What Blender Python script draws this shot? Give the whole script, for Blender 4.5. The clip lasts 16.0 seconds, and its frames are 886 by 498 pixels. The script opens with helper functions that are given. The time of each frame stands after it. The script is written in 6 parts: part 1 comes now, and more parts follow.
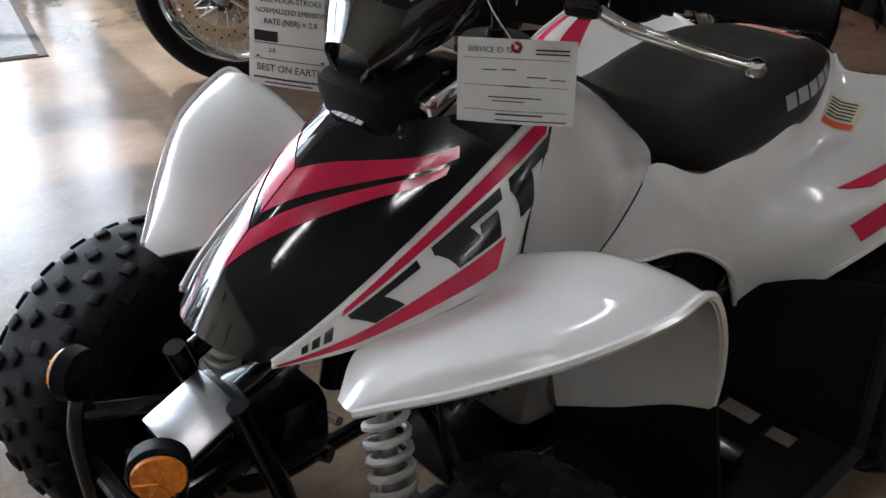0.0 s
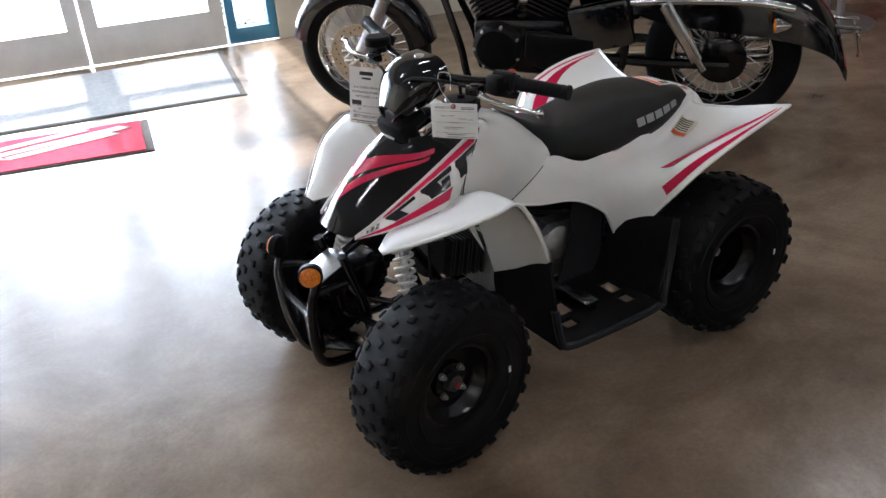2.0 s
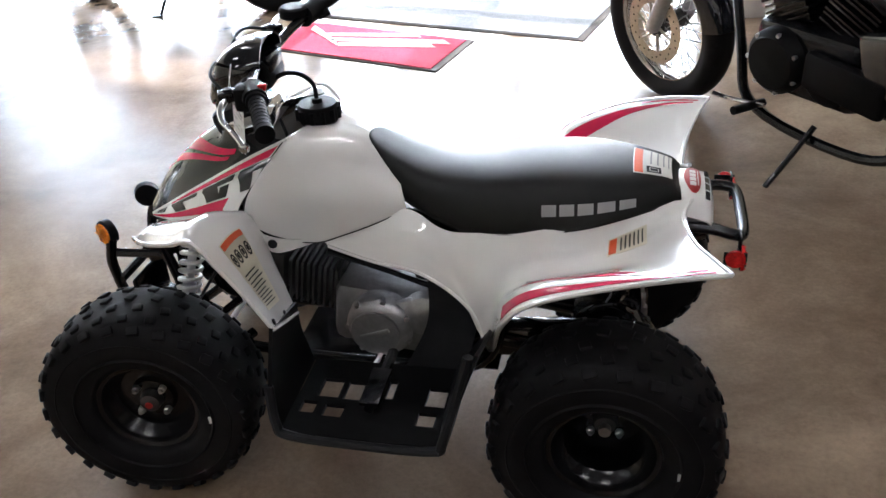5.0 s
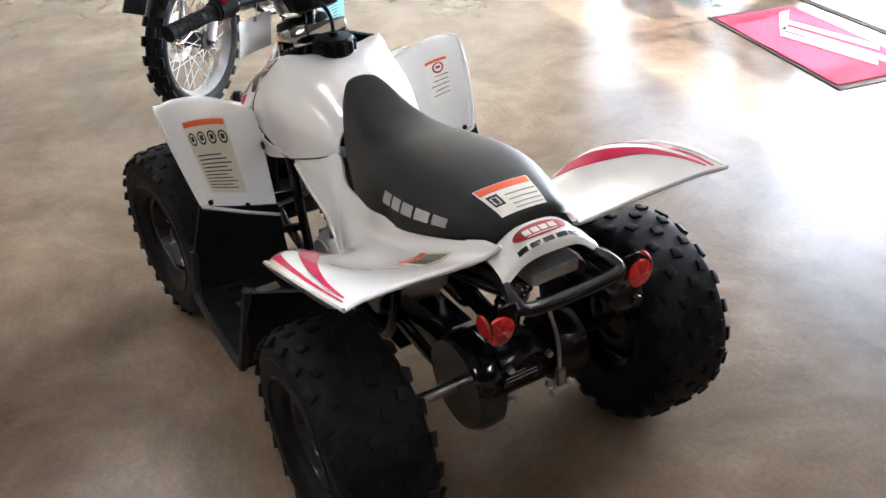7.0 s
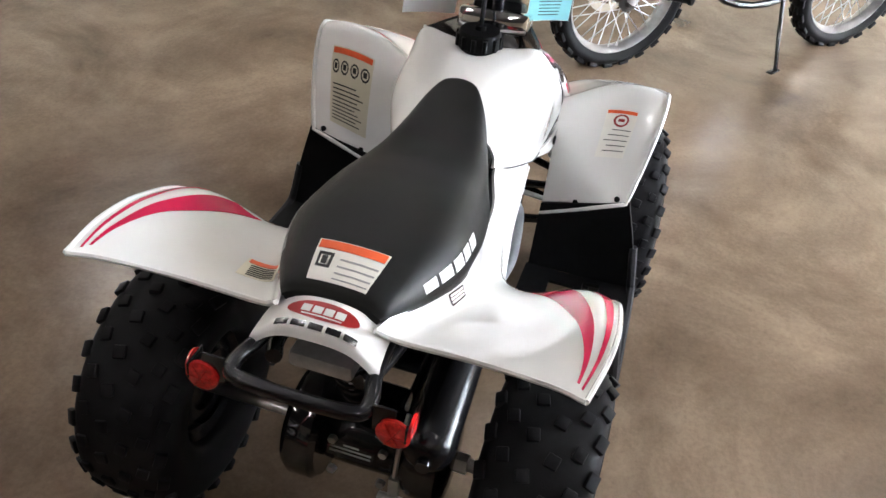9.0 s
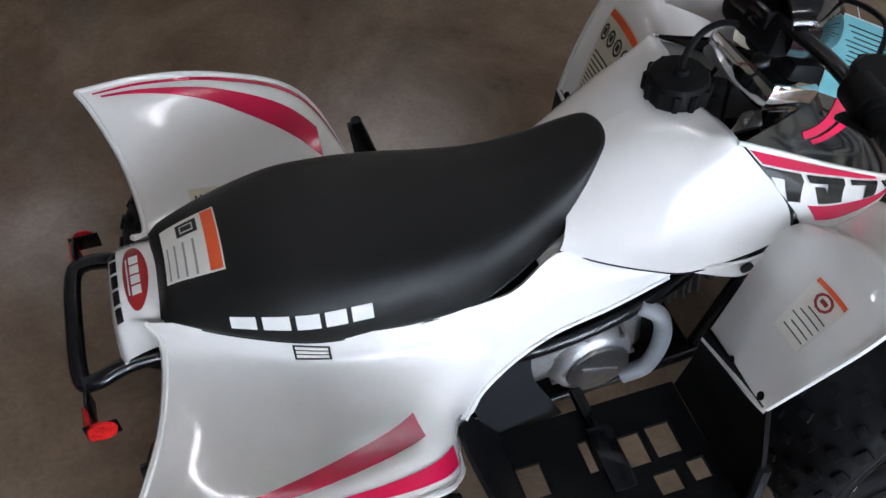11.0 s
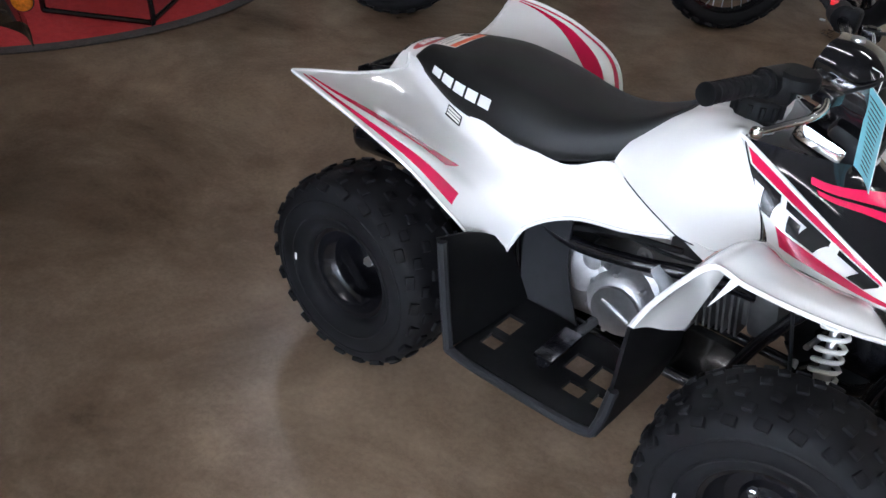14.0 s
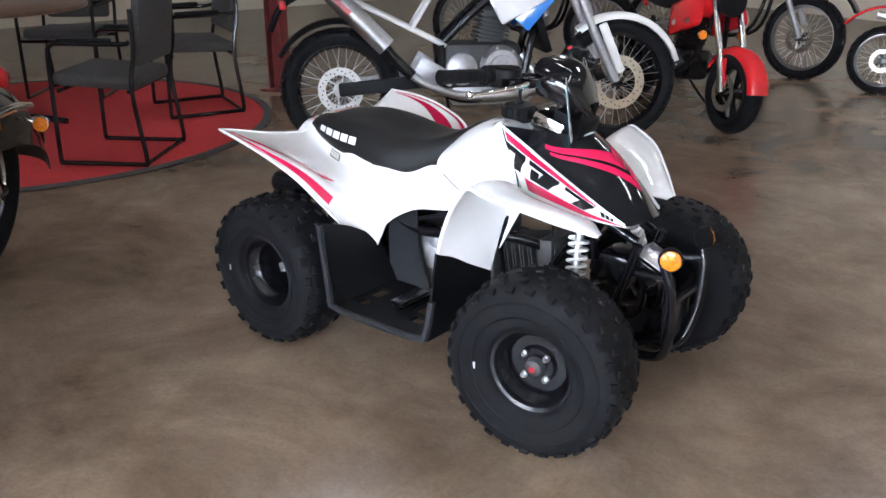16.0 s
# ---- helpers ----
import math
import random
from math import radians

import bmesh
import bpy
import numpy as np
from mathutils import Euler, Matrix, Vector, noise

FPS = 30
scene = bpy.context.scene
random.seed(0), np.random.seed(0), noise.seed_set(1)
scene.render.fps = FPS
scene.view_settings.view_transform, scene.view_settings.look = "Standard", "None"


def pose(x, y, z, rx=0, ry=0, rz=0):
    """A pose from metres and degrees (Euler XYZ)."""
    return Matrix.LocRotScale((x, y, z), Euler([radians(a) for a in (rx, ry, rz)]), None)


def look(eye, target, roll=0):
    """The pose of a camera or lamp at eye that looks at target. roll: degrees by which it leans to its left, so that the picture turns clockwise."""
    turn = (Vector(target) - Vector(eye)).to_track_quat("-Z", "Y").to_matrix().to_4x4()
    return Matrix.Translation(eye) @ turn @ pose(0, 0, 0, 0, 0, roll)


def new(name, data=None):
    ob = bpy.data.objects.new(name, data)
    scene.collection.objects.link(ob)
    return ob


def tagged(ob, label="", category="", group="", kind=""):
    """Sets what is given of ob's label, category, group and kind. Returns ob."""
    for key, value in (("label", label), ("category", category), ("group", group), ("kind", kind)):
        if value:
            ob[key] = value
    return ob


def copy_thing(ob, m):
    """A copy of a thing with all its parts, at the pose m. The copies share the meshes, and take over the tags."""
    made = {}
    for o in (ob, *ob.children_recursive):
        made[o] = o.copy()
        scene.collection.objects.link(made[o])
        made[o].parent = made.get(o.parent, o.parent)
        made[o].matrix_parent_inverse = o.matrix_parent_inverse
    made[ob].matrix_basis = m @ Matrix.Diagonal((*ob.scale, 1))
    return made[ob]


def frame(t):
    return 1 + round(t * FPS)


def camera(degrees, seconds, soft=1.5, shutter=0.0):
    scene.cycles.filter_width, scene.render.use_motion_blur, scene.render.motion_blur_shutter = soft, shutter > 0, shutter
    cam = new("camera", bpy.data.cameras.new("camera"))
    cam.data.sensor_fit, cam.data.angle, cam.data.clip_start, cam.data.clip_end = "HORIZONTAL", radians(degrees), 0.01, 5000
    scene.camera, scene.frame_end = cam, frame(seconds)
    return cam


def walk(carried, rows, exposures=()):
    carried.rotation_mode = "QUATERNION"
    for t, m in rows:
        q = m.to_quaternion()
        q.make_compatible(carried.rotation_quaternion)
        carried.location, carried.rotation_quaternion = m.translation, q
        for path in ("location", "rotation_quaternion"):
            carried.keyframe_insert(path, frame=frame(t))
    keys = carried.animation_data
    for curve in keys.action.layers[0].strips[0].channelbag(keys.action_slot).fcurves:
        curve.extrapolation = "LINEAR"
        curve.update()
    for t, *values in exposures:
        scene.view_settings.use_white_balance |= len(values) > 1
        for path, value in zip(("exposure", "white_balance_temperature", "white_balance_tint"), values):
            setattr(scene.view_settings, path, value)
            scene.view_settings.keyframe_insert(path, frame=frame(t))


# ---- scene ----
# camera path: seconds, eye, target, roll
PATH = [
    (0.00, (1.4427, 0.7444, 1.1104), (0.3691, -0.3935, 0.2202), 1.46),
    (0.50, (1.6087, 1.0032, 1.2406), (0.5612, -0.1699, 0.3651), -0.07),
    (1.00, (1.7996, 1.3598, 1.3951), (0.8023, 0.1326, 0.5351), -1.81),
    (1.50, (2.0131, 1.8694, 1.6038), (1.1058, 0.5565, 0.7712), -2.61),
    (2.00, (1.9109, 1.8967, 1.5842), (1.0876, 0.5488, 0.7209), -4.21),
    (2.50, (1.6895, 1.9387, 1.5972), (0.9558, 0.5403, 0.7333), -3.67),
    (3.00, (1.3878, 2.0610, 1.5659), (0.8752, 0.5619, 0.7115), -2.62),
    (3.50, (1.1066, 2.0075, 1.5344), (0.7416, 0.4931, 0.6325), -1.08),
    (4.00, (0.7721, 1.9703, 1.5311), (0.5756, 0.4212, 0.6357), -2.31),
    (4.50, (0.3092, 1.9044, 1.5738), (0.5096, 0.3888, 0.6236), -4.66),
    (5.00, (-0.0201, 1.7269, 1.5141), (0.3435, 0.2302, 0.5826), -3.99),
    (5.20, (-0.2452, 1.5776, 1.5287), (0.2803, 0.1387, 0.5836), -6.75),
    (7.30, (-1.2925, 0.6234, 1.4183), (0.1247, 0.0298, 0.4808), -2.76),
    (7.50, (-1.3279, 0.4793, 1.4178), (0.1308, 0.0101, 0.4734), -2.72),
    (8.00, (-1.4051, 0.1452, 1.4333), (0.1273, 0.0654, 0.4923), -1.25),
    (8.50, (-1.3126, -0.1630, 1.4627), (0.1625, 0.0622, 0.4561), 2.90),
    (8.70, (-1.2304, -0.2628, 1.4840), (0.2299, 0.0052, 0.4663), 4.75),
    (10.80, (-0.0675, -0.8256, 1.5819), (0.4326, 0.2121, 0.1987), 0.48),
    (11.00, (0.0125, -0.8517, 1.6165), (0.3814, 0.2409, 0.2344), 0.36),
    (11.50, (0.2117, -0.8253, 1.5976), (0.5488, 0.4459, 0.3686), 6.33),
    (12.00, (0.4338, -0.8417, 1.5737), (0.4276, 0.4216, 0.2916), 5.89),
    (12.50, (0.5850, -0.9317, 1.5616), (0.2915, 0.2944, 0.2769), 9.71),
    (13.00, (0.6690, -1.1153, 1.5071), (0.1862, 0.0869, 0.2574), 7.83),
    (13.50, (0.8755, -1.3541, 1.4862), (0.1669, -0.1326, 0.3700), 9.42),
    (14.00, (1.1450, -1.5956, 1.4583), (0.2558, -0.4107, 0.4359), 5.63),
    (14.50, (1.4285, -1.8271, 1.3620), (0.4101, -0.6024, 0.5236), 0.86),
    (15.00, (1.7339, -1.8905, 1.3838), (0.6312, -0.6951, 0.6125), 2.69),
    (15.50, (1.9241, -1.9722, 1.3756), (0.8175, -0.7460, 0.6602), 1.47),
    (16.00, (2.0670, -2.0511, 1.3437), (1.0040, -0.7598, 0.6785), -0.05),
]
cam = camera(53.44, 16.0)
walk(cam, [(t, look(eye, target, roll)) for t, eye, target, roll in PATH],
     exposures=[(0.0, 0.15, 6050, 12), (1.5, 0.68, 5950, 12), (4.0, 0.65, 6050, 13), (5.2, 1.05, 6100, 13), (7.3, 1.32, 6250, 13), (8.7, 1.18, 6400, 13), (10.8, 0.20, 5950, 13), (12.5, -0.42, 5950, 13), (13.5, 0.05, 5900, 13), (14.5, 0.55, 5900, 15), (16.0, 0.80, 5900, 15)])

# ---- light ----
SUN_EL, SUN_AZ = 47.0, 262.0      # sun stands in the direction of this azimuth (degrees from +x)
world = bpy.data.worlds.new("sky")
scene.world = world
world.use_nodes = True
wn = world.node_tree.nodes
sky = wn.new("ShaderNodeTexSky")
sky.sky_type = "NISHITA"
sky.sun_disc = False
sky.sun_elevation = radians(SUN_EL)
sky.sun_rotation = radians(90 - SUN_AZ)
world.node_tree.links.new(sky.outputs[0], wn["Background"].inputs[0])
wn["Background"].inputs[1].default_value = 0.15
sun = new("sun", bpy.data.lights.new("sun", "SUN"))
sun.data.energy, sun.data.angle, sun.data.color = 5.0, radians(0.6), (1.0, 0.95, 0.87)
ca, sa, ce, se = (math.cos(radians(SUN_AZ)), math.sin(radians(SUN_AZ)), math.cos(radians(SUN_EL)), math.sin(radians(SUN_EL)))
sun.matrix_world = look((ca * ce * 30, sa * ce * 30, se * 30), (0, 0, 0))


# ---- materials ----
def material(name, base, rough=0.5, metal=0.0, coat=0.0, vary=0.0, scale=20.0, bump=0.0, bump_scale=200.0,
             rough_vary=0.0, base2=None, emit=None, spec=0.5, transmission=0.0):
    m = bpy.data.materials.new(name)
    m.use_nodes = True
    n, l = m.node_tree.nodes, m.node_tree.links
    b = n["Principled BSDF"]
    b.inputs["Base Color"].default_value = (*base, 1)
    b.inputs["Roughness"].default_value = rough
    b.inputs["Metallic"].default_value = metal
    b.inputs["Coat Weight"].default_value = coat
    b.inputs["Coat Roughness"].default_value = 0.06
    b.inputs["Specular IOR Level"].default_value = spec
    b.inputs["Transmission Weight"].default_value = transmission
    co = n.new("ShaderNodeTexCoord")
    if vary or base2:
        t = n.new("ShaderNodeTexNoise")
        t.inputs["Scale"].default_value = scale
        t.inputs["Detail"].default_value = 8
        t.inputs["Roughness"].default_value = 0.65
        l.new(co.outputs["Object"], t.inputs["Vector"])
        r = n.new("ShaderNodeValToRGB")
        r.color_ramp.elements[0].position, r.color_ramp.elements[1].position = 0.32, 0.68
        c2 = base2 or tuple(min(1, c * (1 + vary)) for c in base)
        c1 = base if base2 else tuple(c * (1 - vary) for c in base)
        r.color_ramp.elements[0].color, r.color_ramp.elements[1].color = (*c1, 1), (*c2, 1)
        l.new(t.outputs[0], r.inputs[0])
        l.new(r.outputs[0], b.inputs["Base Color"])
        if rough_vary:
            q = n.new("ShaderNodeMapRange")
            q.inputs[3].default_value, q.inputs[4].default_value = rough - rough_vary, rough + rough_vary
            l.new(t.outputs[0], q.inputs[0])
            l.new(q.outputs[0], b.inputs["Roughness"])
    if bump:
        t2 = n.new("ShaderNodeTexNoise")
        t2.inputs["Scale"].default_value = bump_scale
        t2.inputs["Detail"].default_value = 3
        l.new(co.outputs["Object"], t2.inputs["Vector"])
        bp = n.new("ShaderNodeBump")
        bp.inputs["Strength"].default_value = bump
        bp.inputs["Distance"].default_value = 0.002
        l.new(t2.outputs[0], bp.inputs["Height"])
        l.new(bp.outputs[0], b.inputs["Normal"])
    if emit:
        b.inputs["Emission Color"].default_value = (*emit[0], 1)
        b.inputs["Emission Strength"].default_value = emit[1]
    return m


WHITE = material("white_plastic", (0.80, 0.79, 0.77), 0.20, coat=1.0, vary=0.015, scale=9, bump=0.02, bump_scale=60)
BLACKGLOSS = material("black_gloss_plastic", (0.005, 0.005, 0.006), 0.10, coat=0.6, bump=0.015, bump_scale=50)
BLACKPLASTIC = material("black_plastic", (0.0045, 0.0045, 0.005), 0.47, spec=0.11, vary=0.25, scale=30, bump=0.12, bump_scale=700)
GREYPLASTIC = material("dark_grey_plastic", (0.012, 0.0125, 0.0145), 0.50, spec=0.2, vary=0.15, scale=25, bump=0.15, bump_scale=600)
RUBBER = material("tyre_rubber", (0.0065, 0.0065, 0.0075), 0.58, spec=0.14, vary=0.35, scale=18, bump=0.12, bump_scale=300)
VINYL = material("seat_vinyl", (0.0045, 0.0045, 0.0045), 0.40, spec=0.27, vary=0.15, scale=30, bump=0.22, bump_scale=900)
FRAMEBLACK = material("black_painted_steel", (0.004, 0.004, 0.005), 0.24, spec=0.32, coat=0.3, bump=0.03, bump_scale=120)
STEEL = material("bare_steel", (0.55, 0.55, 0.56), 0.28, metal=1.0, vary=0.12, scale=40)
CHROME = material("chrome", (0.78, 0.78, 0.78), 0.08, metal=1.0, vary=0.04, scale=20)
ALU = material("cast_aluminium", (0.42, 0.42, 0.43), 0.42, metal=0.85, vary=0.15, scale=45, bump=0.25, bump_scale=350)
ALUDARK = material("dark_cast_aluminium", (0.05, 0.05, 0.05), 0.5, metal=0.5, vary=0.2, scale=45, bump=0.2, bump_scale=350)
PINK = material("crimson_decal", (0.55, 0.008, 0.060), 0.25, coat=0.4, vary=0.04, scale=15)
BLACKDECAL = material("black_decal", (0.008, 0.008, 0.009), 0.25, coat=0.4, vary=0.1, scale=15)
WHITEDECAL = material("white_decal", (0.72, 0.72, 0.70), 0.35, vary=0.03, scale=15)
GREYDECAL = material("grey_decal", (0.30, 0.30, 0.30), 0.35, vary=0.05, scale=15)
LABEL = material("label_paper", (0.78, 0.76, 0.70), 0.45, vary=0.03, scale=40)
LABELCREAM = material("label_cream", (0.62, 0.58, 0.45), 0.45, vary=0.03, scale=40)
ORANGE = material("label_orange", (0.75, 0.10, 0.02), 0.4, vary=0.05, scale=40)
INK = material("ink", (0.015, 0.015, 0.015), 0.6, vary=0.1, scale=40)
PAPER = material("tag_card", (0.78, 0.78, 0.77), 0.55, vary=0.04, scale=25)
CYAN = material("tag_cyan", (0.22, 0.56, 0.62), 0.5, vary=0.06, scale=25)
AMBER = material("amber_reflector", (0.80, 0.22, 0.01), 0.15, coat=0.8, vary=0.35, scale=120, bump=0.6, bump_scale=500)
REDREFL = material("red_reflector", (0.55, 0.012, 0.012), 0.15, coat=0.8, vary=0.45, scale=120, bump=0.6, bump_scale=500)
SPRINGWHITE = material("spring_paint", (0.62, 0.61, 0.58), 0.35, vary=0.05, scale=40)
REDBADGE = material("red_badge", (0.30, 0.015, 0.015), 0.3, vary=0.2, scale=30)
PAINTBLACK = material("black_vehicle_paint", (0.006, 0.006, 0.007), 0.08, coat=1.0, vary=0.2, scale=6)
PAINTRED = material("red_vehicle_paint", (0.52, 0.012, 0.015), 0.2, coat=0.8, vary=0.06, scale=8)
PAINTBLUE = material("blue_vehicle_paint", (0.03, 0.17, 0.50), 0.2, coat=0.8, vary=0.06, scale=8)
PAINTORANGE = material("orange_vehicle_paint", (0.65, 0.10, 0.01), 0.2, coat=0.8, vary=0.06, scale=8)
DISC = material("brake_disc", (0.50, 0.46, 0.38), 0.32, metal=1.0, vary=0.12, scale=60)
HOSE = material("hose_grey", (0.30, 0.32, 0.34), 0.5, vary=0.1, scale=30)
WALLPAINT = material("cream_wall_paint", (0.62, 0.57, 0.46), 0.7, vary=0.05, scale=3, bump=0.1, bump_scale=90)
REDWALL = material("red_wall_paint", (0.42, 0.02, 0.025), 0.6, vary=0.06, scale=3, bump=0.1, bump_scale=90)
CEILPAINT = material("ceiling_paint", (0.13, 0.125, 0.12), 0.8, vary=0.06, scale=2, bump=0.1, bump_scale=60)
FRAMEWHITE = material("white_door_frame", (0.72, 0.71, 0.68), 0.4, vary=0.06, scale=8)
FRAMEBLUE = material("blue_door_frame", (0.07, 0.25, 0.42), 0.4, vary=0.06, scale=8)
GLASS = material("window_glass", (0.95, 0.97, 0.97), 0.02, transmission=1.0, vary=0.01, scale=3)
LAMPGLOW = material("lamp_tube", (0.9, 0.9, 0.9), 0.5, emit=((1.0, 0.96, 0.92), 30.0), vary=0.01)
CHAIRCLOTH = material("chair_fabric", (0.050, 0.047, 0.045), 0.9, vary=0.3, scale=60, bump=0.4, bump_scale=700)
WOODDARK = material("dark_table_wood", (0.10, 0.055, 0.035), 0.35, vary=0.3, scale=12)
POSTRED = material("worn_red_post", (0.20, 0.030, 0.028), 0.5, base2=(0.12, 0.02, 0.02), scale=14, bump=0.2, bump_scale=90)
STONE = material("outside_ground", (0.68, 0.65, 0.60), 0.9, vary=0.15, scale=6, bump=0.3, bump_scale=40)
WOODFENCE = material("outside_brown_fence", (0.16, 0.10, 0.06), 0.8, vary=0.25, scale=7)
# street brightness put in as emission; it also lights the room
BACKGLOW = material("glowing_street_panel", (0.8, 0.8, 0.8), 0.9, emit=((0.93, 0.97, 1.0), 12.0), vary=0.02)
LEAF = material("plant_leaf", (0.05, 0.10, 0.035), 0.6, vary=0.4, scale=30)
FLOWER = material("red_flower", (0.55, 0.05, 0.05), 0.6, vary=0.3, scale=30)


def carpet_material(name, c1, c2, scale):
    m = material(name, c1, 0.95, base2=c2, scale=scale, bump=0.9, bump_scale=900)
    return m


REDRUG = carpet_material("red_carpet", (0.42, 0.020, 0.022), (0.56, 0.035, 0.035), 35)
RUGEDGE = carpet_material("rug_binding", (0.045, 0.040, 0.040), (0.075, 0.065, 0.06), 60)
GREYMAT = carpet_material("grey_entrance_mat", (0.16, 0.17, 0.19), (0.24, 0.25, 0.27), 50)
REDMAT = carpet_material("red_entrance_mat", (0.45, 0.012, 0.05), (0.55, 0.03, 0.08), 50)
WHITEMAT = carpet_material("white_mat_pile", (0.62, 0.60, 0.60), (0.72, 0.70, 0.70), 50)


def concrete():
    m = bpy.data.materials.new("sealed_concrete")
    m.use_nodes = True
    n, l = m.node_tree.nodes, m.node_tree.links
    b = n["Principled BSDF"]
    co = n.new("ShaderNodeTexCoord")

    def noise_tex(scale, detail, rough, dist=0.0):
        t = n.new("ShaderNodeTexNoise")
        t.inputs["Scale"].default_value, t.inputs["Detail"].default_value = scale, detail
        t.inputs["Roughness"].default_value, t.inputs["Distortion"].default_value = rough, dist
        l.new(co.outputs["Object"], t.inputs["Vector"])
        return t

    big, mid, fine = noise_tex(1.4, 8, 0.66, 0.5), noise_tex(4.0, 6, 0.60, 0.3), noise_tex(70, 4, 0.7)
    r1 = n.new("ShaderNodeValToRGB")
    e = r1.color_ramp.elements
    e[0].position, e[0].color = 0.30, (0.096, 0.063, 0.039, 1)
    e[1].position, e[1].color = 0.72, (0.300, 0.222, 0.155, 1)
    k = e.new(0.52)
    k.color = (0.200, 0.146, 0.101, 1)
    l.new(big.outputs[0], r1.inputs[0])
    r2 = n.new("ShaderNodeValToRGB")
    e = r2.color_ramp.elements
    e[0].position, e[0].color = 0.24, (0.74, 0.72, 0.70, 1)
    e[1].position, e[1].color = 0.78, (1.14, 1.13, 1.11, 1)
    l.new(mid.outputs[0], r2.inputs[0])
    mx = n.new("ShaderNodeMix")
    mx.data_type, mx.blend_type = "RGBA", "MULTIPLY"
    mx.inputs[0].default_value = 1.0
    l.new(r1.outputs[0], mx.inputs[6])
    l.new(r2.outputs[0], mx.inputs[7])
    r3 = n.new("ShaderNodeValToRGB")
    e = r3.color_ramp.elements
    e[0].position, e[0].color = 0.25, (0.82, 0.82, 0.82, 1)
    e[1].position, e[1].color = 0.62, (1.05, 1.05, 1.05, 1)
    l.new(fine.outputs[0], r3.inputs[0])
    mx2 = n.new("ShaderNodeMix")
    mx2.data_type, mx2.blend_type = "RGBA", "MULTIPLY"
    mx2.inputs[0].default_value = 1.0
    l.new(mx.outputs[2], mx2.inputs[6])
    l.new(r3.outputs[0], mx2.inputs[7])
    l.new(mx2.outputs[2], b.inputs["Base Color"])
    q = n.new("ShaderNodeMapRange")
    q.inputs[3].default_value, q.inputs[4].default_value = 0.18, 0.30
    l.new(mid.outputs[0], q.inputs[0])
    l.new(q.outputs[0], b.inputs["Roughness"])
    b.inputs["Specular IOR Level"].default_value = 0.55
    bp = n.new("ShaderNodeBump")
    bp.inputs["Strength"].default_value, bp.inputs["Distance"].default_value = 0.04, 0.004
    l.new(mid.outputs[0], bp.inputs["Height"])
    l.new(bp.outputs[0], b.inputs["Normal"])
    return m


CONCRETE = concrete()


# ---- mesh helpers ----
def mesh_object(name, verts, faces, mat, parent=None, label="", smooth=True, weld=False):
    me = bpy.data.meshes.new(name)
    me.from_pydata([tuple(v) for v in verts], [], [tuple(f) for f in faces])
    me.materials.append(mat)
    bm = bmesh.new()
    bm.from_mesh(me)
    if weld:
        bmesh.ops.remove_doubles(bm, verts=bm.verts, dist=0.0004)
    bmesh.ops.recalc_face_normals(bm, faces=bm.faces)
    bm.to_mesh(me)
    bm.free()
    if smooth:
        me.shade_smooth()
        me.set_sharp_from_angle(angle=radians(40))
    ob = new(name, me)
    if parent:
        ob.parent = parent
    if label:
        ob["label"] = label
    return ob


def joined(name, pieces, mat, parent=None, label="", smooth=True, weld=False):
    """One mesh from several (verts, faces) pieces."""
    V, F = [], []
    for v, f in pieces:
        o = len(V)
        V += [tuple(p) for p in v]
        F += [tuple(i + o for i in q) for q in f]
    return mesh_object(name, V, F, mat, parent, label, smooth, weld)


def thing(name, label, category, group="", at=None, kind=""):
    e = new(name)
    e.empty_display_size = 0.1
    if at is not None:
        e.matrix_world = at
    return tagged(e, label, category, group, kind)


def cr(P, t):
    """Catmull-Rom through the rows of P, t in 0..len-1."""
    P = np.asarray(P, float)
    n = len(P)
    i = min(int(t), n - 2)
    f = t - i
    p1, p2 = P[i], P[i + 1]
    p0 = P[i - 1] if i else 2 * p1 - p2
    p3 = P[i + 2] if i + 2 < n else 2 * p2 - p1
    return 0.5 * (2 * p1 + (p2 - p0) * f + (2 * p0 - 5 * p1 + 4 * p2 - p3) * f * f + (3 * p1 - p0 - 3 * p2 + p3) * f ** 3)


class Sheet:
    """A smooth surface through a small net of control points; u runs along the rows, v across."""

    def __init__(self, net, flip=1.0):
        self.net = np.asarray(net, float) * np.array([1, flip, 1])
        self.m, self.n = self.net.shape[:2]

    def at(self, u, v):
        u, v = min(max(u, 0), 1), min(max(v, 0), 1)
        row = np.array([cr(self.net[:, j], u * (self.m - 1)) for j in range(self.n)])
        return cr(row, v * (self.n - 1))

    def normal(self, u, v):
        e = 0.01
        a = self.at(min(u + e, 1), v) - self.at(max(u - e, 0), v)
        b = self.at(u, min(v + e, 1)) - self.at(u, max(v - e, 0))
        c = np.cross(a, b)
        k = np.linalg.norm(c)
        return c / k if k > 1e-9 else np.array([0, 0, 1.0])


def shell(G, N, thick):
    """Closed sheet of the given thickness from a grid of places and normals."""
    m, n = G.shape[:2]
    top = G.reshape(-1, 3)
    low = (G - N * thick).reshape(-1, 3)
    V = list(top) + list(low)
    k = m * n
    F = []
    for i in range(m - 1):
        for j in range(n - 1):
            a, b, c, d = i * n + j, i * n + j + 1, (i + 1) * n + j + 1, (i + 1) * n + j
            F += [(a, b, c, d), (a + k, d + k, c + k, b + k)]
    rim = [i * n for i in range(m)] + [(m - 1) * n + j for j in range(1, n)] + [i * n + n - 1 for i in range(m - 2, -1, -1)] + [j for j in range(n - 2, 0, -1)]
    for a, b in zip(rim, rim[1:] + rim[:1]):
        F.append((a, b, b + k, a + k))
    return V, F


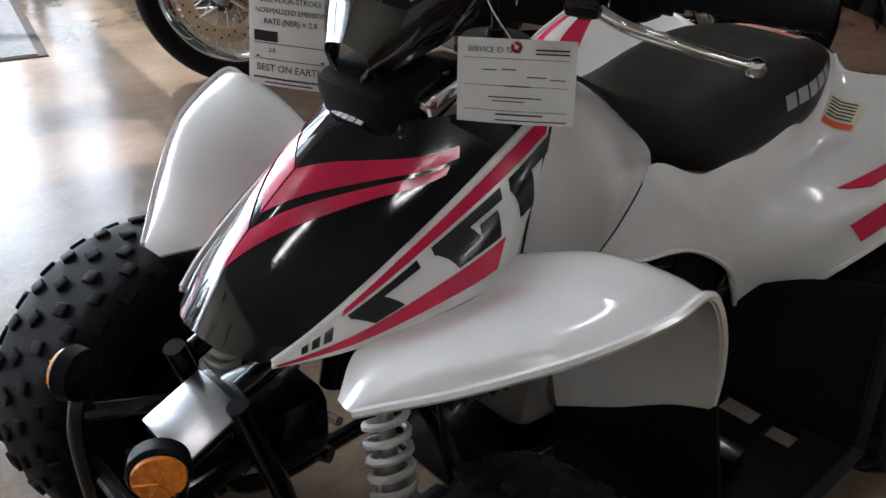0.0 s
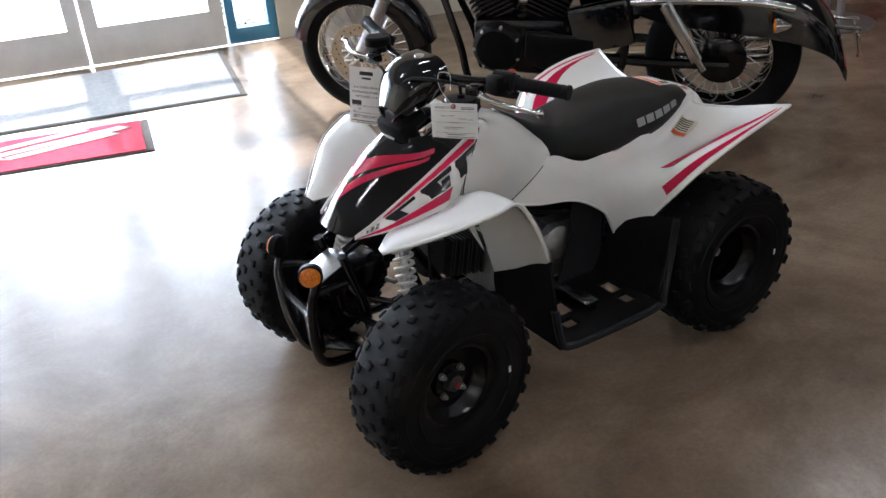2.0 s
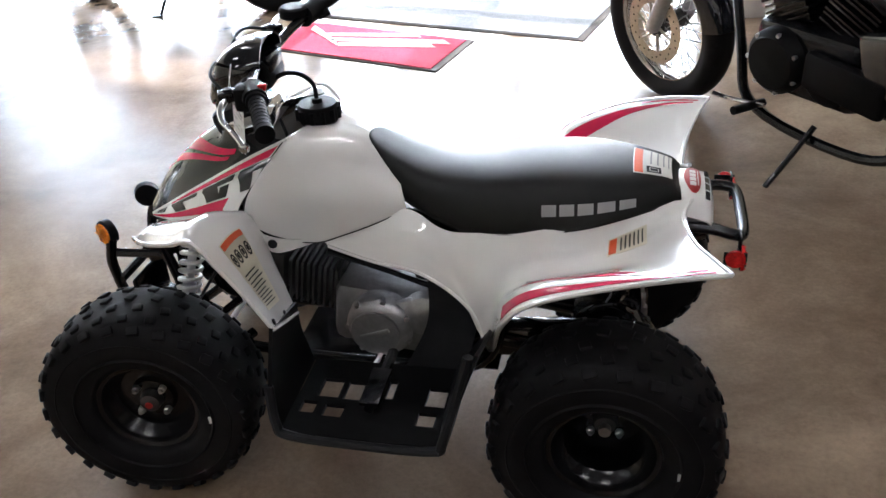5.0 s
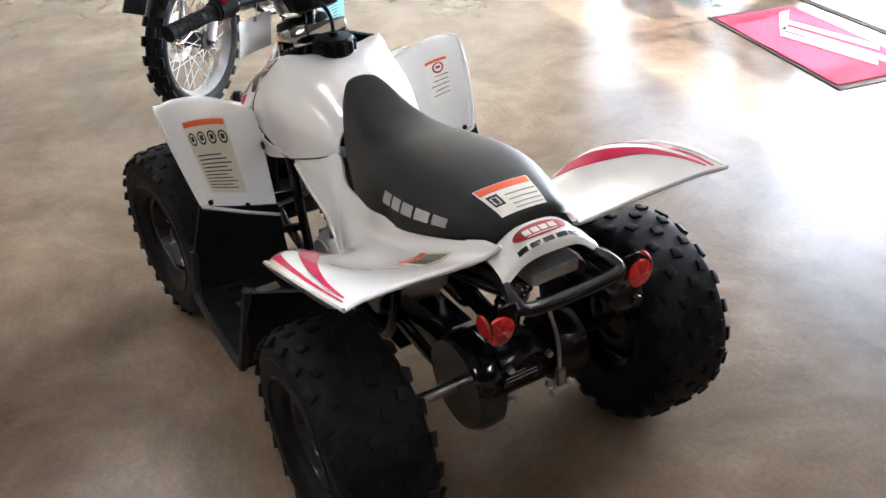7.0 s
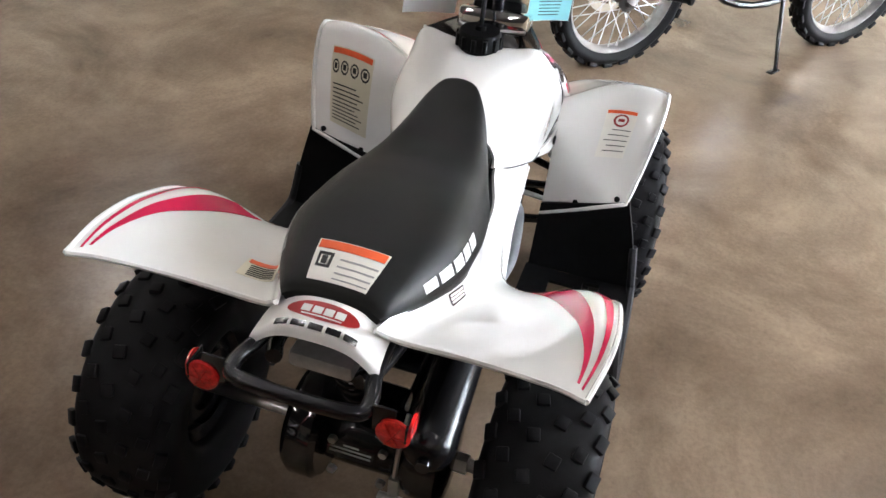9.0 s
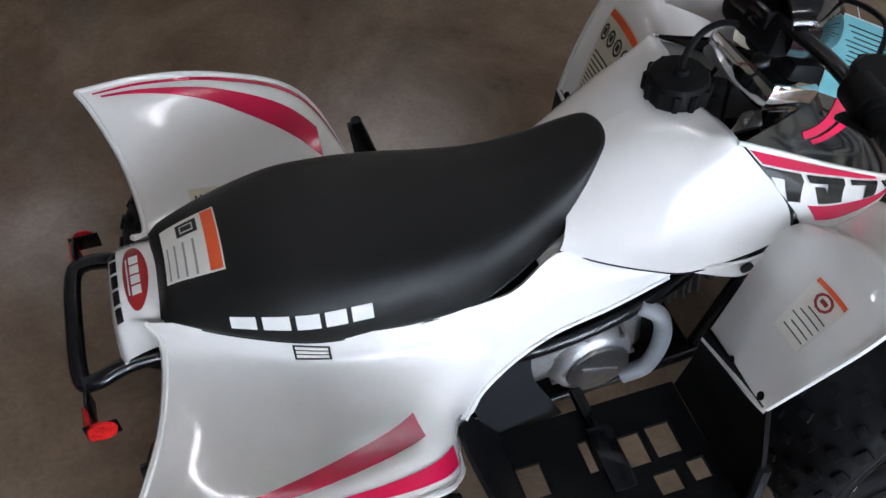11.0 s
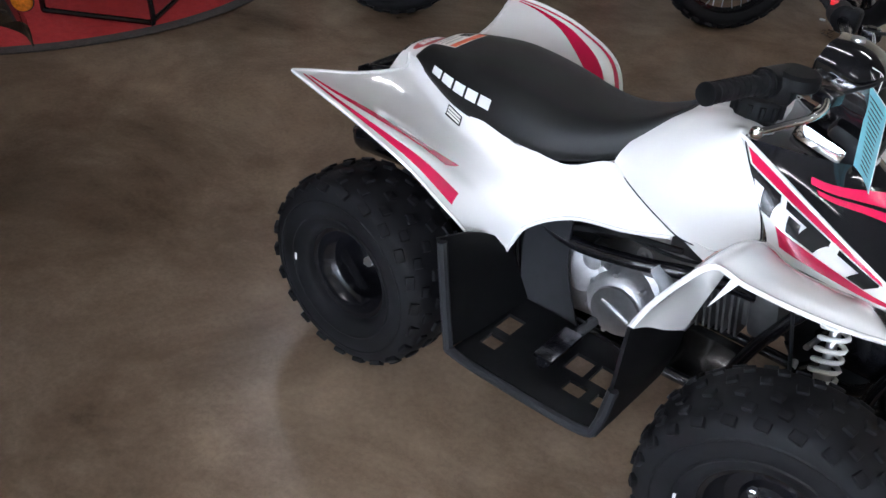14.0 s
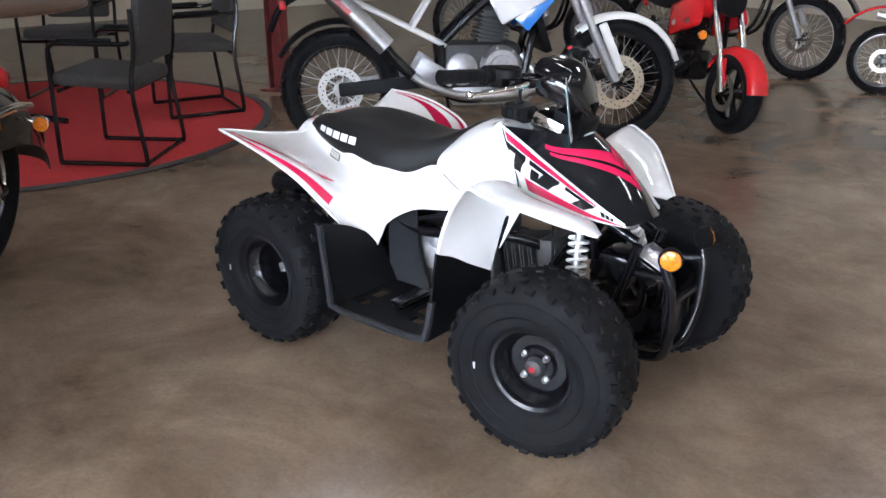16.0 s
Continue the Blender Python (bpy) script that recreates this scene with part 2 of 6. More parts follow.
def sheet_piece(S, side=1.0, nu=24, nv=14, thick=0.005, u=(0, 1), v=(0, 1)):
    us, vs = np.linspace(*u, nu), np.linspace(*v, nv)
    G = np.array([[S.at(a, b) for b in vs] for a in us])
    N = np.array([[S.normal(a, b) for b in vs] for a in us]) * side
    return shell(G, N, thick)


def decal_piece(S, side, lo, hi, u0, u1, lift=0.0012, nu=18, nv=4, thick=0.0008):
    """A thin strip lying on the sheet between v = lo(u) and v = hi(u)."""
    us = np.linspace(u0, u1, nu)
    G = np.zeros((nu, nv, 3))
    N = np.zeros((nu, nv, 3))
    for i, a in enumerate(us):
        for j in range(nv):
            b = lo(a) + (hi(a) - lo(a)) * j / (nv - 1)
            nn = S.normal(a, b) * side
            G[i, j], N[i, j] = S.at(a, b) + nn * lift, nn
    return shell(G, N, thick)


def patch_piece(S, side, corners, lift=0.0012, n=6, thick=0.0006):
    """A thin four-cornered decal on the sheet: corners are (u, v), in order round it."""
    c = np.array(corners, float)
    G = np.zeros((n, n, 3))
    N = np.zeros((n, n, 3))
    for i in range(n):
        for j in range(n):
            a, b = i / (n - 1), j / (n - 1)
            w = c[0] * (1 - a) * (1 - b) + c[1] * a * (1 - b) + c[2] * a * b + c[3] * (1 - a) * b
            nn = S.normal(*w) * side
            G[i, j], N[i, j] = S.at(*w) + nn * lift, nn
    return shell(G, N, thick)


def sub_corners(c, x0, x1, y0, y1):
    """The part of a four-cornered patch between fractions x0..x1 along its first side and y0..y1 along its last."""
    c = [np.array(p, float) for p in c]

    def f(a, b):
        return c[0] * (1 - a) * (1 - b) + c[1] * a * (1 - b) + c[2] * a * b + c[3] * (1 - a) * b
    return [f(x0, y0), f(x1, y0), f(x1, y1), f(x0, y1)]


def tube_piece(points, r, seg=10, smooth=True, step=6, closed=False, taper=None):
    P = np.asarray(points, float)
    if smooth and len(P) > 2:
        ts = np.linspace(0, len(P) - 1, (len(P) - 1) * step + 1)
        P = np.array([cr(P, t) for t in ts])
    m = len(P)
    T = np.gradient(P, axis=0)
    T /= np.linalg.norm(T, axis=1)[:, None] + 1e-12
    ref = np.array([0, 0, 1.0]) if abs(T[0][2]) < 0.9 else np.array([1.0, 0, 0])
    nrm = np.cross(T[0], ref)
    nrm /= np.linalg.norm(nrm)
    V, F = [], []
    for i in range(m):
        nrm = nrm - T[i] * np.dot(nrm, T[i])
        nrm /= np.linalg.norm(nrm)
        bi = np.cross(T[i], nrm)
        rr = r if taper is None else r + (taper - r) * i / (m - 1)
        for k in range(seg):
            a = 2 * math.pi * k / seg
            V.append(P[i] + (nrm * math.cos(a) + bi * math.sin(a)) * rr)
    for i in range(m - 1):
        for k in range(seg):
            F.append((i * seg + k, i * seg + (k + 1) % seg, (i + 1) * seg + (k + 1) % seg, (i + 1) * seg + k))
    F += [tuple(range(seg - 1, -1, -1)), tuple((m - 1) * seg + k for k in range(seg))]
    return V, F


def lathe_piece(profile, seg=32, axis="y", at=(0, 0, 0), close=False, caps=(True, True)):
    """Turned shape; profile rows are (distance along the axis, radius)."""
    V, F = [], []
    for h, r in profile:
        for k in range(seg):
            a = 2 * math.pi * k / seg
            c, s = r * math.cos(a), r * math.sin(a)
            p = {"y": (c, h, s), "x": (h, c, s), "z": (c, s, h)}[axis]
            V.append((p[0] + at[0], p[1] + at[1], p[2] + at[2]))
    m = len(profile)
    for i in range(m - 1 + (1 if close else 0)):
        j = (i + 1) % m
        for k in range(seg):
            F.append((i * seg + k, i * seg + (k + 1) % seg, j * seg + (k + 1) % seg, j * seg + k))
    if not close:
        F += [tuple(range(seg - 1, -1, -1))] * caps[0] + [tuple((m - 1) * seg + k for k in range(seg))] * caps[1]
    return V, F


def box_piece(size, at=(0, 0, 0), rot=(0, 0, 0), bevel=0.0):
    bm = bmesh.new()
    bmesh.ops.create_cube(bm, size=1.0)
    for v in bm.verts:
        v.co = Vector((v.co.x * size[0], v.co.y * size[1], v.co.z * size[2]))
    if bevel:
        bmesh.ops.bevel(bm, geom=list(bm.edges), offset=bevel, segments=2, affect="EDGES", profile=0.5)
    m = pose(*at, *rot)
    bm.verts.index_update()
    V = [tuple(m @ v.co) for v in bm.verts]
    F = [tuple(v.index for v in f.verts) for f in bm.faces]
    bm.free()
    return V, F


def prism_piece(poly, z0, z1, m=None):
    n = len(poly)
    V = [(x, y, z0) for x, y in poly] + [(x, y, z1) for x, y in poly]
    F = [tuple(range(n - 1, -1, -1)), tuple(range(n, 2 * n))] + [(i, (i + 1) % n, n + (i + 1) % n, n + i) for i in range(n)]
    if m is not None:
        V = [tuple(m @ Vector(v)) for v in V]
    return V, F


def moved(piece, m):
    return [tuple(m @ Vector(v)) for v in piece[0]], piece[1]


def mirrored(piece):
    return [(v[0], -v[1], v[2]) for v in piece[0]], [tuple(reversed(f)) for f in piece[1]]


def text_piece(body, size, m, extrude=0.0002):
    cu = bpy.data.curves.new("writing", "FONT")
    cu.body, cu.size, cu.extrude, cu.resolution_u = body, size, extrude, 2
    cu.align_x = "LEFT"
    ob = bpy.data.objects.new("writing", cu)
    scene.collection.objects.link(ob)
    dg = bpy.context.evaluated_depsgraph_get()
    me = bpy.data.meshes.new_from_object(ob.evaluated_get(dg))
    V = [tuple(m @ v.co) for v in me.vertices]
    F = [tuple(p.vertices) for p in me.polygons]
    bpy.data.objects.remove(ob)
    bpy.data.curves.remove(cu)
    bpy.data.meshes.remove(me)
    return V, F


# ---- the showroom ----
TURN = -13.5                       # the room stands turned against the quad bike
ROOM = pose(0, 0, 0, 0, 0, TURN)
WIN = -3.85                        # window wall, across the room
LEFT, RIGHT, FAR, HIGH = -8.5, 8.0, 9.0, 4.0


def structure(name, pieces, mat, label, category, smooth=False):
    ob = joined(name, [moved(p, ROOM) for p in pieces], mat, smooth=smooth)
    return tagged(ob, label, category, kind="structure")


def block(x0, x1, y0, y1, z0, z1):
    return box_piece((x1 - x0, y1 - y0, z1 - z0), ((x0 + x1) / 2, (y0 + y1) / 2, (z0 + z1) / 2))


structure("floor", [block(LEFT, RIGHT, WIN, FAR, -0.15, 0.0)], CONCRETE, "sealed brown concrete floor with stains and soft gloss", "floor")
structure("ceiling", [block(LEFT, RIGHT, WIN, FAR, HIGH, HIGH + 0.15)], CEILPAINT, "plain painted showroom ceiling", "ceiling")
structure("wall_north", [block(LEFT, RIGHT, FAR, FAR + 0.2, -0.15, HIGH + 0.15)], WALLPAINT, "plain cream painted showroom wall", "wall")
structure("wall_west", [block(LEFT - 0.2, LEFT, WIN - 0.2, FAR + 0.2, -0.15, HIGH + 0.15)], WALLPAINT, "plain cream painted showroom wall", "wall")
structure("wall_east", [block(RIGHT, RIGHT + 0.2, WIN - 0.2, FAR + 0.2, -0.15, HIGH + 0.15)], WALLPAINT, "plain cream painted showroom wall", "wall")
# window wall: solid to the west, glass doors and windows to the east
T0, T1 = WIN - 0.2, WIN
structure("wall_south", [block(LEFT, 0.50, T0, T1, -0.15, HIGH + 0.15), block(0.50, RIGHT, T0, T1, 2.75, HIGH + 0.15),
                         block(7.6, RIGHT, T0, T1, -0.15, 2.75)], WALLPAINT, "cream wall with glazed doors and shop windows", "wall")
structure("ground", [block(-40, 40, -60, WIN - 0.2, -0.25, -0.12)], STONE, "sunlit paved ground outside the doors", "ground")
# plain emissive panel added beyond the windows to whiten the panes
structure("backdrop", [block(-7, 15, WIN - 7.2, WIN - 7.0, -0.1, 4.6)], BACKGLOW, "plain glowing panel in place of the sunlit street beyond the windows", "backdrop")
structure("fence", [block(-3.0 + 0.25 * i, -2.76 + 0.25 * i, WIN - 2.4, WIN - 2.36, -0.12, 1.9) for i in range(16)], WOODFENCE,
          "brown timber fence outside the window", "fence")


def glazed(name, x0, x1, z0, z1, mat, label, bars=(), sill=0.09, jamb=0.06):
    """A framed pane in the window wall: jambs, sill, head, bars and glass."""
    e = thing(name, label, "door" if "door" in name else "window", kind="structure")
    y0, y1 = T0 + 0.06, T1 - 0.05
    fr = [block(x0, x0 + jamb, y0, y1, z0, z1), block(x1 - jamb, x1, y0, y1, z0, z1),
          block(x0 + jamb, x1 - jamb, y0, y1, z0, z0 + sill), block(x0 + jamb, x1 - jamb, y0, y1, z1 - jamb, z1)]
    for b in bars:
        fr.append(block(x0 + jamb, x1 - jamb, y0 + 0.01, y1 - 0.01, b - 0.03, b + 0.03))
    joined("frame", [moved(p, ROOM) for p in fr], mat, e, smooth=False)
    g = joined("pane", [moved(block(x0 + jamb, x1 - jamb, (y0 + y1) / 2 - 0.004, (y0 + y1) / 2 + 0.004, z0 + sill, z1 - jamb), ROOM)], GLASS, e, smooth=False)
    g.visible_shadow = False
    return e


glazed("window_1", 0.50, 0.84, 0.0, 2.75, FRAMEBLUE, "narrow blue-framed side window beside the doors", sill=0.10)
for i, x in enumerate((0.86, 1.77)):
    d = glazed("door_%d" % (i + 1), x, x + 0.89, 0.0, 2.10, FRAMEWHITE, "closed white-framed glass entrance door", bars=(1.02,), sill=0.24, jamb=0.085)
    hx = x + 0.80 if i == 0 else x + 0.09
    joined("door_handle", [moved(tube_piece([(hx, T1 - 0.05, 0.95), (hx, T1 + 0.02, 0.95), (hx, T1 + 0.02, 1.25), (hx, T1 - 0.05, 1.25)], 0.012, 8, False), ROOM)], STEEL, d)
glazed("window_2", 0.86, 2.66, 2.12, 2.75, FRAMEWHITE, "white-framed window over the doors", sill=0.06)
glazed("window_3", 2.70, 4.30, 0.0, 2.75, FRAMEBLUE, "large blue-framed shop window", bars=(0.6,), sill=0.12)
glazed("window_4", 4.32, 5.95, 0.0, 2.75, FRAMEWHITE, "large shop window", bars=(0.6,), sill=0.12)
glazed("window_5", 5.97, 7.60, 0.0, 2.75, FRAMEWHITE, "large shop window", bars=(0.6,), sill=0.12)
winlight = new("window_daylight", bpy.data.lights.new("window_daylight", "AREA"))
winlight.data.shape, winlight.data.size, winlight.data.size_y = "RECTANGLE", 7.0, 2.6
winlight.data.energy, winlight.data.color = 175.0, (0.80, 0.90, 1.0)
winlight.matrix_world = ROOM @ look((4.05, T0 - 0.05, 1.4), (4.05, 3.0, 1.2))

# ceiling lamps
lamp_mesh = None
for i, (x, y) in enumerate(((-3.2, -1.6), (-3.2, 1.4), (0.2, -1.6), (0.2, 1.6), (3.6, -1.6), (3.6, 1.6), (-3.2, 4.6), (0.2, 4.8), (3.6, 4.8))):
    e = thing("ceiling_light", "white twin-tube fluorescent ceiling light", "lamp", "ceiling lights", ROOM @ pose(x, y, HIGH))
    joined("housing", [box_piece((1.25, 0.2, 0.06), (0, 0, -0.03), bevel=0.008)], FRAMEWHITE, e)
    for s in (-0.05, 0.05):
        joined("tube", [tube_piece([(-0.58, s, -0.078), (0.58, s, -0.078)], 0.016, 10, False)], LAMPGLOW, e)


# ---- the quad bike: x forward, rear axle over the origin ----
quad = thing("quad_bike", "white youth quad bike with crimson and black decals", "quad bike", at=pose(0, 0, 0))
STEER = 8.0                        # front wheels stand turned to the left, degrees
FR, RR = 0.247, 0.243              # tyre radii


def wheel(at, R, width, rim_r, side, treads, front):
    """A knobbly tyre on a black steel rim, its outer face towards +y * side."""
    w = width / 2
    hub = new("wheel")
    hub.parent = quad
    hub.location = at
    if front:
        hub.rotation_euler.z = radians(STEER)
    pr = [(-w * 0.62, rim_r), (-w * 0.86, rim_r + 0.012), (-w, rim_r + (R - rim_r) * 0.42), (-w * 0.98, R - 0.045), (-w * 0.86, R - 0.020),
          (-w * 0.6, R - 0.010), (0, R - 0.007), (w * 0.6, R - 0.010), (w * 0.86, R - 0.020), (w * 0.98, R - 0.045), (w, rim_r + (R - rim_r) * 0.42),
          (w * 0.86, rim_r + 0.012), (w * 0.62, rim_r)]
    P = np.array(pr)
    fine = [cr(P, t) for t in np.linspace(0, len(P) - 1, 49)]
    tyre = joined("tyre", [lathe_piece(fine, 72, "y", caps=(False, False))], RUBBER, hub)
    ring = [lathe_piece([(side * (w * 0.985) - 0.001, r - 0.004), (side * (w * 0.985) + side * 0.003, r), (side * (w * 0.985) - 0.001, r + 0.004)], 64, "y", close=True)
            for r in (rim_r + (R - rim_r) * 0.30, rim_r + (R - rim_r) * 0.60)]
    joined("sidewall_rib", ring, RUBBER, tyre)
    blocks = []
    rows = ((-0.95, 0.26, 0.0), (-0.64, 0.26, 0.5), (-0.22, 0.28, 0.15), (0.22, 0.28, 0.65), (0.64, 0.26, 0.0), (0.95, 0.26, 0.5))
    for vv, ww, ph in rows:
        for k in range(treads):
            a = 2 * math.pi * (k + ph) / treads
            rr = R - 0.006 - 0.018 * abs(vv) ** 4
            lean = 38 * abs(vv) ** 3 * (1 if vv > 0 else -1)
            L = 2 * math.pi * R / treads * (0.34 if abs(vv) < 0.8 else 0.42)
            b = box_piece((L, width * ww * 0.42, 0.011), (0, 0, 0), (0, 0, 14 * (1 if vv > 0 else -1)), bevel=0.0025)
            m = Matrix.Rotation(a, 4, "Y") @ pose(0, vv * w * 0.95, rr - 0.001, -lean, 0, 0)
            blocks.append(moved(b, m))
    joined("tread", blocks, RUBBER, tyre)
    s = side
    d = 0.045 if front else 0.115
    rim = [(s * w * 0.66, rim_r + 0.006), (s * (w * 0.70), rim_r + 0.002), (s * (w * 0.66), rim_r - 0.008), (s * (w * 0.45), rim_r - 0.014), (s * (w * 0.30), rim_r - 0.030),
           (s * (w * 0.66 - d), rim_r - 0.034), (s * (w * 0.66 - d), 0.052), (s * (w * 0.66 - d + 0.012), 0.046), (s * (w * 0.66 - d + 0.012), 0.0)]
    joined("rim", [lathe_piece(rim, 48, "y", caps=(False, True)), lathe_piece([(-s * w * 0.66, rim_r + 0.005), (-s * w * 0.5, rim_r - 0.012), (s * (w * 0.66 - d) - s * 0.01, rim_r - 0.036)], 48, "y", caps=(False, False))], FRAMEBLACK, hub, "black painted steel rim")
    y = s * (w * 0.66 - d + 0.014)
    joined("hub_cap", [lathe_piece([(y, 0.026), (y + s * 0.020, 0.022), (y + s * 0.024, 0.014), (y + s * 0.026, 0.0)], 20, "y")], ALUDARK, hub, "dark hub nut with dust cap")
    if front:
        joined("hub_seal", [lathe_piece([(y + s * 0.0262, 0.009), (y + s * 0.028, 0.008), (y + s * 0.028, 0.0)], 18, "y")], REDBADGE, hub, "small red dust seal")
    for k in range(4):
        a = math.pi / 4 + k * math.pi / 2
        p = (0.042 * math.cos(a), 0, 0.042 * math.sin(a))
        joined("wheel_nut", [lathe_piece([(y, 0.0095), (y + s * 0.010, 0.009), (y + s * 0.012, 0.006), (y + s * 0.018, 0.005), (y + s * 0.018, 0.0)], 6, "y", p)], STEEL, hub)
    joined("weight_mark", [moved(box_piece((0.007, 0.002, 0.018), (0, 0, 0)), pose(-(rim_r + 0.035), s * (w * 0.985) + s * 0.0005, -0.012))], WHITEDECAL, hub, "small white paint mark")
    return hub


wheel((1.0, 0.362, FR), FR, 0.178, 0.112, 1, 26, True)
wheel((1.0, -0.362, FR), FR, 0.178, 0.112, -1, 26, True)
wheel((0, 0.357, RR), RR, 0.192, 0.112, 1, 22, False)
wheel((0, -0.357, RR), RR, 0.192, 0.112, -1, 22, False)

def out(S):
    """+1 or -1: which way the sheet's normal must be taken to point away from the bike's middle."""
    return 1.0 if np.dot(S.normal(0.5, 0.55), S.at(0.5, 0.55) - np.array((0.45, 0, 0.30))) > 0 else -1.0


# rear bodywork: side panel running into the rear fender; columns go from the seat outwards
REAR = [
    [(-0.150, 0.080, 0.642), (-0.134, 0.115, 0.620), (-0.148, 0.240, 0.636), (-0.180, 0.350, 0.661), (-0.202, 0.402, 0.670)],
    [(-0.080, 0.100, 0.640), (-0.080, 0.140, 0.602), (-0.085, 0.265, 0.622), (-0.090, 0.370, 0.652), (-0.090, 0.420, 0.660)],
    [(0.020, 0.130, 0.625), (0.020, 0.165, 0.568), (0.022, 0.280, 0.588), (0.028, 0.375, 0.633), (0.032, 0.424, 0.632)],
    [(0.130, 0.158, 0.602), (0.130, 0.178, 0.545), (0.138, 0.275, 0.555), (0.146, 0.355, 0.592), (0.152, 0.408, 0.578)],
    [(0.235, 0.150, 0.582), (0.230, 0.176, 0.520), (0.218, 0.240, 0.498), (0.212, 0.302, 0.508), (0.214, 0.345, 0.476)],
    [(0.330, 0.143, 0.572), (0.318, 0.172, 0.515), (0.285, 0.196, 0.430), (0.268, 0.205, 0.370), (0.258, 0.214, 0.318)],
    [(0.375, 0.137, 0.580), (0.368, 0.162, 0.530), (0.345, 0.178, 0.480), (0.326, 0.186, 0.448), (0.306, 0.192, 0.412)],
    [(0.450, 0.115, 0.608), (0.445, 0.145, 0.570), (0.430, 0.160, 0.525), (0.418, 0.168, 0.498), (0.405, 0.174, 0.478)],
    [(0.555, 0.132, 0.572), (0.550, 0.150, 0.552), (0.540, 0.156, 0.530), (0.532, 0.160, 0.515), (0.525, 0.163, 0.500)],
    [(0.637, 0.148, 0.546), (0.635, 0.152, 0.542), (0.630, 0.154, 0.537), (0.626, 0.155, 0.533), (0.622, 0.156, 0.528)],
]
for s in (1, -1):
    S = Sheet(REAR, s)
    fender = joined("rear_fender", [sheet_piece(S, float(s), 56, 22, 0.006)], WHITE, quad, "white rear fender running into the side panel")
    o = float(s)
    joined("stripe", [decal_piece(S, o, lambda u: 0.925 - 0.125 * (u / 0.44) ** 1.2, lambda u: 0.94 - 0.01 * u / 0.44, 0.02, 0.44, nu=26)], PINK, fender, "crimson stripe")
    joined("stripe", [decal_piece(S, o, lambda u: 0.885 - 0.385 * (u / 0.37) ** 1.2, lambda u: 0.90 - 0.24 * (u / 0.37) ** 1.15, 0.03, 0.37, nu=26)], PINK, fender, "crimson stripe")
    # rolled lower lip of the fender and side panel
    lip = [S.at(u, 1.0) for u in np.linspace(0.0, 1.0, 60)]
    joined("lip", [tube_piece(lip, 0.0045, 6, False)], WHITE, fender)
    rear_lip = [S.at(0.0, v) for v in np.linspace(0.0, 1.0, 16)]
    joined("lip", [tube_piece(rear_lip, 0.0045, 6, False)], WHITE, fender)
    if s > 0:
        c = [(0.135, 0.17), (0.215, 0.20), (0.215, 0.36), (0.135, 0.36)]
        lab = joined("warning_label", [patch_piece(S, o, c)], LABELCREAM, fender, "cream tyre label with an orange bar and printed lines")
        joined("label_bar", [patch_piece(S, o, sub_corners(c, 0.78, 0.97, 0.06, 0.94), 0.002)], ORANGE, lab)
        for i in range(6):
            joined("printed_line", [patch_piece(S, o, sub_corners(c, 0.10 + 0.11 * i, 0.14 + 0.11 * i, 0.12, 0.85), 0.002, 3)], INK, lab)
    else:
        c = [(0.235, 0.10), (0.285, 0.10), (0.285, 0.19), (0.235, 0.19)]
        lab = joined("tyre_pressure_label", [patch_piece(S, o, c)], BLACKDECAL, fender, "small black label with pale printed lines")
        joined("printed_line", [patch_piece(S, o, sub_corners(c, 0.06, 0.94, 0.1 + 0.28 * i, 0.3 + 0.28 * i), 0.002, 3) for i in range(3)], LABEL, lab)

# tail piece behind the seat
TAILNET = [[(x, y * w / 0.1, z - 0.042 * (abs(y) / 0.1) ** 3) for y in (-0.1, -0.055, 0, 0.055, 0.1)]
           for x, z, w in ((-0.095, 0.650, 0.098), (-0.140, 0.653, 0.100), (-0.168, 0.648, 0.102), (-0.186, 0.642, 0.104), (-0.194, 0.626, 0.106))]
TS = Sheet(TAILNET)
tail = joined("tail_panel", [sheet_piece(TS, out(TS), 18, 18, 0.005)], WHITE, quad)


def block_letters(S, side, corners, n, lean=0.0):
    """A brand mark as plain blocks: n plain bar shapes in a row."""
    pieces = []
    for i in range(n):
        a, w = i / n, 1 / n
        pieces.append(patch_piece(S, side, sub_corners(corners, a + 0.07 * w, a + 0.88 * w, 0.0, 1.0), 0.0016, 3))
    return pieces


joined("brand_mark", block_letters(TS, out(TS), [(0.74, 0.80), (0.74, 0.20), (0.60, 0.20), (0.60, 0.80)], 5), BLACKDECAL, tail, "black brand mark as plain blocks")


def oval(S, u0, v0, ru, rv, lift):
    """A thin oval sticker on the sheet."""
    V, F, n = [], [], 28
    for r in (1.0, 0.75, 0.5, 0.25):
        for k in range(n):
            q = (u0 + ru * r * math.cos(2 * math.pi * k / n), v0 + rv * r * math.sin(2 * math.pi * k / n))
            V.append(S.at(*q) + S.normal(*q) * out(S) * lift)
    V.append(S.at(u0, v0) + S.normal(u0, v0) * out(S) * lift)
    for i in range(3):
        F += [(i * n + k, i * n + (k + 1) % n, (i + 1) * n + (k + 1) % n, (i + 1) * n + k) for k in range(n)]
    F += [(3 * n + k, 3 * n + (k + 1) % n, 4 * n) for k in range(n)]
    return V, F


st = joined("dealer_sticker", [oval(TS, 0.36, 0.5, 0.15, 0.26, 0.0012)], REDBADGE, tail, "oval dark red dealer sticker")
joined("sticker_mark", block_letters(TS, out(TS), [(0.40, 0.66), (0.40, 0.34), (0.29, 0.34), (0.29, 0.66)], 4) +
       [patch_piece(TS, out(TS), [(0.45, 0.64), (0.45, 0.36), (0.43, 0.36), (0.43, 0.64)], 0.0018, 3)], WHITEDECAL, st)

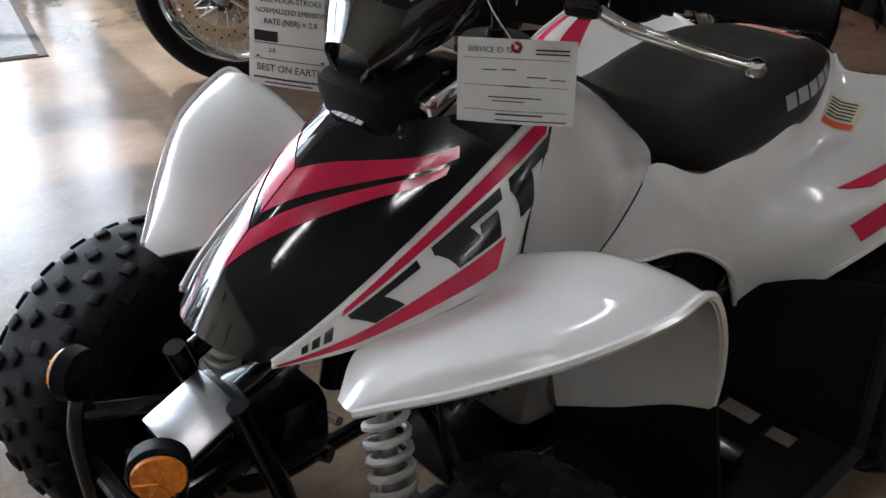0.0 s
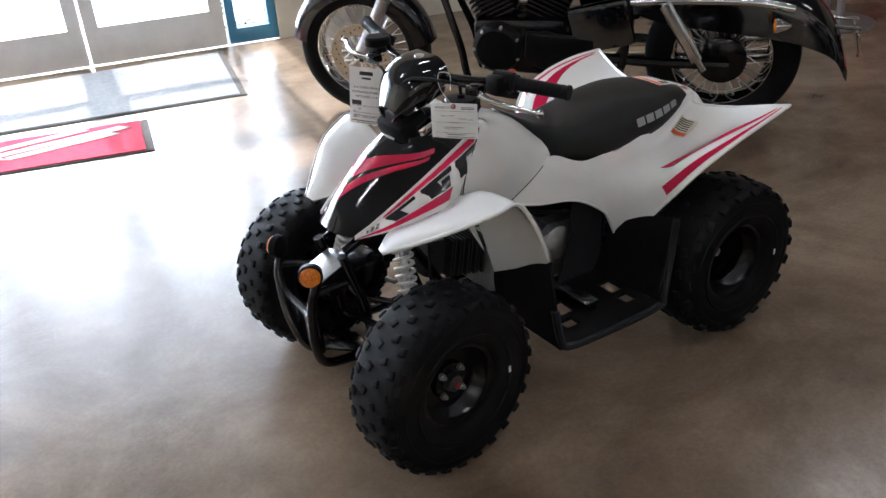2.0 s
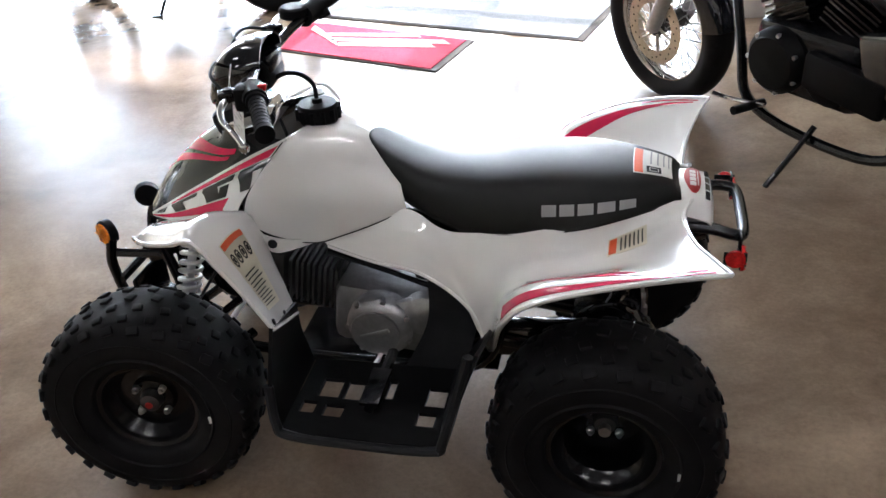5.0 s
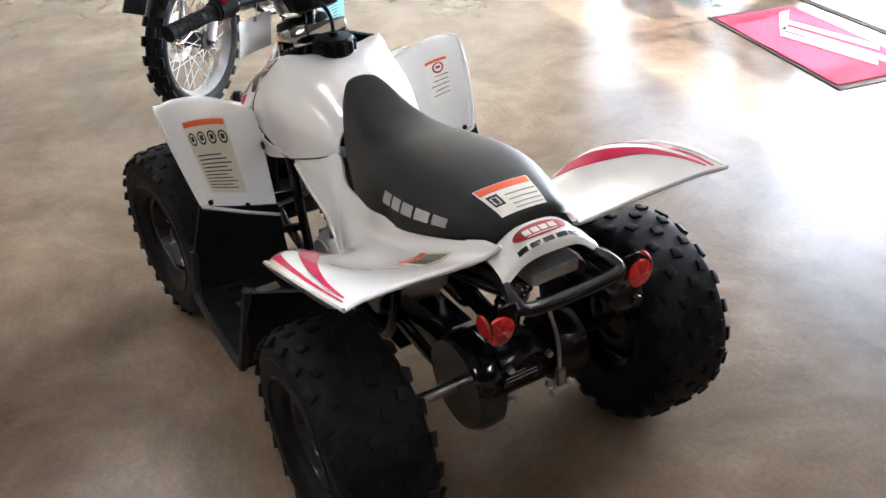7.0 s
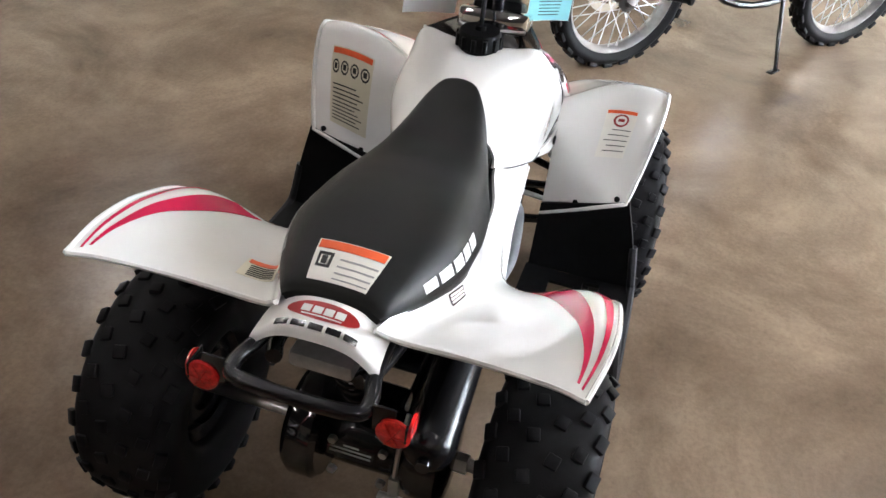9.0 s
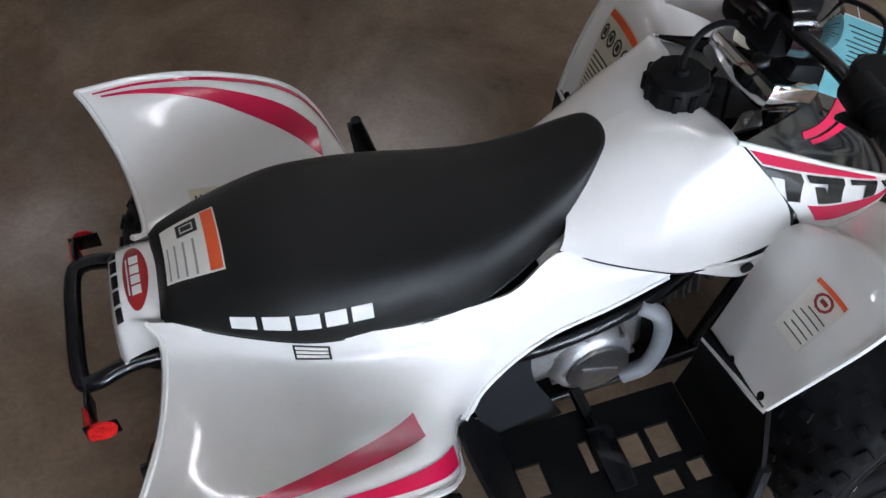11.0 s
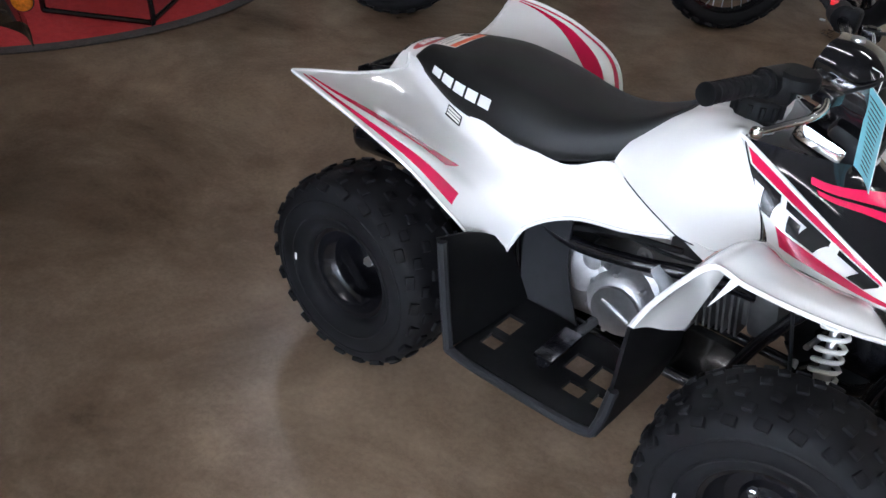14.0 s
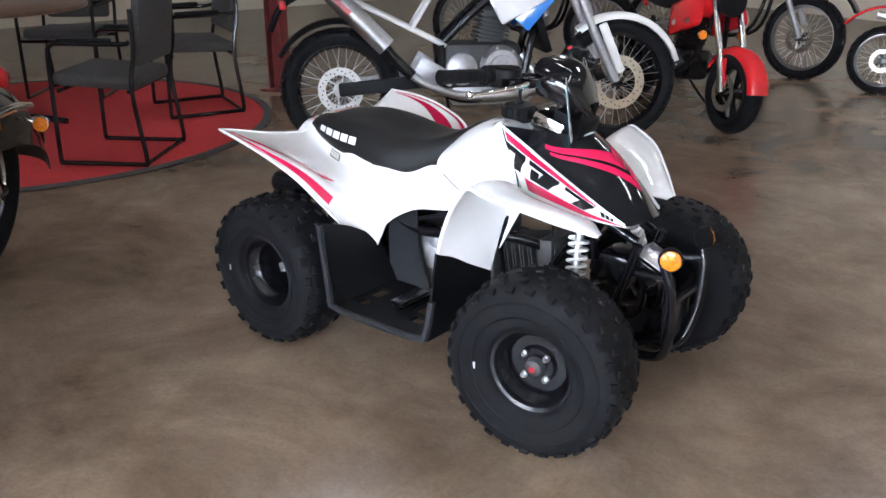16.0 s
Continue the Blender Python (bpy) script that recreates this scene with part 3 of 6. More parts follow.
# seat
SEATROWS = [  # x, top, half width, bottom
    (-0.122, 0.654, 0.080, 0.640), (-0.100, 0.674, 0.094, 0.637), (-0.030, 0.690, 0.126, 0.622), (0.060, 0.700, 0.154, 0.604), (0.140, 0.699, 0.158, 0.590),
    (0.220, 0.690, 0.155, 0.580), (0.310, 0.677, 0.143, 0.571), (0.390, 0.678, 0.122, 0.585), (0.460, 0.698, 0.098, 0.612), (0.515, 0.725, 0.075, 0.648), (0.542, 0.738, 0.052, 0.690), (0.550, 0.728, 0.046, 0.690)]
SEATNET = []
for x, top, w, bot in SEATROWS:
    h = top - bot
    half = [(0.0, top), (0.42 * w, top - 0.03 * h), (0.72 * w, top - 0.14 * h), (0.91 * w, top - 0.42 * h), (1.0 * w, top - 0.80 * h), (0.99 * w, bot), (0.93 * w, bot - 0.008)]
    dx = (0.020 if x > 0.38 else 0.006)
    SEATNET.append([(x - dx * (abs(y) / w) ** 2, -y, z) for y, z in reversed(half[1:])] + [(x - dx * (y / w) ** 2, y, z) for y, z in half])
SS = Sheet(SEATNET)
us, vs = np.linspace(0, 1, 60), np.linspace(0, 1, 41)
G = np.array([[SS.at(a, b) for b in vs] for a in us])
V = list(G.reshape(-1, 3))
F = [(i * 41 + j, i * 41 + j + 1, (i + 1) * 41 + j + 1, (i + 1) * 41 + j) for i in range(59) for j in range(40)]
F += [tuple(range(41)), tuple(59 * 41 + j for j in range(40, -1, -1))]
F += [tuple([i * 41 for i in range(60)][::-1] + [i * 41 + 40 for i in range(60)])]
seat = mesh_object("seat", V, F, VINYL, quad, "black vinyl seat with pale brand marks")
for s in (1, -1):
    seam = [SS.at(u, 0.5 + s * 0.425) for u in np.linspace(0.02, 0.97, 50)]
    joined("piping", [tube_piece(seam, 0.0018, 5, False)], VINYL, seat)
    a, b = 0.5 + s * 0.264, 0.5 + s * 0.312
    c = [(0.385, b - s * 0.012), (0.175, b), (0.175, a), (0.385, a - s * 0.006)] if s > 0 else [(0.175, b), (0.385, b - s * 0.012), (0.385, a - s * 0.006), (0.175, a)]
    joined("brand_mark", block_letters(SS, out(SS), c, 5), GREYDECAL if s > 0 else WHITEDECAL, seat, "pale grey brand mark as plain blocks")
c = [(0.075, 0.388), (0.075, 0.612), (0.185, 0.595), (0.185, 0.405)]
lab = joined("warning_label", [patch_piece(SS, out(SS), c)], LABEL, seat, "white warning label with an orange band")
joined("label_bar", [patch_piece(SS, out(SS), sub_corners(c, 0.03, 0.97, 0.80, 0.98), 0.002)], ORANGE, lab)
joined("printed_line", [patch_piece(SS, out(SS), sub_corners(c, 0.04, 0.60, 0.12 + 0.16 * i, 0.155 + 0.16 * i), 0.002, 3) for i in range(4)], GREYDECAL, lab)
joined("printed_symbol", [patch_piece(SS, out(SS), sub_corners(c, 0.70, 0.92, 0.38, 0.44), 0.002, 3), patch_piece(SS, out(SS), sub_corners(c, 0.70, 0.92, 0.66, 0.72), 0.002, 3),
                          patch_piece(SS, out(SS), sub_corners(c, 0.70, 0.74, 0.38, 0.72), 0.002, 3), patch_piece(SS, out(SS), sub_corners(c, 0.88, 0.92, 0.38, 0.72), 0.002, 3),
                          patch_piece(SS, out(SS), sub_corners(c, 0.77, 0.85, 0.46, 0.64), 0.002, 3)], INK, lab)

# tank cover
TANK = [
    [(0.470, 0.0, 0.690), (0.470, 0.045, 0.682), (0.462, 0.085, 0.655), (0.452, 0.108, 0.630), (0.446, 0.112, 0.606)],
    [(0.530, 0.0, 0.728), (0.532, 0.055, 0.722), (0.530, 0.105, 0.690), (0.520, 0.136, 0.635), (0.510, 0.134, 0.580)],
    [(0.585, 0.0, 0.752), (0.590, 0.065, 0.749), (0.600, 0.125, 0.720), (0.600, 0.165, 0.650), (0.585, 0.155, 0.556)],
    [(0.640, 0.0, 0.762), (0.645, 0.070, 0.764), (0.655, 0.132, 0.748), (0.680, 0.172, 0.660), (0.650, 0.166, 0.540)],
    [(0.680, 0.0, 0.756), (0.680, 0.075, 0.768), (0.682, 0.134, 0.768), (0.740, 0.172, 0.672), (0.735, 0.174, 0.556)],
    [(0.705, 0.0, 0.735), (0.702, 0.075, 0.757), (0.698, 0.132, 0.766), (0.775, 0.176, 0.668), (0.800, 0.186, 0.596)],
]
for s in (1, -1):
    S = Sheet(TANK, s)
    joined("tank_cover", [sheet_piece(S, out(S), 34, 30, 0.006)], WHITE, quad)
    edge = [S.at(1.0, v) for v in np.linspace(0.45, 1.0, 24)] + [S.at(u, 1.0) for u in np.linspace(0.98, 0.0, 30)]
    joined("panel_gap", [tube_piece(edge, 0.0017, 6, False)], GREYPLASTIC, quad, "dark joint between the body panels")
cap = joined("fuel_cap", [lathe_piece([(0.755, 0.040), (0.766, 0.044)] + [(0.768, 0.047), (0.796, 0.046), (0.802, 0.042), (0.803, 0.012), (0.812, 0.011), (0.813, 0.0)], 40, "z", (0.661, 0, 0))], BLACKPLASTIC, quad, "black ribbed fuel cap")
joined("cap_rib", [tube_piece([(0.661 + 0.046 * math.cos(a), 0.046 * math.sin(a), 0.768), (0.661 + 0.046 * math.cos(a), 0.046 * math.sin(a), 0.795)], 0.006, 6, False)
                   for a in np.linspace(0, 2 * math.pi, 13)[:-1]], BLACKPLASTIC, cap)
joined("breather_hose", [tube_piece([(0.661, 0, 0.808), (0.665, 0.0, 0.845), (0.690, 0.005, 0.868), (0.725, 0.008, 0.870), (0.765, 0.01, 0.850)], 0.005, 8)], RUBBER, quad)

# nose: white side panels and the black centre panel
NOSE = [
    [(0.688, 0.130, 0.772), (0.720, 0.150, 0.738), (0.752, 0.168, 0.698), (0.790, 0.182, 0.650), (0.812, 0.190, 0.612)],
    [(0.770, 0.135, 0.732), (0.795, 0.158, 0.704), (0.822, 0.174, 0.672), (0.850, 0.188, 0.632), (0.865, 0.194, 0.604)],
    [(0.860, 0.134, 0.682), (0.880, 0.150, 0.660), (0.900, 0.162, 0.635), (0.920, 0.172, 0.606), (0.930, 0.176, 0.588)],
    [(0.950, 0.126, 0.630), (0.965, 0.136, 0.614), (0.980, 0.144, 0.597), (0.990, 0.148, 0.580), (0.995, 0.150, 0.570)],
    [(1.025, 0.112, 0.584), (1.032, 0.116, 0.577), (1.038, 0.119, 0.570), (1.042, 0.120, 0.563), (1.044, 0.120, 0.558)],
    [(1.068, 0.096, 0.556), (1.070, 0.097, 0.555), (1.071, 0.098, 0.554), (1.071, 0.098, 0.552), (1.071, 0.098, 0.550)],
]
for s in (1, -1):
    S = Sheet(NOSE, s)
    side = joined("nose_side_panel", [sheet_piece(S, out(S), 36, 16, 0.006)], WHITE, quad, "white nose panel with crimson and black graphics")
    ridge = [S.at(u, 0.0) for u in np.linspace(0, 1, 40)]
    joined("ridge", [tube_piece(ridge, 0.004, 6, False)], WHITE, side)
    joined("stripe", [decal_piece(S, out(S), lambda u: 0.06, lambda u: 0.06 + 0.16 * (1 - 0.3 * u), 0.03, 0.70)], PINK, side, "crimson stripe")
    joined("stripe", [decal_piece(S, out(S), lambda u: 0.66 - 0.02 * u, lambda u: 0.66 - 0.02 * u + 0.20 * (1 - 0.1 * u), 0.14 if s > 0 else 0.10, 0.97)], PINK, side, "crimson stripe")
    # model mark as plain slanted blocks, black with a white keyline
    marks = []
    for u0, u1, sh in ((0.00, 0.20, 0.10), (0.23, 0.44, 0.09), (0.48, 0.68, 0.08)):
        p = u0 + (u1 - u0) * 0.42
        marks.append(patch_piece(S, out(S), [(u0, 0.25), (u1, 0.25), (u1 - 0.02, 0.37), (u0 - 0.02 if u0 else 0.0, 0.37)], 0.0019, 6))
        marks.append(patch_piece(S, out(S), [(p, 0.36), (u1 - 0.02, 0.36), (max(u1 - sh - 0.03, 0.03), 0.63), (max(p - sh, 0.0), 0.63)], 0.0018, 6))
        if u0 > 0.1 and u0 < 0.4:
            marks.append(patch_piece(S, out(S), [(u0 - 0.01, 0.42), (u0 + 0.05, 0.42), (u0 + 0.01, 0.63), (u0 - 0.06, 0.63)], 0.0018, 6))
    for piece in marks:
        joined("model_mark", [piece], BLACKDECAL, side, "black model mark as a plain slanted block")
    joined("model_number", [patch_piece(S, out(S), [(0.72 + 0.045 * i, 0.28), (0.75 + 0.045 * i, 0.28), (0.742 + 0.045 * i, 0.55), (0.712 + 0.045 * i, 0.55)], 0.0016, 3) for i in range(3)], BLACKDECAL, side)

CENTRE = [
    [(0.865, y, 0.762 - 0.3 * y * y) for y in (0, 0.02, 0.045, 0.065)] + [(0.800, 0.095, 0.764), (0.700, 0.129, 0.770)],
    [(0.905, 0, 0.748), (0.900, 0.03, 0.746), (0.888, 0.062, 0.738), (0.870, 0.088, 0.728), (0.835, 0.110, 0.718), (0.785, 0.131, 0.724)],
    [(0.955, 0, 0.716), (0.951, 0.03, 0.713), (0.940, 0.06, 0.704), (0.924, 0.085, 0.692), (0.900, 0.108, 0.678), (0.866, 0.130, 0.678)],
    [(1.010, 0, 0.672), (1.007, 0.028, 0.669), (0.998, 0.055, 0.660), (0.986, 0.080, 0.648), (0.970, 0.102, 0.636), (0.952, 0.122, 0.629)],
    [(1.065, 0, 0.618), (1.062, 0.025, 0.615), (1.056, 0.048, 0.608), (1.048, 0.068, 0.600), (1.038, 0.088, 0.592), (1.026, 0.108, 0.583)],
    [(1.105, 0, 0.560), (1.103, 0.022, 0.558), (1.098, 0.042, 0.556), (1.090, 0.060, 0.554), (1.080, 0.078, 0.552), (1.066, 0.092, 0.553)],
]
CNET = [[(x, -y, z) for x, y, z in reversed(r[1:])] + list(r) for r in CENTRE]
CS = Sheet(CNET)
centre = joined("nose_centre_panel", [sheet_piece(CS, out(CS), 34, 34, 0.006)], BLACKGLOSS, quad, "glossy black nose panel with crimson flashes")
joined("brand_mark", block_letters(CS, out(CS), [(0.165, 0.40), (0.165, 0.60), (0.095, 0.595), (0.095, 0.405)], 5), WHITEDECAL, centre, "white brand mark as plain blocks")
for s in (1, -1):
    for top, low in (((0.13, 0.18), (0.43, 0.60)), ((0.21, 0.25), (0.66, 0.78))):
        joined("flash", [patch_piece(CS, out(CS), [(top[0], 0.5 + s * 0.40), (top[1], 0.5 + s * 0.41), (low[1], 0.5 + s * 0.004), (low[0], 0.5 + s * 0.004)], 0.0014, 12)], PINK, centre, "crimson flash")

# front fenders
FENDER = [
    [(1.052, 0.185, 0.553), (1.056, 0.200, 0.556), (1.058, 0.209, 0.558), (1.056, 0.216, 0.557)],
    [(0.995, 0.148, 0.570), (1.008, 0.200, 0.588), (1.004, 0.250, 0.598), (0.988, 0.298, 0.598)],
    [(0.930, 0.176, 0.588), (0.944, 0.248, 0.622), (0.934, 0.322, 0.640), (0.914, 0.372, 0.642)],
    [(0.865, 0.194, 0.604), (0.870, 0.280, 0.652), (0.858, 0.356, 0.668), (0.846, 0.408, 0.668)],
    [(0.800, 0.188, 0.626), (0.808, 0.285, 0.674), (0.806, 0.365, 0.688), (0.795, 0.416, 0.680)],
    [(0.766, 0.186, 0.590), (0.762, 0.290, 0.630), (0.758, 0.370, 0.640), (0.752, 0.414, 0.625)],
    [(0.735, 0.190, 0.480), (0.722, 0.285, 0.510), (0.712, 0.356, 0.530), (0.706, 0.400, 0.540)],
    [(0.706, 0.192, 0.366), (0.694, 0.276, 0.405), (0.680, 0.340, 0.440), (0.674, 0.384, 0.462)],
]
for s in (1, -1):
    S = Sheet(FENDER, s)
    fend = joined("front_fender", [sheet_piece(S, out(S), 44, 22, 0.006)], WHITE, quad, "white winged front fender")
    rim = [S.at(u, 1.0) for u in np.linspace(0, 1, 44)] + [S.at(1.0, v) for v in np.linspace(0.95, 0, 14)]
    joined("lip", [tube_piece(rim, 0.0050, 6, False)], WHITE, fend)
    for (u, v) in ((0.975, 0.80), (0.975, 0.30)):
        p, nn = S.at(u, v), S.normal(u, v) * out(S)
        m = Matrix.Translation(p) @ Vector(nn).to_track_quat("Z", "Y").to_matrix().to_4x4()
        joined("rivet", [moved(lathe_piece([(0, 0.007), (0.003, 0.0065), (0.004, 0.003), (0.004, 0.0)], 12, "z"), m)], BLACKPLASTIC, fend)
    if s > 0:
        c = [(0.70, 0.68), (0.70, 0.26), (0.93, 0.26), (0.93, 0.68)]
    else:
        c = [(0.70, 0.62), (0.70, 0.34), (0.83, 0.34), (0.83, 0.62)]
    lab = joined("warning_label", [patch_piece(S, out(S), c)], LABELCREAM if s > 0 else LABEL, fend, "printed warning label with an orange band")
    joined("label_bar", [patch_piece(S, out(S), sub_corners(c, 0.03, 0.97, 0.02, 0.11), 0.002)], ORANGE, lab)
    n = 10 if s > 0 else 5
    joined("printed_line", [patch_piece(S, out(S), sub_corners(c, 0.08, 0.70 + 0.22 * ((i * 7) % 5) / 5, 0.46 + 0.5 * i / n, 0.475 + 0.5 * i / n), 0.002, 3) for i in range(n)], INK, lab)
    for i in range(4 if s > 0 else 1):
        ctr = 0.14 + 0.24 * i if s > 0 else 0.5
        hw = 0.10 if s > 0 else 0.25
        ring = []
        for a in np.linspace(0, 2 * math.pi, 11)[:-1]:
            b = a + 2 * math.pi / 10
            ring.append(patch_piece(S, out(S), [sub_corners(c, ctr + hw * r * math.cos(q), 1, 0.27 + 0.085 * r * math.sin(q) * (1 if s > 0 else 1.7), 1)[0] for q, r in ((a, 1), (b, 1), (b, 0.72), (a, 0.72))], 0.002, 3))
        ring.append(patch_piece(S, out(S), sub_corners(c, ctr - hw * 0.4, ctr + hw * 0.4, 0.235, 0.30), 0.002, 3))
        joined("printed_symbol", ring, INK if s > 0 else REDBADGE, lab)
    tab = joined("panel_screw", [lathe_piece([(0, 0.011), (0.004, 0.010), (0.004, 0.0)], 14, "y", (0.735, s * 0.192, 0.548))], GREYPLASTIC, quad)
    # web under the tank joining panel and fender
    W = Sheet([[(0.640, 0.160, 0.545), (0.648, 0.163, 0.538)], [(0.735, 0.186, 0.558), (0.730, 0.185, 0.520)], [(0.802, 0.196, 0.600), (0.770, 0.192, 0.540)], [(0.830, 0.198, 0.604), (0.740, 0.194, 0.440)]], s)
    joined("fender_web", [sheet_piece(W, s, 16, 6, 0.005)], WHITE, fend)

# black mud guards and foot boards
for s in (1, -1):
    B = Sheet([[(0.330, 0.185, 0.205), (0.330, 0.315, 0.203), (0.330, 0.445, 0.210)], [(0.680, 0.185, 0.205), (0.680, 0.315, 0.203), (0.680, 0.445, 0.212)]], s)
    # drain openings: middle and half size along and across
    gaps = [(0.612, 0.283, 0.024, 0.030), (0.552, 0.286, 0.024, 0.030), (0.474, 0.273, 0.009, 0.030), (0.367, 0.286, 0.022, 0.030),
            (0.644, 0.352, 0.017, 0.020), (0.584, 0.358, 0.022, 0.020), (0.376, 0.360, 0.020, 0.022)]
    xs = sorted({0.0, 1.0} | {round((x + k * w - 0.330) / 0.350, 4) for x, y, w, h in gaps for k in (-1, 1)})
    ys = sorted({0.0, 1.0} | {round((y + k * h - 0.185) / 0.260, 4) for x, y, w, h in gaps for k in (-1, 1)})
    holes = []
    for i in range(len(xs) - 1):
        for j in range(len(ys) - 1):
            mx, my = 0.330 + 0.350 * (xs[i] + xs[i + 1]) / 2, 0.185 + 0.260 * (ys[j] + ys[j + 1]) / 2
            if not any(abs(mx - x) < w and abs(my - y) < h for x, y, w, h in gaps):
                holes.append(sheet_piece(B, s, 2, 2, 0.010, (xs[i], xs[i + 1]), (ys[j], ys[j + 1])))
    board = joined("foot_board", holes, BLACKPLASTIC, quad, "black plastic foot board with drain openings", smooth=False, weld=True)
    rail = [(0.690, s * 0.425, 0.33), (0.682, s * 0.440, 0.235), (0.655, s * 0.446, 0.205), (0.50, s * 0.450, 0.200), (0.345, s * 0.452, 0.206), (0.318, s * 0.448, 0.240), (0.262, s * 0.424, 0.462)]
    joined("board_edge", [tube_piece(rail, 0.011, 8)], GREYPLASTIC, quad, "dark grey edge of the foot well")
    Bk = Sheet([[(0.335, 0.185, 0.205), (0.332, 0.320, 0.206), (0.325, 0.448, 0.215)], [(0.285, 0.180, 0.290), (0.282, 0.310, 0.320), (0.280, 0.440, 0.345)], [(0.255, 0.175, 0.335), (0.240, 0.290, 0.410), (0.243, 0.420, 0.462)]], s)
    joined("rear_mud_guard", [sheet_piece(Bk, s, 14, 12, 0.008)], BLACKPLASTIC, quad, "black plastic guard before the rear wheel")
    Fk = Sheet([[(0.690, 0.190, 0.200), (0.688, 0.320, 0.202), (0.684, 0.440, 0.200)], [(0.710, 0.190, 0.300), (0.700, 0.310, 0.300), (0.690, 0.428, 0.320)], [(0.712, 0.192, 0.385), (0.700, 0.285, 0.420), (0.680, 0.392, 0.470)]], s)
    joined("front_mud_guard", [sheet_piece(Fk, -s, 14, 12, 0.008)], BLACKPLASTIC, quad, "black plastic guard behind the front wheel")
    In = Sheet([[(0.296, 0.158, 0.425), (0.330, 0.152, 0.462), (0.400, 0.148, 0.476)], [(0.296, 0.160, 0.330), (0.340, 0.152, 0.330), (0.410, 0.145, 0.335)], [(0.330, 0.186, 0.205), (0.400, 0.172, 0.206), (0.470, 0.162, 0.206)]], s)
    joined("side_cover", [sheet_piece(In, s, 14, 10, 0.008)], GREYPLASTIC, quad, "dark grey plastic frame cover")
    joined("foot_peg", [tube_piece([(0.50, s * 0.15, 0.215), (0.50, s * 0.36, 0.222)], 0.013, 8, False), box_piece((0.045, 0.12, 0.012), (0.50, s * 0.30, 0.236), bevel=0.003)], FRAMEBLACK, quad)

# the foot wells hang from the fenders, their boards 23 cm above the floor
for ob in quad.children:
    if ob.name.split(".")[0] in ("foot_board", "board_edge", "rear_mud_guard", "front_mud_guard", "foot_peg"):
        ob.scale.z, ob.location.z = 0.90, 0.047

# frame tubes
for s in (1, -1):
    joined("frame_tube", [tube_piece(p, 0.0135, 10) for p in (
        [(1.085, s * 0.05, 0.50), (0.92, s * 0.06, 0.56), (0.70, s * 0.075, 0.52), (0.42, s * 0.085, 0.475), (0.20, s * 0.10, 0.49), (-0.10, s * 0.09, 0.545), (-0.18, s * 0.07, 0.56)],
        [(1.10, s * 0.07, 0.50), (1.06, s * 0.075, 0.36), (1.02, s * 0.09, 0.215), (0.80, s * 0.11, 0.185), (0.45, s * 0.12, 0.185), (0.28, s * 0.11, 0.215), (0.22, s * 0.10, 0.48)],
        [(0.95, s * 0.06, 0.55), (0.84, s * 0.09, 0.36), (0.78, s * 0.10, 0.19)])], FRAMEBLACK, quad, "black painted frame tubes")
    joined("upper_arm", [tube_piece([(1.075, s * 0.07, 0.31), (1.005, s * 0.29, 0.285), (0.905, s * 0.08, 0.31)], 0.011, 8, False)], FRAMEBLACK, quad)
    joined("lower_arm", [tube_piece([(1.085, s * 0.06, 0.205), (1.005, s * 0.31, 0.185), (0.890, s * 0.07, 0.205)], 0.013, 8, False)], FRAMEBLACK, quad)
    joined("knuckle", [box_piece((0.05, 0.035, 0.16), (1.0, s * 0.305, 0.235), bevel=0.012), lathe_piece([(s * 0.30, 0.055), (s * 0.325, 0.055), (s * 0.335, 0.03), (s * 0.36, 0.028)], 24, "y", (1.0, 0, 0.24))], FRAMEBLACK, quad)
    joined("tie_rod", [tube_piece([(0.90, s * 0.03, 0.30), (0.93, s * 0.30, 0.255)], 0.007, 8, False)], STEEL, quad)
    top, bot = np.array((0.955, s * 0.125, 0.535)), np.array((0.995, s * 0.225, 0.270))
    ax = bot - top
    joined("shock_body", [tube_piece([top, top + ax * 0.5], 0.010, 10, False), tube_piece([top + ax * 0.45, bot], 0.016, 12, False)], STEEL, quad, "steel damper rod and body")
    a = np.cross(ax, (1, 0, 0))
    a /= np.linalg.norm(a)
    b = np.cross(ax / np.linalg.norm(ax), a)
    helix = [top + ax * (0.10 + 0.74 * i / 120 * (1.0 if i > 30 else 0.75 + 0.25 * i / 30)) + (a * math.cos(i * 0.55) + b * math.sin(i * 0.55)) * 0.0245 for i in range(121)]
    joined("spring", [tube_piece(helix, 0.0048, 7, False)], SPRINGWHITE, quad, "white painted coil spring")
    joined("brake_hose", [tube_piece([(0.80, s * 0.05, 0.70), (0.86, s * 0.11, 0.52), (0.93, s * 0.22, 0.40), (0.97, s * 0.29, 0.31)], 0.004, 6)], RUBBER, quad)

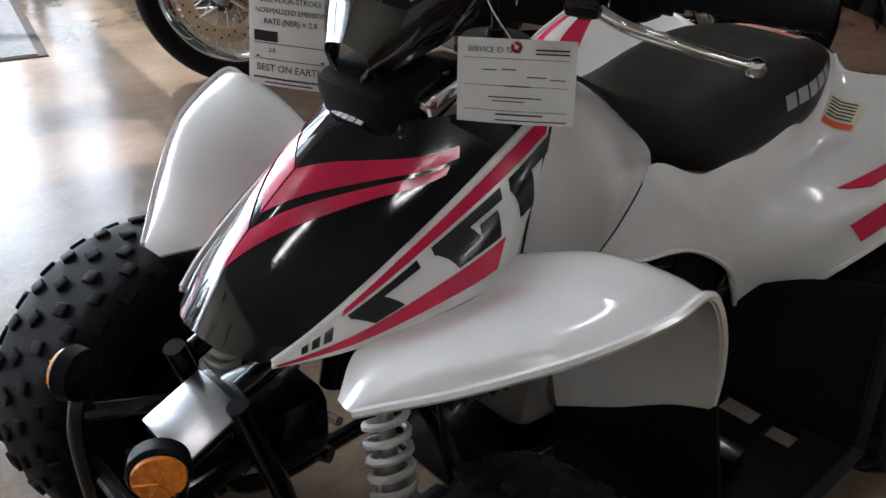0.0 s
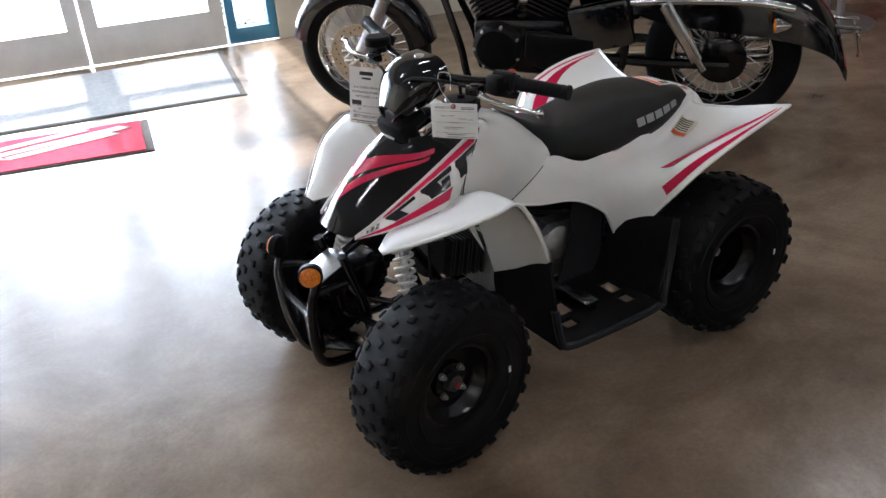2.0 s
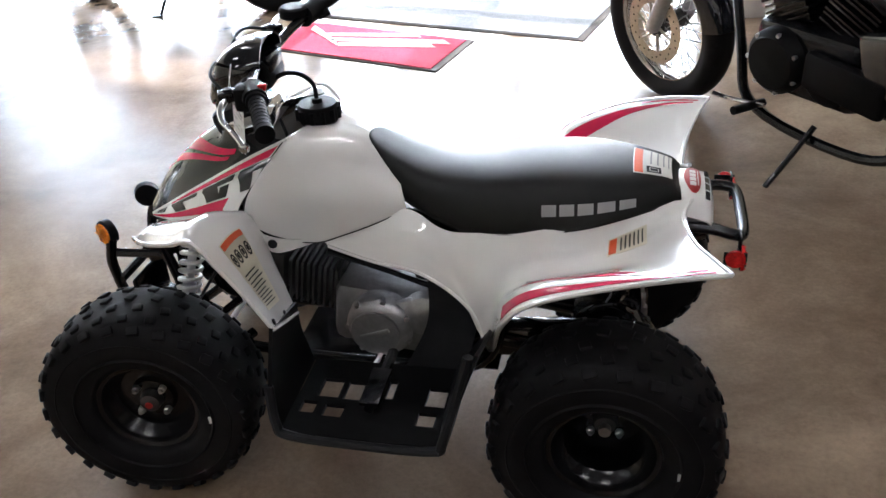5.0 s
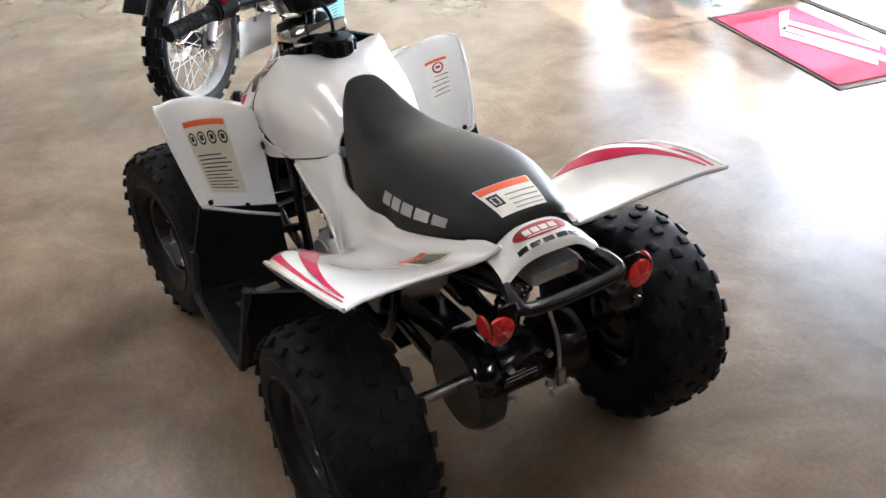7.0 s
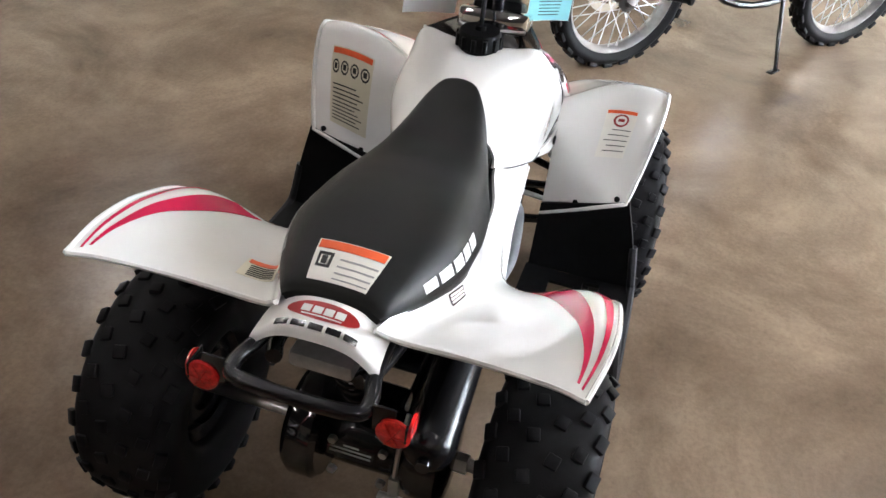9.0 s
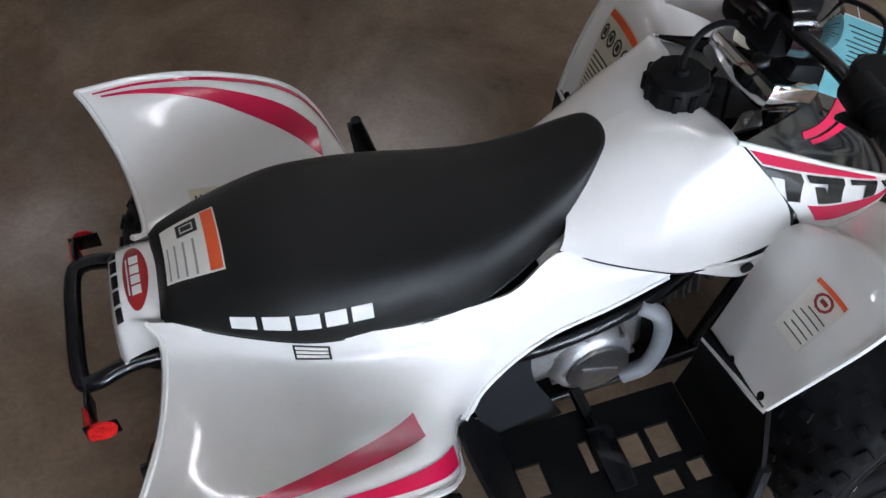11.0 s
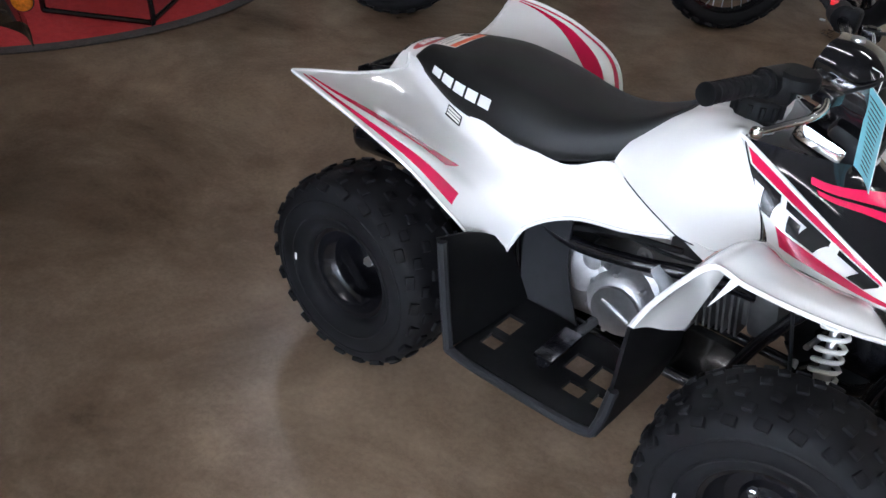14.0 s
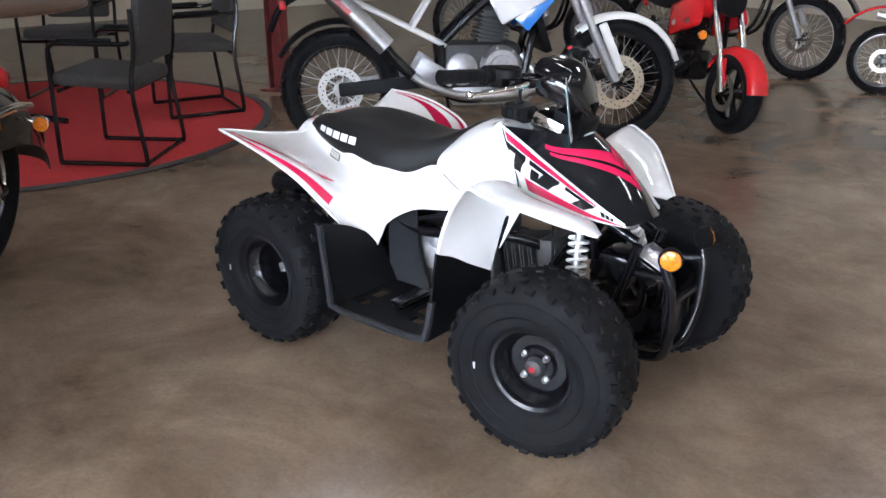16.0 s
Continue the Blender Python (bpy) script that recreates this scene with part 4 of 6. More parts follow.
# front bumper with amber reflectors
for s in (1, -1):
    joined("bumper_tube", [tube_piece([(1.190, s * 0.110, 0.490), (1.200, s * 0.108, 0.460), (1.215, s * 0.100, 0.40), (1.210, s * 0.075, 0.27), (1.170, s * 0.045, 0.185), (1.05, s * 0.05, 0.170)], 0.013, 10)], FRAMEBLACK, quad, "black tubular front bumper")
    joined("bumper_stay", [tube_piece([(1.205, s * 0.10, 0.44), (1.09, s * 0.065, 0.42)], 0.011, 8, False)], FRAMEBLACK, quad)
    m = pose(1.205, s * 0.100, 0.497, 0, 0, s * 62)
    e = joined("reflector_base", [moved(lathe_piece([(-0.020, 0.012), (-0.012, 0.030), (0.006, 0.032), (0.010, 0.029), (0.010, 0.0)], 28, "x"), m)], BLACKPLASTIC, quad, "black round reflector housing")
    joined("reflector", [moved(lathe_piece([(0.0105, 0.027), (0.015, 0.026), (0.018, 0.018), (0.019, 0.0)], 28, "x"), m)], AMBER, e, "round amber reflector")
    for q in np.linspace(0, 2 * math.pi, 7)[:-1]:
        joined("reflector_rib", [moved(tube_piece([(0.0175, 0.024 * math.cos(q), 0.024 * math.sin(q)), (0.0195, 0, 0)], 0.0016, 4, False), m)], AMBER, e)
joined("bumper_bar", [tube_piece([(1.205, -0.10, 0.36), (1.205, 0.10, 0.36)], 0.011, 8, False), box_piece((0.012, 0.15, 0.10), (1.190, 0, 0.29), bevel=0.004)], FRAMEBLACK, quad)
joined("skid_plate", [box_piece((0.17, 0.13, 0.006), (1.105, 0, 0.205), (0, -28, 0), bevel=0.002)], FRAMEBLACK, quad)
joined("top_plate", [box_piece((0.085, 0.10, 0.005), (1.120, 0, 0.452), (0, 24, 0), bevel=0.002)], STEEL, quad, "bright steel plate at the front")
joined("front_box", [box_piece((0.10, 0.11, 0.05), (1.105, 0, 0.425), (0, 24, 0), bevel=0.008)], FRAMEBLACK, quad)
joined("cross_plate", [box_piece((0.10, 0.12, 0.10), (1.02, 0, 0.40), bevel=0.02)], FRAMEBLACK, quad)

# engine
eng = joined("crankcase", [box_piece((0.30, 0.20, 0.17), (0.51, 0, 0.285), (0, -8, 0), bevel=0.03), box_piece((0.12, 0.16, 0.12), (0.36, 0, 0.31), bevel=0.03)], ALU, quad, "cast aluminium engine case")
for s in (1, -1):
    joined("engine_cover", [lathe_piece([(s * 0.09, 0.082), (s * 0.125, 0.080), (s * 0.140, 0.070), (s * 0.146, 0.052), (s * 0.148, 0.0)], 36, "y", (0.535, 0, 0.292)),
                            lathe_piece([(s * 0.09, 0.055), (s * 0.12, 0.053), (s * 0.128, 0.042), (s * 0.129, 0.0)], 28, "y", (0.425, 0, 0.325)),
                            box_piece((0.09, 0.02, 0.10), (0.478, s * 0.112, 0.312), (0, 20, 0), bevel=0.009)], ALU, eng, "round engine cover")
    joined("cover_ring", [lathe_piece([(s * 0.147, 0.060), (s * 0.152, 0.058), (s * 0.152, 0.0)], 30, "y", (0.540, 0, 0.290)), box_piece((0.075, 0.006, 0.012), (0.540, s * 0.153, 0.290), (0, 20, 0), bevel=0.002)], STEEL if s < 0 else ALU, eng, "raised round cap with a plain bar")
    for q in np.linspace(0, 2 * math.pi, 8)[:-1]:
        joined("cover_bolt", [lathe_piece([(s * 0.120, 0.007), (s * 0.136, 0.0065), (s * 0.137, 0.0)], 6, "y", (0.535 + 0.076 * math.cos(q), 0, 0.292 + 0.076 * math.sin(q)))], STEEL, eng)
cyl = joined("cylinder", [box_piece((0.15, 0.09, 0.085), (0.715, 0, 0.36), (0, -10, 0), bevel=0.012)], ALUDARK, eng, "finned dark cylinder")
for i in range(9):
    joined("fin", [box_piece((0.006, 0.135 - 0.01 * (i % 2), 0.115), (0.655 + 0.014 * i, 0, 0.345 + 0.003 * i), (0, -10, 0), bevel=0.0015)], ALUDARK, cyl)
joined("cylinder_head", [box_piece((0.07, 0.13, 0.12), (0.815, 0, 0.385), (0, -10, 0), bevel=0.02)], ALUDARK, eng)
joined("oil_filler", [lathe_piece([(-0.09, 0.024), (-0.135, 0.023), (-0.138, 0.015), (-0.138, 0.0)], 20, "y", (0.455, 0, 0.375))], ALU, eng)
joined("carburettor", [box_piece((0.09, 0.07, 0.08), (0.62, 0.0, 0.455), bevel=0.015), lathe_piece([(0.42, 0.025), (0.50, 0.025)], 18, "z", (0.62, 0.0, 0))], ALUDARK, quad)
joined("air_box", [box_piece((0.26, 0.15, 0.10), (0.33, 0, 0.44), bevel=0.02)], BLACKPLASTIC, quad)
joined("washer_bolt", [lathe_piece([(-0.080, 0.020), (-0.086, 0.019), (-0.086, 0.009), (-0.094, 0.008), (-0.094, 0.0)], 24, "y", (0.551, 0, 0.412))], STEEL, quad)
joined("heat_pipe", [tube_piece([(0.60, -0.13, 0.43), (0.64, -0.145, 0.40), (0.655, -0.15, 0.33), (0.640, -0.15, 0.255), (0.60, -0.14, 0.225)], 0.016, 10)], HOSE, quad, "grey exhaust heat shield pipe")
joined("cable", [tube_piece([(0.80, 0.06, 0.80), (0.74, 0.10, 0.56), (0.64, 0.06, 0.47)], 0.004, 6), tube_piece([(0.80, -0.06, 0.80), (0.74, -0.09, 0.54), (0.66, -0.10, 0.46), (0.45, -0.12, 0.46)], 0.004, 6),
                 tube_piece([(0.64, 0.12, 0.49), (0.50, 0.13, 0.455), (0.38, 0.14, 0.42)], 0.006, 6), tube_piece([(0.64, -0.12, 0.485), (0.50, -0.13, 0.465), (0.38, -0.14, 0.43)], 0.007, 6)], RUBBER, quad)
joined("gear_lever", [tube_piece([(0.53, 0.14, 0.235), (0.545, 0.175, 0.215), (0.60, 0.19, 0.205)], 0.006, 8), tube_piece([(0.60, 0.18, 0.206), (0.60, 0.225, 0.206)], 0.009, 8, False)], STEEL, quad)
joined("skid_tray", [box_piece((0.52, 0.20, 0.006), (0.52, 0, 0.172), bevel=0.002)], FRAMEBLACK, quad)

# exhaust, swing arm, axle, shock
joined("silencer", [moved(lathe_piece([(0, 0.020), (0.012, 0.036), (0.03, 0.042), (0.30, 0.043), (0.34, 0.036), (0.37, 0.016)], 30, "x"), pose(-0.200, -0.190, 0.452, 0, -3, 3)),
                    moved(lathe_piece([(-0.012, 0.012), (0.002, 0.013), (0.01, 0.013)], 18, "x"), pose(-0.200, -0.190, 0.452, 0, -3, 3))], FRAMEBLACK, quad, "matt black exhaust silencer")
joined("exhaust_pipe", [tube_piece([(0.16, -0.175, 0.462), (0.26, -0.15, 0.44), (0.40, -0.14, 0.40), (0.55, -0.135, 0.42), (0.70, -0.10, 0.44), (0.83, -0.02, 0.40)], 0.016, 10)], FRAMEBLACK, quad)
joined("swing_arm", [tube_piece([(0.32, 0.09, 0.27), (0.10, 0.085, 0.24), (0.02, 0.06, 0.228)], 0.022, 10), tube_piece([(0.32, -0.09, 0.27), (0.10, -0.085, 0.24), (0.02, -0.06, 0.228)], 0.022, 10)], FRAMEBLACK, quad)
carrier = joined("axle_carrier", [lathe_piece([(-0.11, 0.055), (-0.10, 0.062), (0.03, 0.062), (0.04, 0.055)], 30, "y", (0, 0, RR)), box_piece((0.09, 0.12, 0.10), (0.05, -0.03, RR + 0.01), bevel=0.015)], FRAMEBLACK, quad, "black axle carrier")
joined("axle", [tube_piece([(0, -0.36, RR), (0, 0.36, RR)], 0.0125, 14, False)], STEEL, quad, "bare steel rear axle")
joined("axle_nut", [lathe_piece([(-0.205, 0.020), (-0.228, 0.020), (-0.230, 0.0)], 6, "y", (0, 0, RR))], STEEL, quad)
joined("sprocket_guard", [lathe_piece([(0.035, 0.02), (0.037, 0.098), (0.048, 0.108), (0.090, 0.108), (0.104, 0.098), (0.106, 0.02)], 40, "y", (0, 0, RR)), box_piece((0.30, 0.05, 0.085), (0.15, 0.07, 0.26), (0, 6, 0), bevel=0.012)], BLACKGLOSS, quad, "glossy black chain case")
joined("brake_drum", [lathe_piece([(-0.115, 0.03), (-0.118, 0.075), (-0.135, 0.085), (-0.185, 0.085), (-0.200, 0.070), (-0.205, 0.02)], 36, "y", (0, 0, RR))], FRAMEBLACK, quad, "black rear brake drum")
joined("brake_arm", [tube_piece([(-0.03, -0.115, 0.36), (-0.065, -0.112, 0.30), (-0.075, -0.110, 0.20)], 0.005, 6), box_piece((0.015, 0.02, 0.045), (-0.075, -0.112, 0.215), bevel=0.003), lathe_piece([(-0.085, 0.010), (-0.13, 0.010)], 10, "y", (-0.082, 0, 0.185))], STEEL, quad)
plate = joined("data_plate", [moved(box_piece((0.090, 0.030, 0.002), (0, 0, 0)), pose(-0.0612, -0.020, 0.254, 0, -65, 0) @ pose(0, 0, 0, 0, 0, 90))], BLACKDECAL, quad, "small black data plate with pale lines")
joined("printed_line", [moved(box_piece((0.080 if i else 0.03, 0.003, 0.0015), (0, -0.009 + 0.007 * i, 0.0014)), pose(-0.0612, -0.020, 0.254, 0, -65, 0) @ pose(0, 0, 0, 0, 0, 90)) for i in range(3)], GREYDECAL, plate)
joined("carrier_bolt", [lathe_piece([(-0.066, 0.009), (-0.076, 0.008), (-0.076, 0.0)], 6, "x", (0, y, z)) for y in (-0.085, 0.012) for z in (0.205, 0.285)], STEEL, quad)
joined("rear_shock", [tube_piece([(-0.105, -0.005, 0.57), (-0.03, -0.01, 0.40)], 0.012, 12, False), tube_piece([(-0.05, -0.01, 0.43), (0.02, -0.015, 0.27)], 0.020, 12, False)], CHROME, quad, "bright rear damper")
hx = [np.array((-0.09, -0.007, 0.535)) + np.array((0.09, -0.006, -0.20)) * i / 90 + np.array((math.cos(i * 0.5) * 0.028 * 0.9, math.sin(i * 0.5) * 0.028, math.cos(i * 0.5) * 0.028 * 0.4)) for i in range(91)]
joined("rear_spring", [tube_piece(hx, 0.0045, 6, False)], FRAMEBLACK, quad)
joined("rear_plate", [box_piece((0.07, 0.105, 0.030), (-0.155, -0.01, 0.575), bevel=0.008)], ALU, quad, "pale metal bracket under the tail")
joined("grab_bar", [tube_piece([(-0.08, 0.088, 0.575), (-0.18, 0.096, 0.585), (-0.232, 0.108, 0.580), (-0.254, 0.092, 0.574), (-0.258, 0.0, 0.572), (-0.254, -0.092, 0.574), (-0.232, -0.108, 0.580), (-0.18, -0.096, 0.585), (-0.08, -0.088, 0.575)], 0.0125, 12)], FRAMEBLACK, quad, "black tubular rear grab bar")
for s in (1, -1):
    joined("reflector_bracket", [box_piece((0.004, 0.035, 0.05), (-0.246, s * 0.135, 0.570), bevel=0.001), box_piece((0.045, 0.003, 0.030), (-0.235, s * 0.172, 0.560), bevel=0.001)], FRAMEBLACK, quad)
    r = joined("rear_reflector", [lathe_piece([(-0.247, 0.027), (-0.253, 0.027), (-0.256, 0.022), (-0.257, 0.0)], 28, "x", (0, s * 0.152, 0.552))], REDREFL, quad, "round red rear reflector")
    joined("reflector_rib", [tube_piece([(-0.256, s * 0.152 + 0.024 * math.cos(q), 0.552 + 0.024 * math.sin(q)), (-0.258, s * 0.152, 0.552)], 0.0014, 4, False) for q in np.linspace(0, 2 * math.pi, 7)[:-1]], REDREFL, r)
    joined("side_reflector", [lathe_piece([(s * 0.174, 0.020), (s * 0.178, 0.019), (s * 0.178, 0.0)], 20, "y", (-0.235, 0, 0.562))], REDREFL, quad, "small red side reflector")

# steering head, handlebar, instrument pod
fixed_parts = set(quad.children)
joined("steering_stem", [tube_piece([(0.775, 0, 0.90), (0.90, 0, 0.56), (0.93, 0, 0.40)], 0.017, 12, False), box_piece((0.05, 0.085, 0.035), (0.765, 0, 0.898), bevel=0.008)], FRAMEBLACK, quad)
joined("handlebar", [tube_piece([(0.655, 0.375, 0.909), (0.700, 0.265, 0.915), (0.740, 0.170, 0.908), (0.765, 0.070, 0.902), (0.768, 0.0, 0.902), (0.765, -0.070, 0.902), (0.752, -0.170, 0.912), (0.722, -0.265, 0.926), (0.688, -0.385, 0.934)], 0.011, 12)], FRAMEBLACK, quad, "black handlebar")
POD = [
    [(0.760, 0.0, 0.948), (0.755, 0.050, 0.944), (0.752, 0.078, 0.920), (0.760, 0.080, 0.885), (0.775, 0.062, 0.850)],
    [(0.800, 0.0, 0.946), (0.798, 0.055, 0.940), (0.795, 0.085, 0.912), (0.800, 0.086, 0.876), (0.810, 0.066, 0.838)],
    [(0.840, 0.0, 0.932), (0.838, 0.050, 0.926), (0.834, 0.076, 0.902), (0.836, 0.078, 0.868), (0.842, 0.060, 0.828)],
    [(0.872, 0.0, 0.902), (0.870, 0.042, 0.896), (0.866, 0.064, 0.880), (0.866, 0.066, 0.850), (0.868, 0.048, 0.815)],
    [(0.900, 0.0, 0.838), (0.898, 0.022, 0.834), (0.896, 0.034, 0.828), (0.894, 0.034, 0.814), (0.893, 0.020, 0.798)],
]
PS = Sheet([[(x, -y, z) for x, y, z in reversed(r[1:])] + list(r) for r in POD])
pod = joined("headlight_cowl", [sheet_piece(PS, out(PS), 22, 30, 0.005)], BLACKGLOSS, quad, "glossy black pointed headlight cowl")
joined("pod_base", [box_piece((0.11, 0.13, 0.07), (0.800, 0, 0.872), (0, 10, 0), bevel=0.02), box_piece((0.10, 0.12, 0.07), (0.845, 0, 0.775), (0, 20, 0), bevel=0.02)], BLACKPLASTIC, quad)
joined("ignition_switch", [lathe_piece([(0.944, 0.013), (0.951, 0.012), (0.951, 0.0)], 18, "z", (0.790, 0.012, 0))], STEEL, pod, "bright ignition lock")
joined("triple_clamp", [box_piece((0.10, 0.16, 0.05), (0.80, 0, 0.775), (0, 18, 0), bevel=0.012)], CHROME, quad, "bright metal under the cowl")
for s, e0, e1, lp, lt in ((1, (0.640, 0.400, 0.907), (0.698, 0.268, 0.915), (0.775, 0.215, 0.905), (0.700, 0.362, 0.862)),
                          (-1, (0.679, -0.405, 0.934), (0.722, -0.268, 0.926), (0.805, -0.180, 0.905), (0.764, -0.397, 0.900))):
    a, b = np.array(e0), np.array(e1)
    grip = joined("grip", [tube_piece([a, a + (b - a) * 0.05, a + (b - a) * 0.1, b], 0.0165, 16, False), tube_piece([a, a + (b - a) * 0.05], 0.0185, 16, False), tube_piece([a + (b - a) * 0.93, b], 0.021, 16, False)], RUBBER, quad, "black rubber grip")
    joined("grip_rib", [tube_piece([a + (b - a) * (0.12 + 0.1 * i), a + (b - a) * (0.15 + 0.1 * i)], 0.0175, 14, False) for i in range(8)], RUBBER, grip)
    d = (b - a) / np.linalg.norm(b - a)
    joined("switch_housing", [tube_piece([b, b + d * 0.05], 0.025, 14, False), moved(box_piece((0.045, 0.045, 0.05), bevel=0.01), pose(*(b + d * 0.03 + np.array((0.015, 0, -0.005)))))], BLACKPLASTIC, quad)
    if s > 0:
        joined("kill_switch", [box_piece((0.016, 0.014, 0.012), tuple(b + d * 0.02 + np.array((-0.018, 0, 0.020))), bevel=0.003)], PAINTRED, quad, "red stop switch")
        joined("switch_button", [lathe_piece([(0.896, 0.006), (0.898, 0.006)], 10, "z", (b[0] + d[0] * 0.02 - 0.03, b[1] + d[1] * 0.02, 0))], STEEL, quad)
    else:
        joined("throttle_housing", [moved(lathe_piece([(0, 0.032), (0.004, 0.036), (0.022, 0.036), (0.027, 0.030), (0.027, 0.0)], 24, "z"), pose(*(b + d * 0.045 + np.array((0.025, 0, -0.004))))),
                                    box_piece((0.03, 0.05, 0.008), tuple(b + d * 0.0 + np.array((-0.02, 0.0, -0.012))), (0, 20, 20), bevel=0.003)], BLACKPLASTIC, quad, "black thumb throttle housing")
    p, q = np.array(lp), np.array(lt)
    mid = (p + q) / 2 + np.array((0.030, 0, 0.004))
    joined("lever", [tube_piece([p, p * 0.7 + q * 0.3 + np.array((0.024, 0, 0.002)), mid * 0.9 + q * 0.1, p * 0.25 + q * 0.75 + np.array((0.012, 0, 0)), q], 0.0075, 10, taper=0.0055),
                     lathe_piece([(-0.010, 0.002), (-0.007, 0.008), (0, 0.0105), (0.007, 0.008), (0.010, 0.002)], 14, "z", lt)], CHROME, quad, "polished brake lever with a ball end")
    joined("lever_perch", [box_piece((0.04, 0.035, 0.022), tuple(p), (0, 0, 20 * s), bevel=0.005), lathe_piece([(-0.014, 0.009), (0.014, 0.009)], 12, "z", lp)], FRAMEBLACK, quad)
    joined("brake_cable", [tube_piece([p, p + np.array((0.05, -0.05 * s, 0.02)), (0.86, 0.05 * s, 0.91), (0.885, 0.03 * s, 0.84), (0.87, 0.05 * s, 0.74)], 0.0038, 6)], RUBBER, quad)


# the bars, cowl and tags turn about the steering stem
BARTURN = 4.0
STEM = Matrix.Translation((0.80, 0, 0.84)) @ Matrix.Rotation(radians(BARTURN), 4, Vector((-0.29, 0, 0.957))) @ Matrix.Translation((-0.80, 0, -0.84))
for ob in quad.children:
    if ob not in fixed_parts:
        ob.matrix_local = STEM


# tags hung on the handlebar
def tag(name, centre, right, up, w, h, mat, label):
    """A card with the given centre, with its own right and up directions."""
    r = np.array(right, float)
    r /= np.linalg.norm(r)
    u = np.array(up, float)
    u -= r * np.dot(u, r)
    u /= np.linalg.norm(u)
    n = np.cross(r, u)
    m = STEM @ Matrix([[r[i], u[i], n[i], centre[i]] for i in range(3)] + [[0, 0, 0, 1]])
    G = np.zeros((8, 8, 3))
    for i in range(8):
        for j in range(8):
            x, y = (i / 7 - 0.5) * w, (j / 7 - 0.5) * h
            G[i, j] = (x, y, 0.006 * math.cos(x / w * 2.6) * (0.5 - y / h))
    N = np.zeros_like(G)
    N[..., 2] = 1
    card = thing(name, label, "tag")
    joined("card", [moved(shell(G, N, 0.0006), m)], mat, card)
    return card, m


def on_tag(card, m, w, h, items, lines=()):
    for body, size, x, y in items:
        t = text_piece(body, size, Matrix.Translation((0, 0, 0)))
        wd = max(v[0] for v in t[0])
        V = [(v[0] - wd / 2 + x, v[1] + y, 0.0005 + v[2] + 0.006 * math.cos((v[0] - wd / 2 + x) / w * 2.6) * (0.5 - (v[1] + y) / h)) for v in t[0]]
        joined("writing", [moved((V, t[1]), m)], INK, card, smooth=False)
    for x0, x1, y, th in lines:
        bars = []
        xs = np.linspace(x0, x1, 6)
        for a, b in zip(xs, xs[1:]):
            z = 0.0012 + 0.006 * math.cos((a + b) / 2 / w * 2.6) * (0.5 - y / h)
            bars.append(moved(box_piece((b - a, th, 0.0004), ((a + b) / 2, y, z)), m))
        joined("printed_line", bars, INK, card, smooth=False, weld=True)


w, h = 0.105, 0.150
card, m = tag("hang_tag", (0.880, -0.112, 0.832), (-0.46, 0.89, 0.0), (-0.16, 0.02, 0.97), w, h, PAPER, "printed card tag, white before and pale blue behind")
on_tag(card, m, w, h, [("86cc FOUR-STROKE", 0.0088, 0.0, 0.020), ("NORMALIZED EMISSION", 0.0082, 0.0, 0.008), ("RATE (NER) = 2.8", 0.0088, 0.0, -0.004), ("BEST ON EARTH", 0.0115, 0.0, -0.058), ("2.8", 0.007, -0.022, -0.036)],
       [(-0.02, 0.02, 0.060, 0.010), (-0.014, 0.014, 0.047, 0.005), (-0.045, -0.015, -0.018, 0.012), (-0.045, 0.045, -0.026, 0.0008), (-0.045, 0.045, -0.044, 0.0008), (-0.045, 0.045, -0.066, 0.002), (-0.03, 0.03, -0.071, 0.0015)])
Gb = np.array([[((i / 7 - 0.5) * w * 0.98, (j / 7 - 0.5) * h * 0.985, 0.006 * math.cos((i / 7 - 0.5) * 2.6) * (1 - j / 7) - 0.0009) for j in range(8)] for i in range(8)])
Nb = np.zeros_like(Gb)
Nb[..., 2] = 1
joined("backing", [moved(shell(Gb, Nb, 0.0005), m)], CYAN, card, "pale blue printed back of the card")
for i in range(15):
    y = 0.060 - 0.0085 * i
    joined("back_line", [moved(box_piece((0.085 - 0.012 * (i % 3), 0.0020, 0.0004), (0, y, -0.0018 + 0.0055 * (0.5 - y / h))), m)], INK, card, smooth=False)
joined("tie", [tube_piece([(0.868, -0.08, 0.902), (0.862, -0.06, 0.925), (0.84, -0.05, 0.93)], 0.0008, 4)], WHITEDECAL, card)
w, h = 0.125, 0.088
card, m = tag("service_tag", (0.792, 0.150, 0.812), (-0.50, 0.86, 0.06), (-0.10, -0.06, 1.0), w, h, PAPER, "white service tag with handwriting tied to the brake lever")
on_tag(card, m, w, h, [("SERVICE ID TAG", 0.0078, -0.024, 0.030)],
       [(0.02, 0.055, 0.034, 0.0016), (0.02, 0.055, 0.030, 0.0016), (-0.055, 0.055, 0.024, 0.0005), (-0.035, -0.02, 0.012, 0.0012), (-0.015, 0.0, 0.013, 0.0012), (0.012, 0.032, 0.006, 0.0012), (0.036, 0.052, 0.004, 0.001), (-0.055, 0.055, -0.004, 0.0005),
        (-0.012, 0.016, -0.004, 0.0014), (-0.028, 0.028, -0.016, 0.0012), (-0.024, 0.010, -0.020, 0.0010), (-0.055, 0.055, -0.030, 0.0005), (-0.02, 0.03, -0.034, 0.0016), (-0.02, 0.055, -0.040, 0.0012)])
joined("eyelet", [moved(lathe_piece([(-0.001, 0.006), (0.003, 0.006), (0.003, 0.0025), (-0.001, 0.0025)], 16, "z", (0, 0.036, 0), close=True), m)], REDBADGE, card)
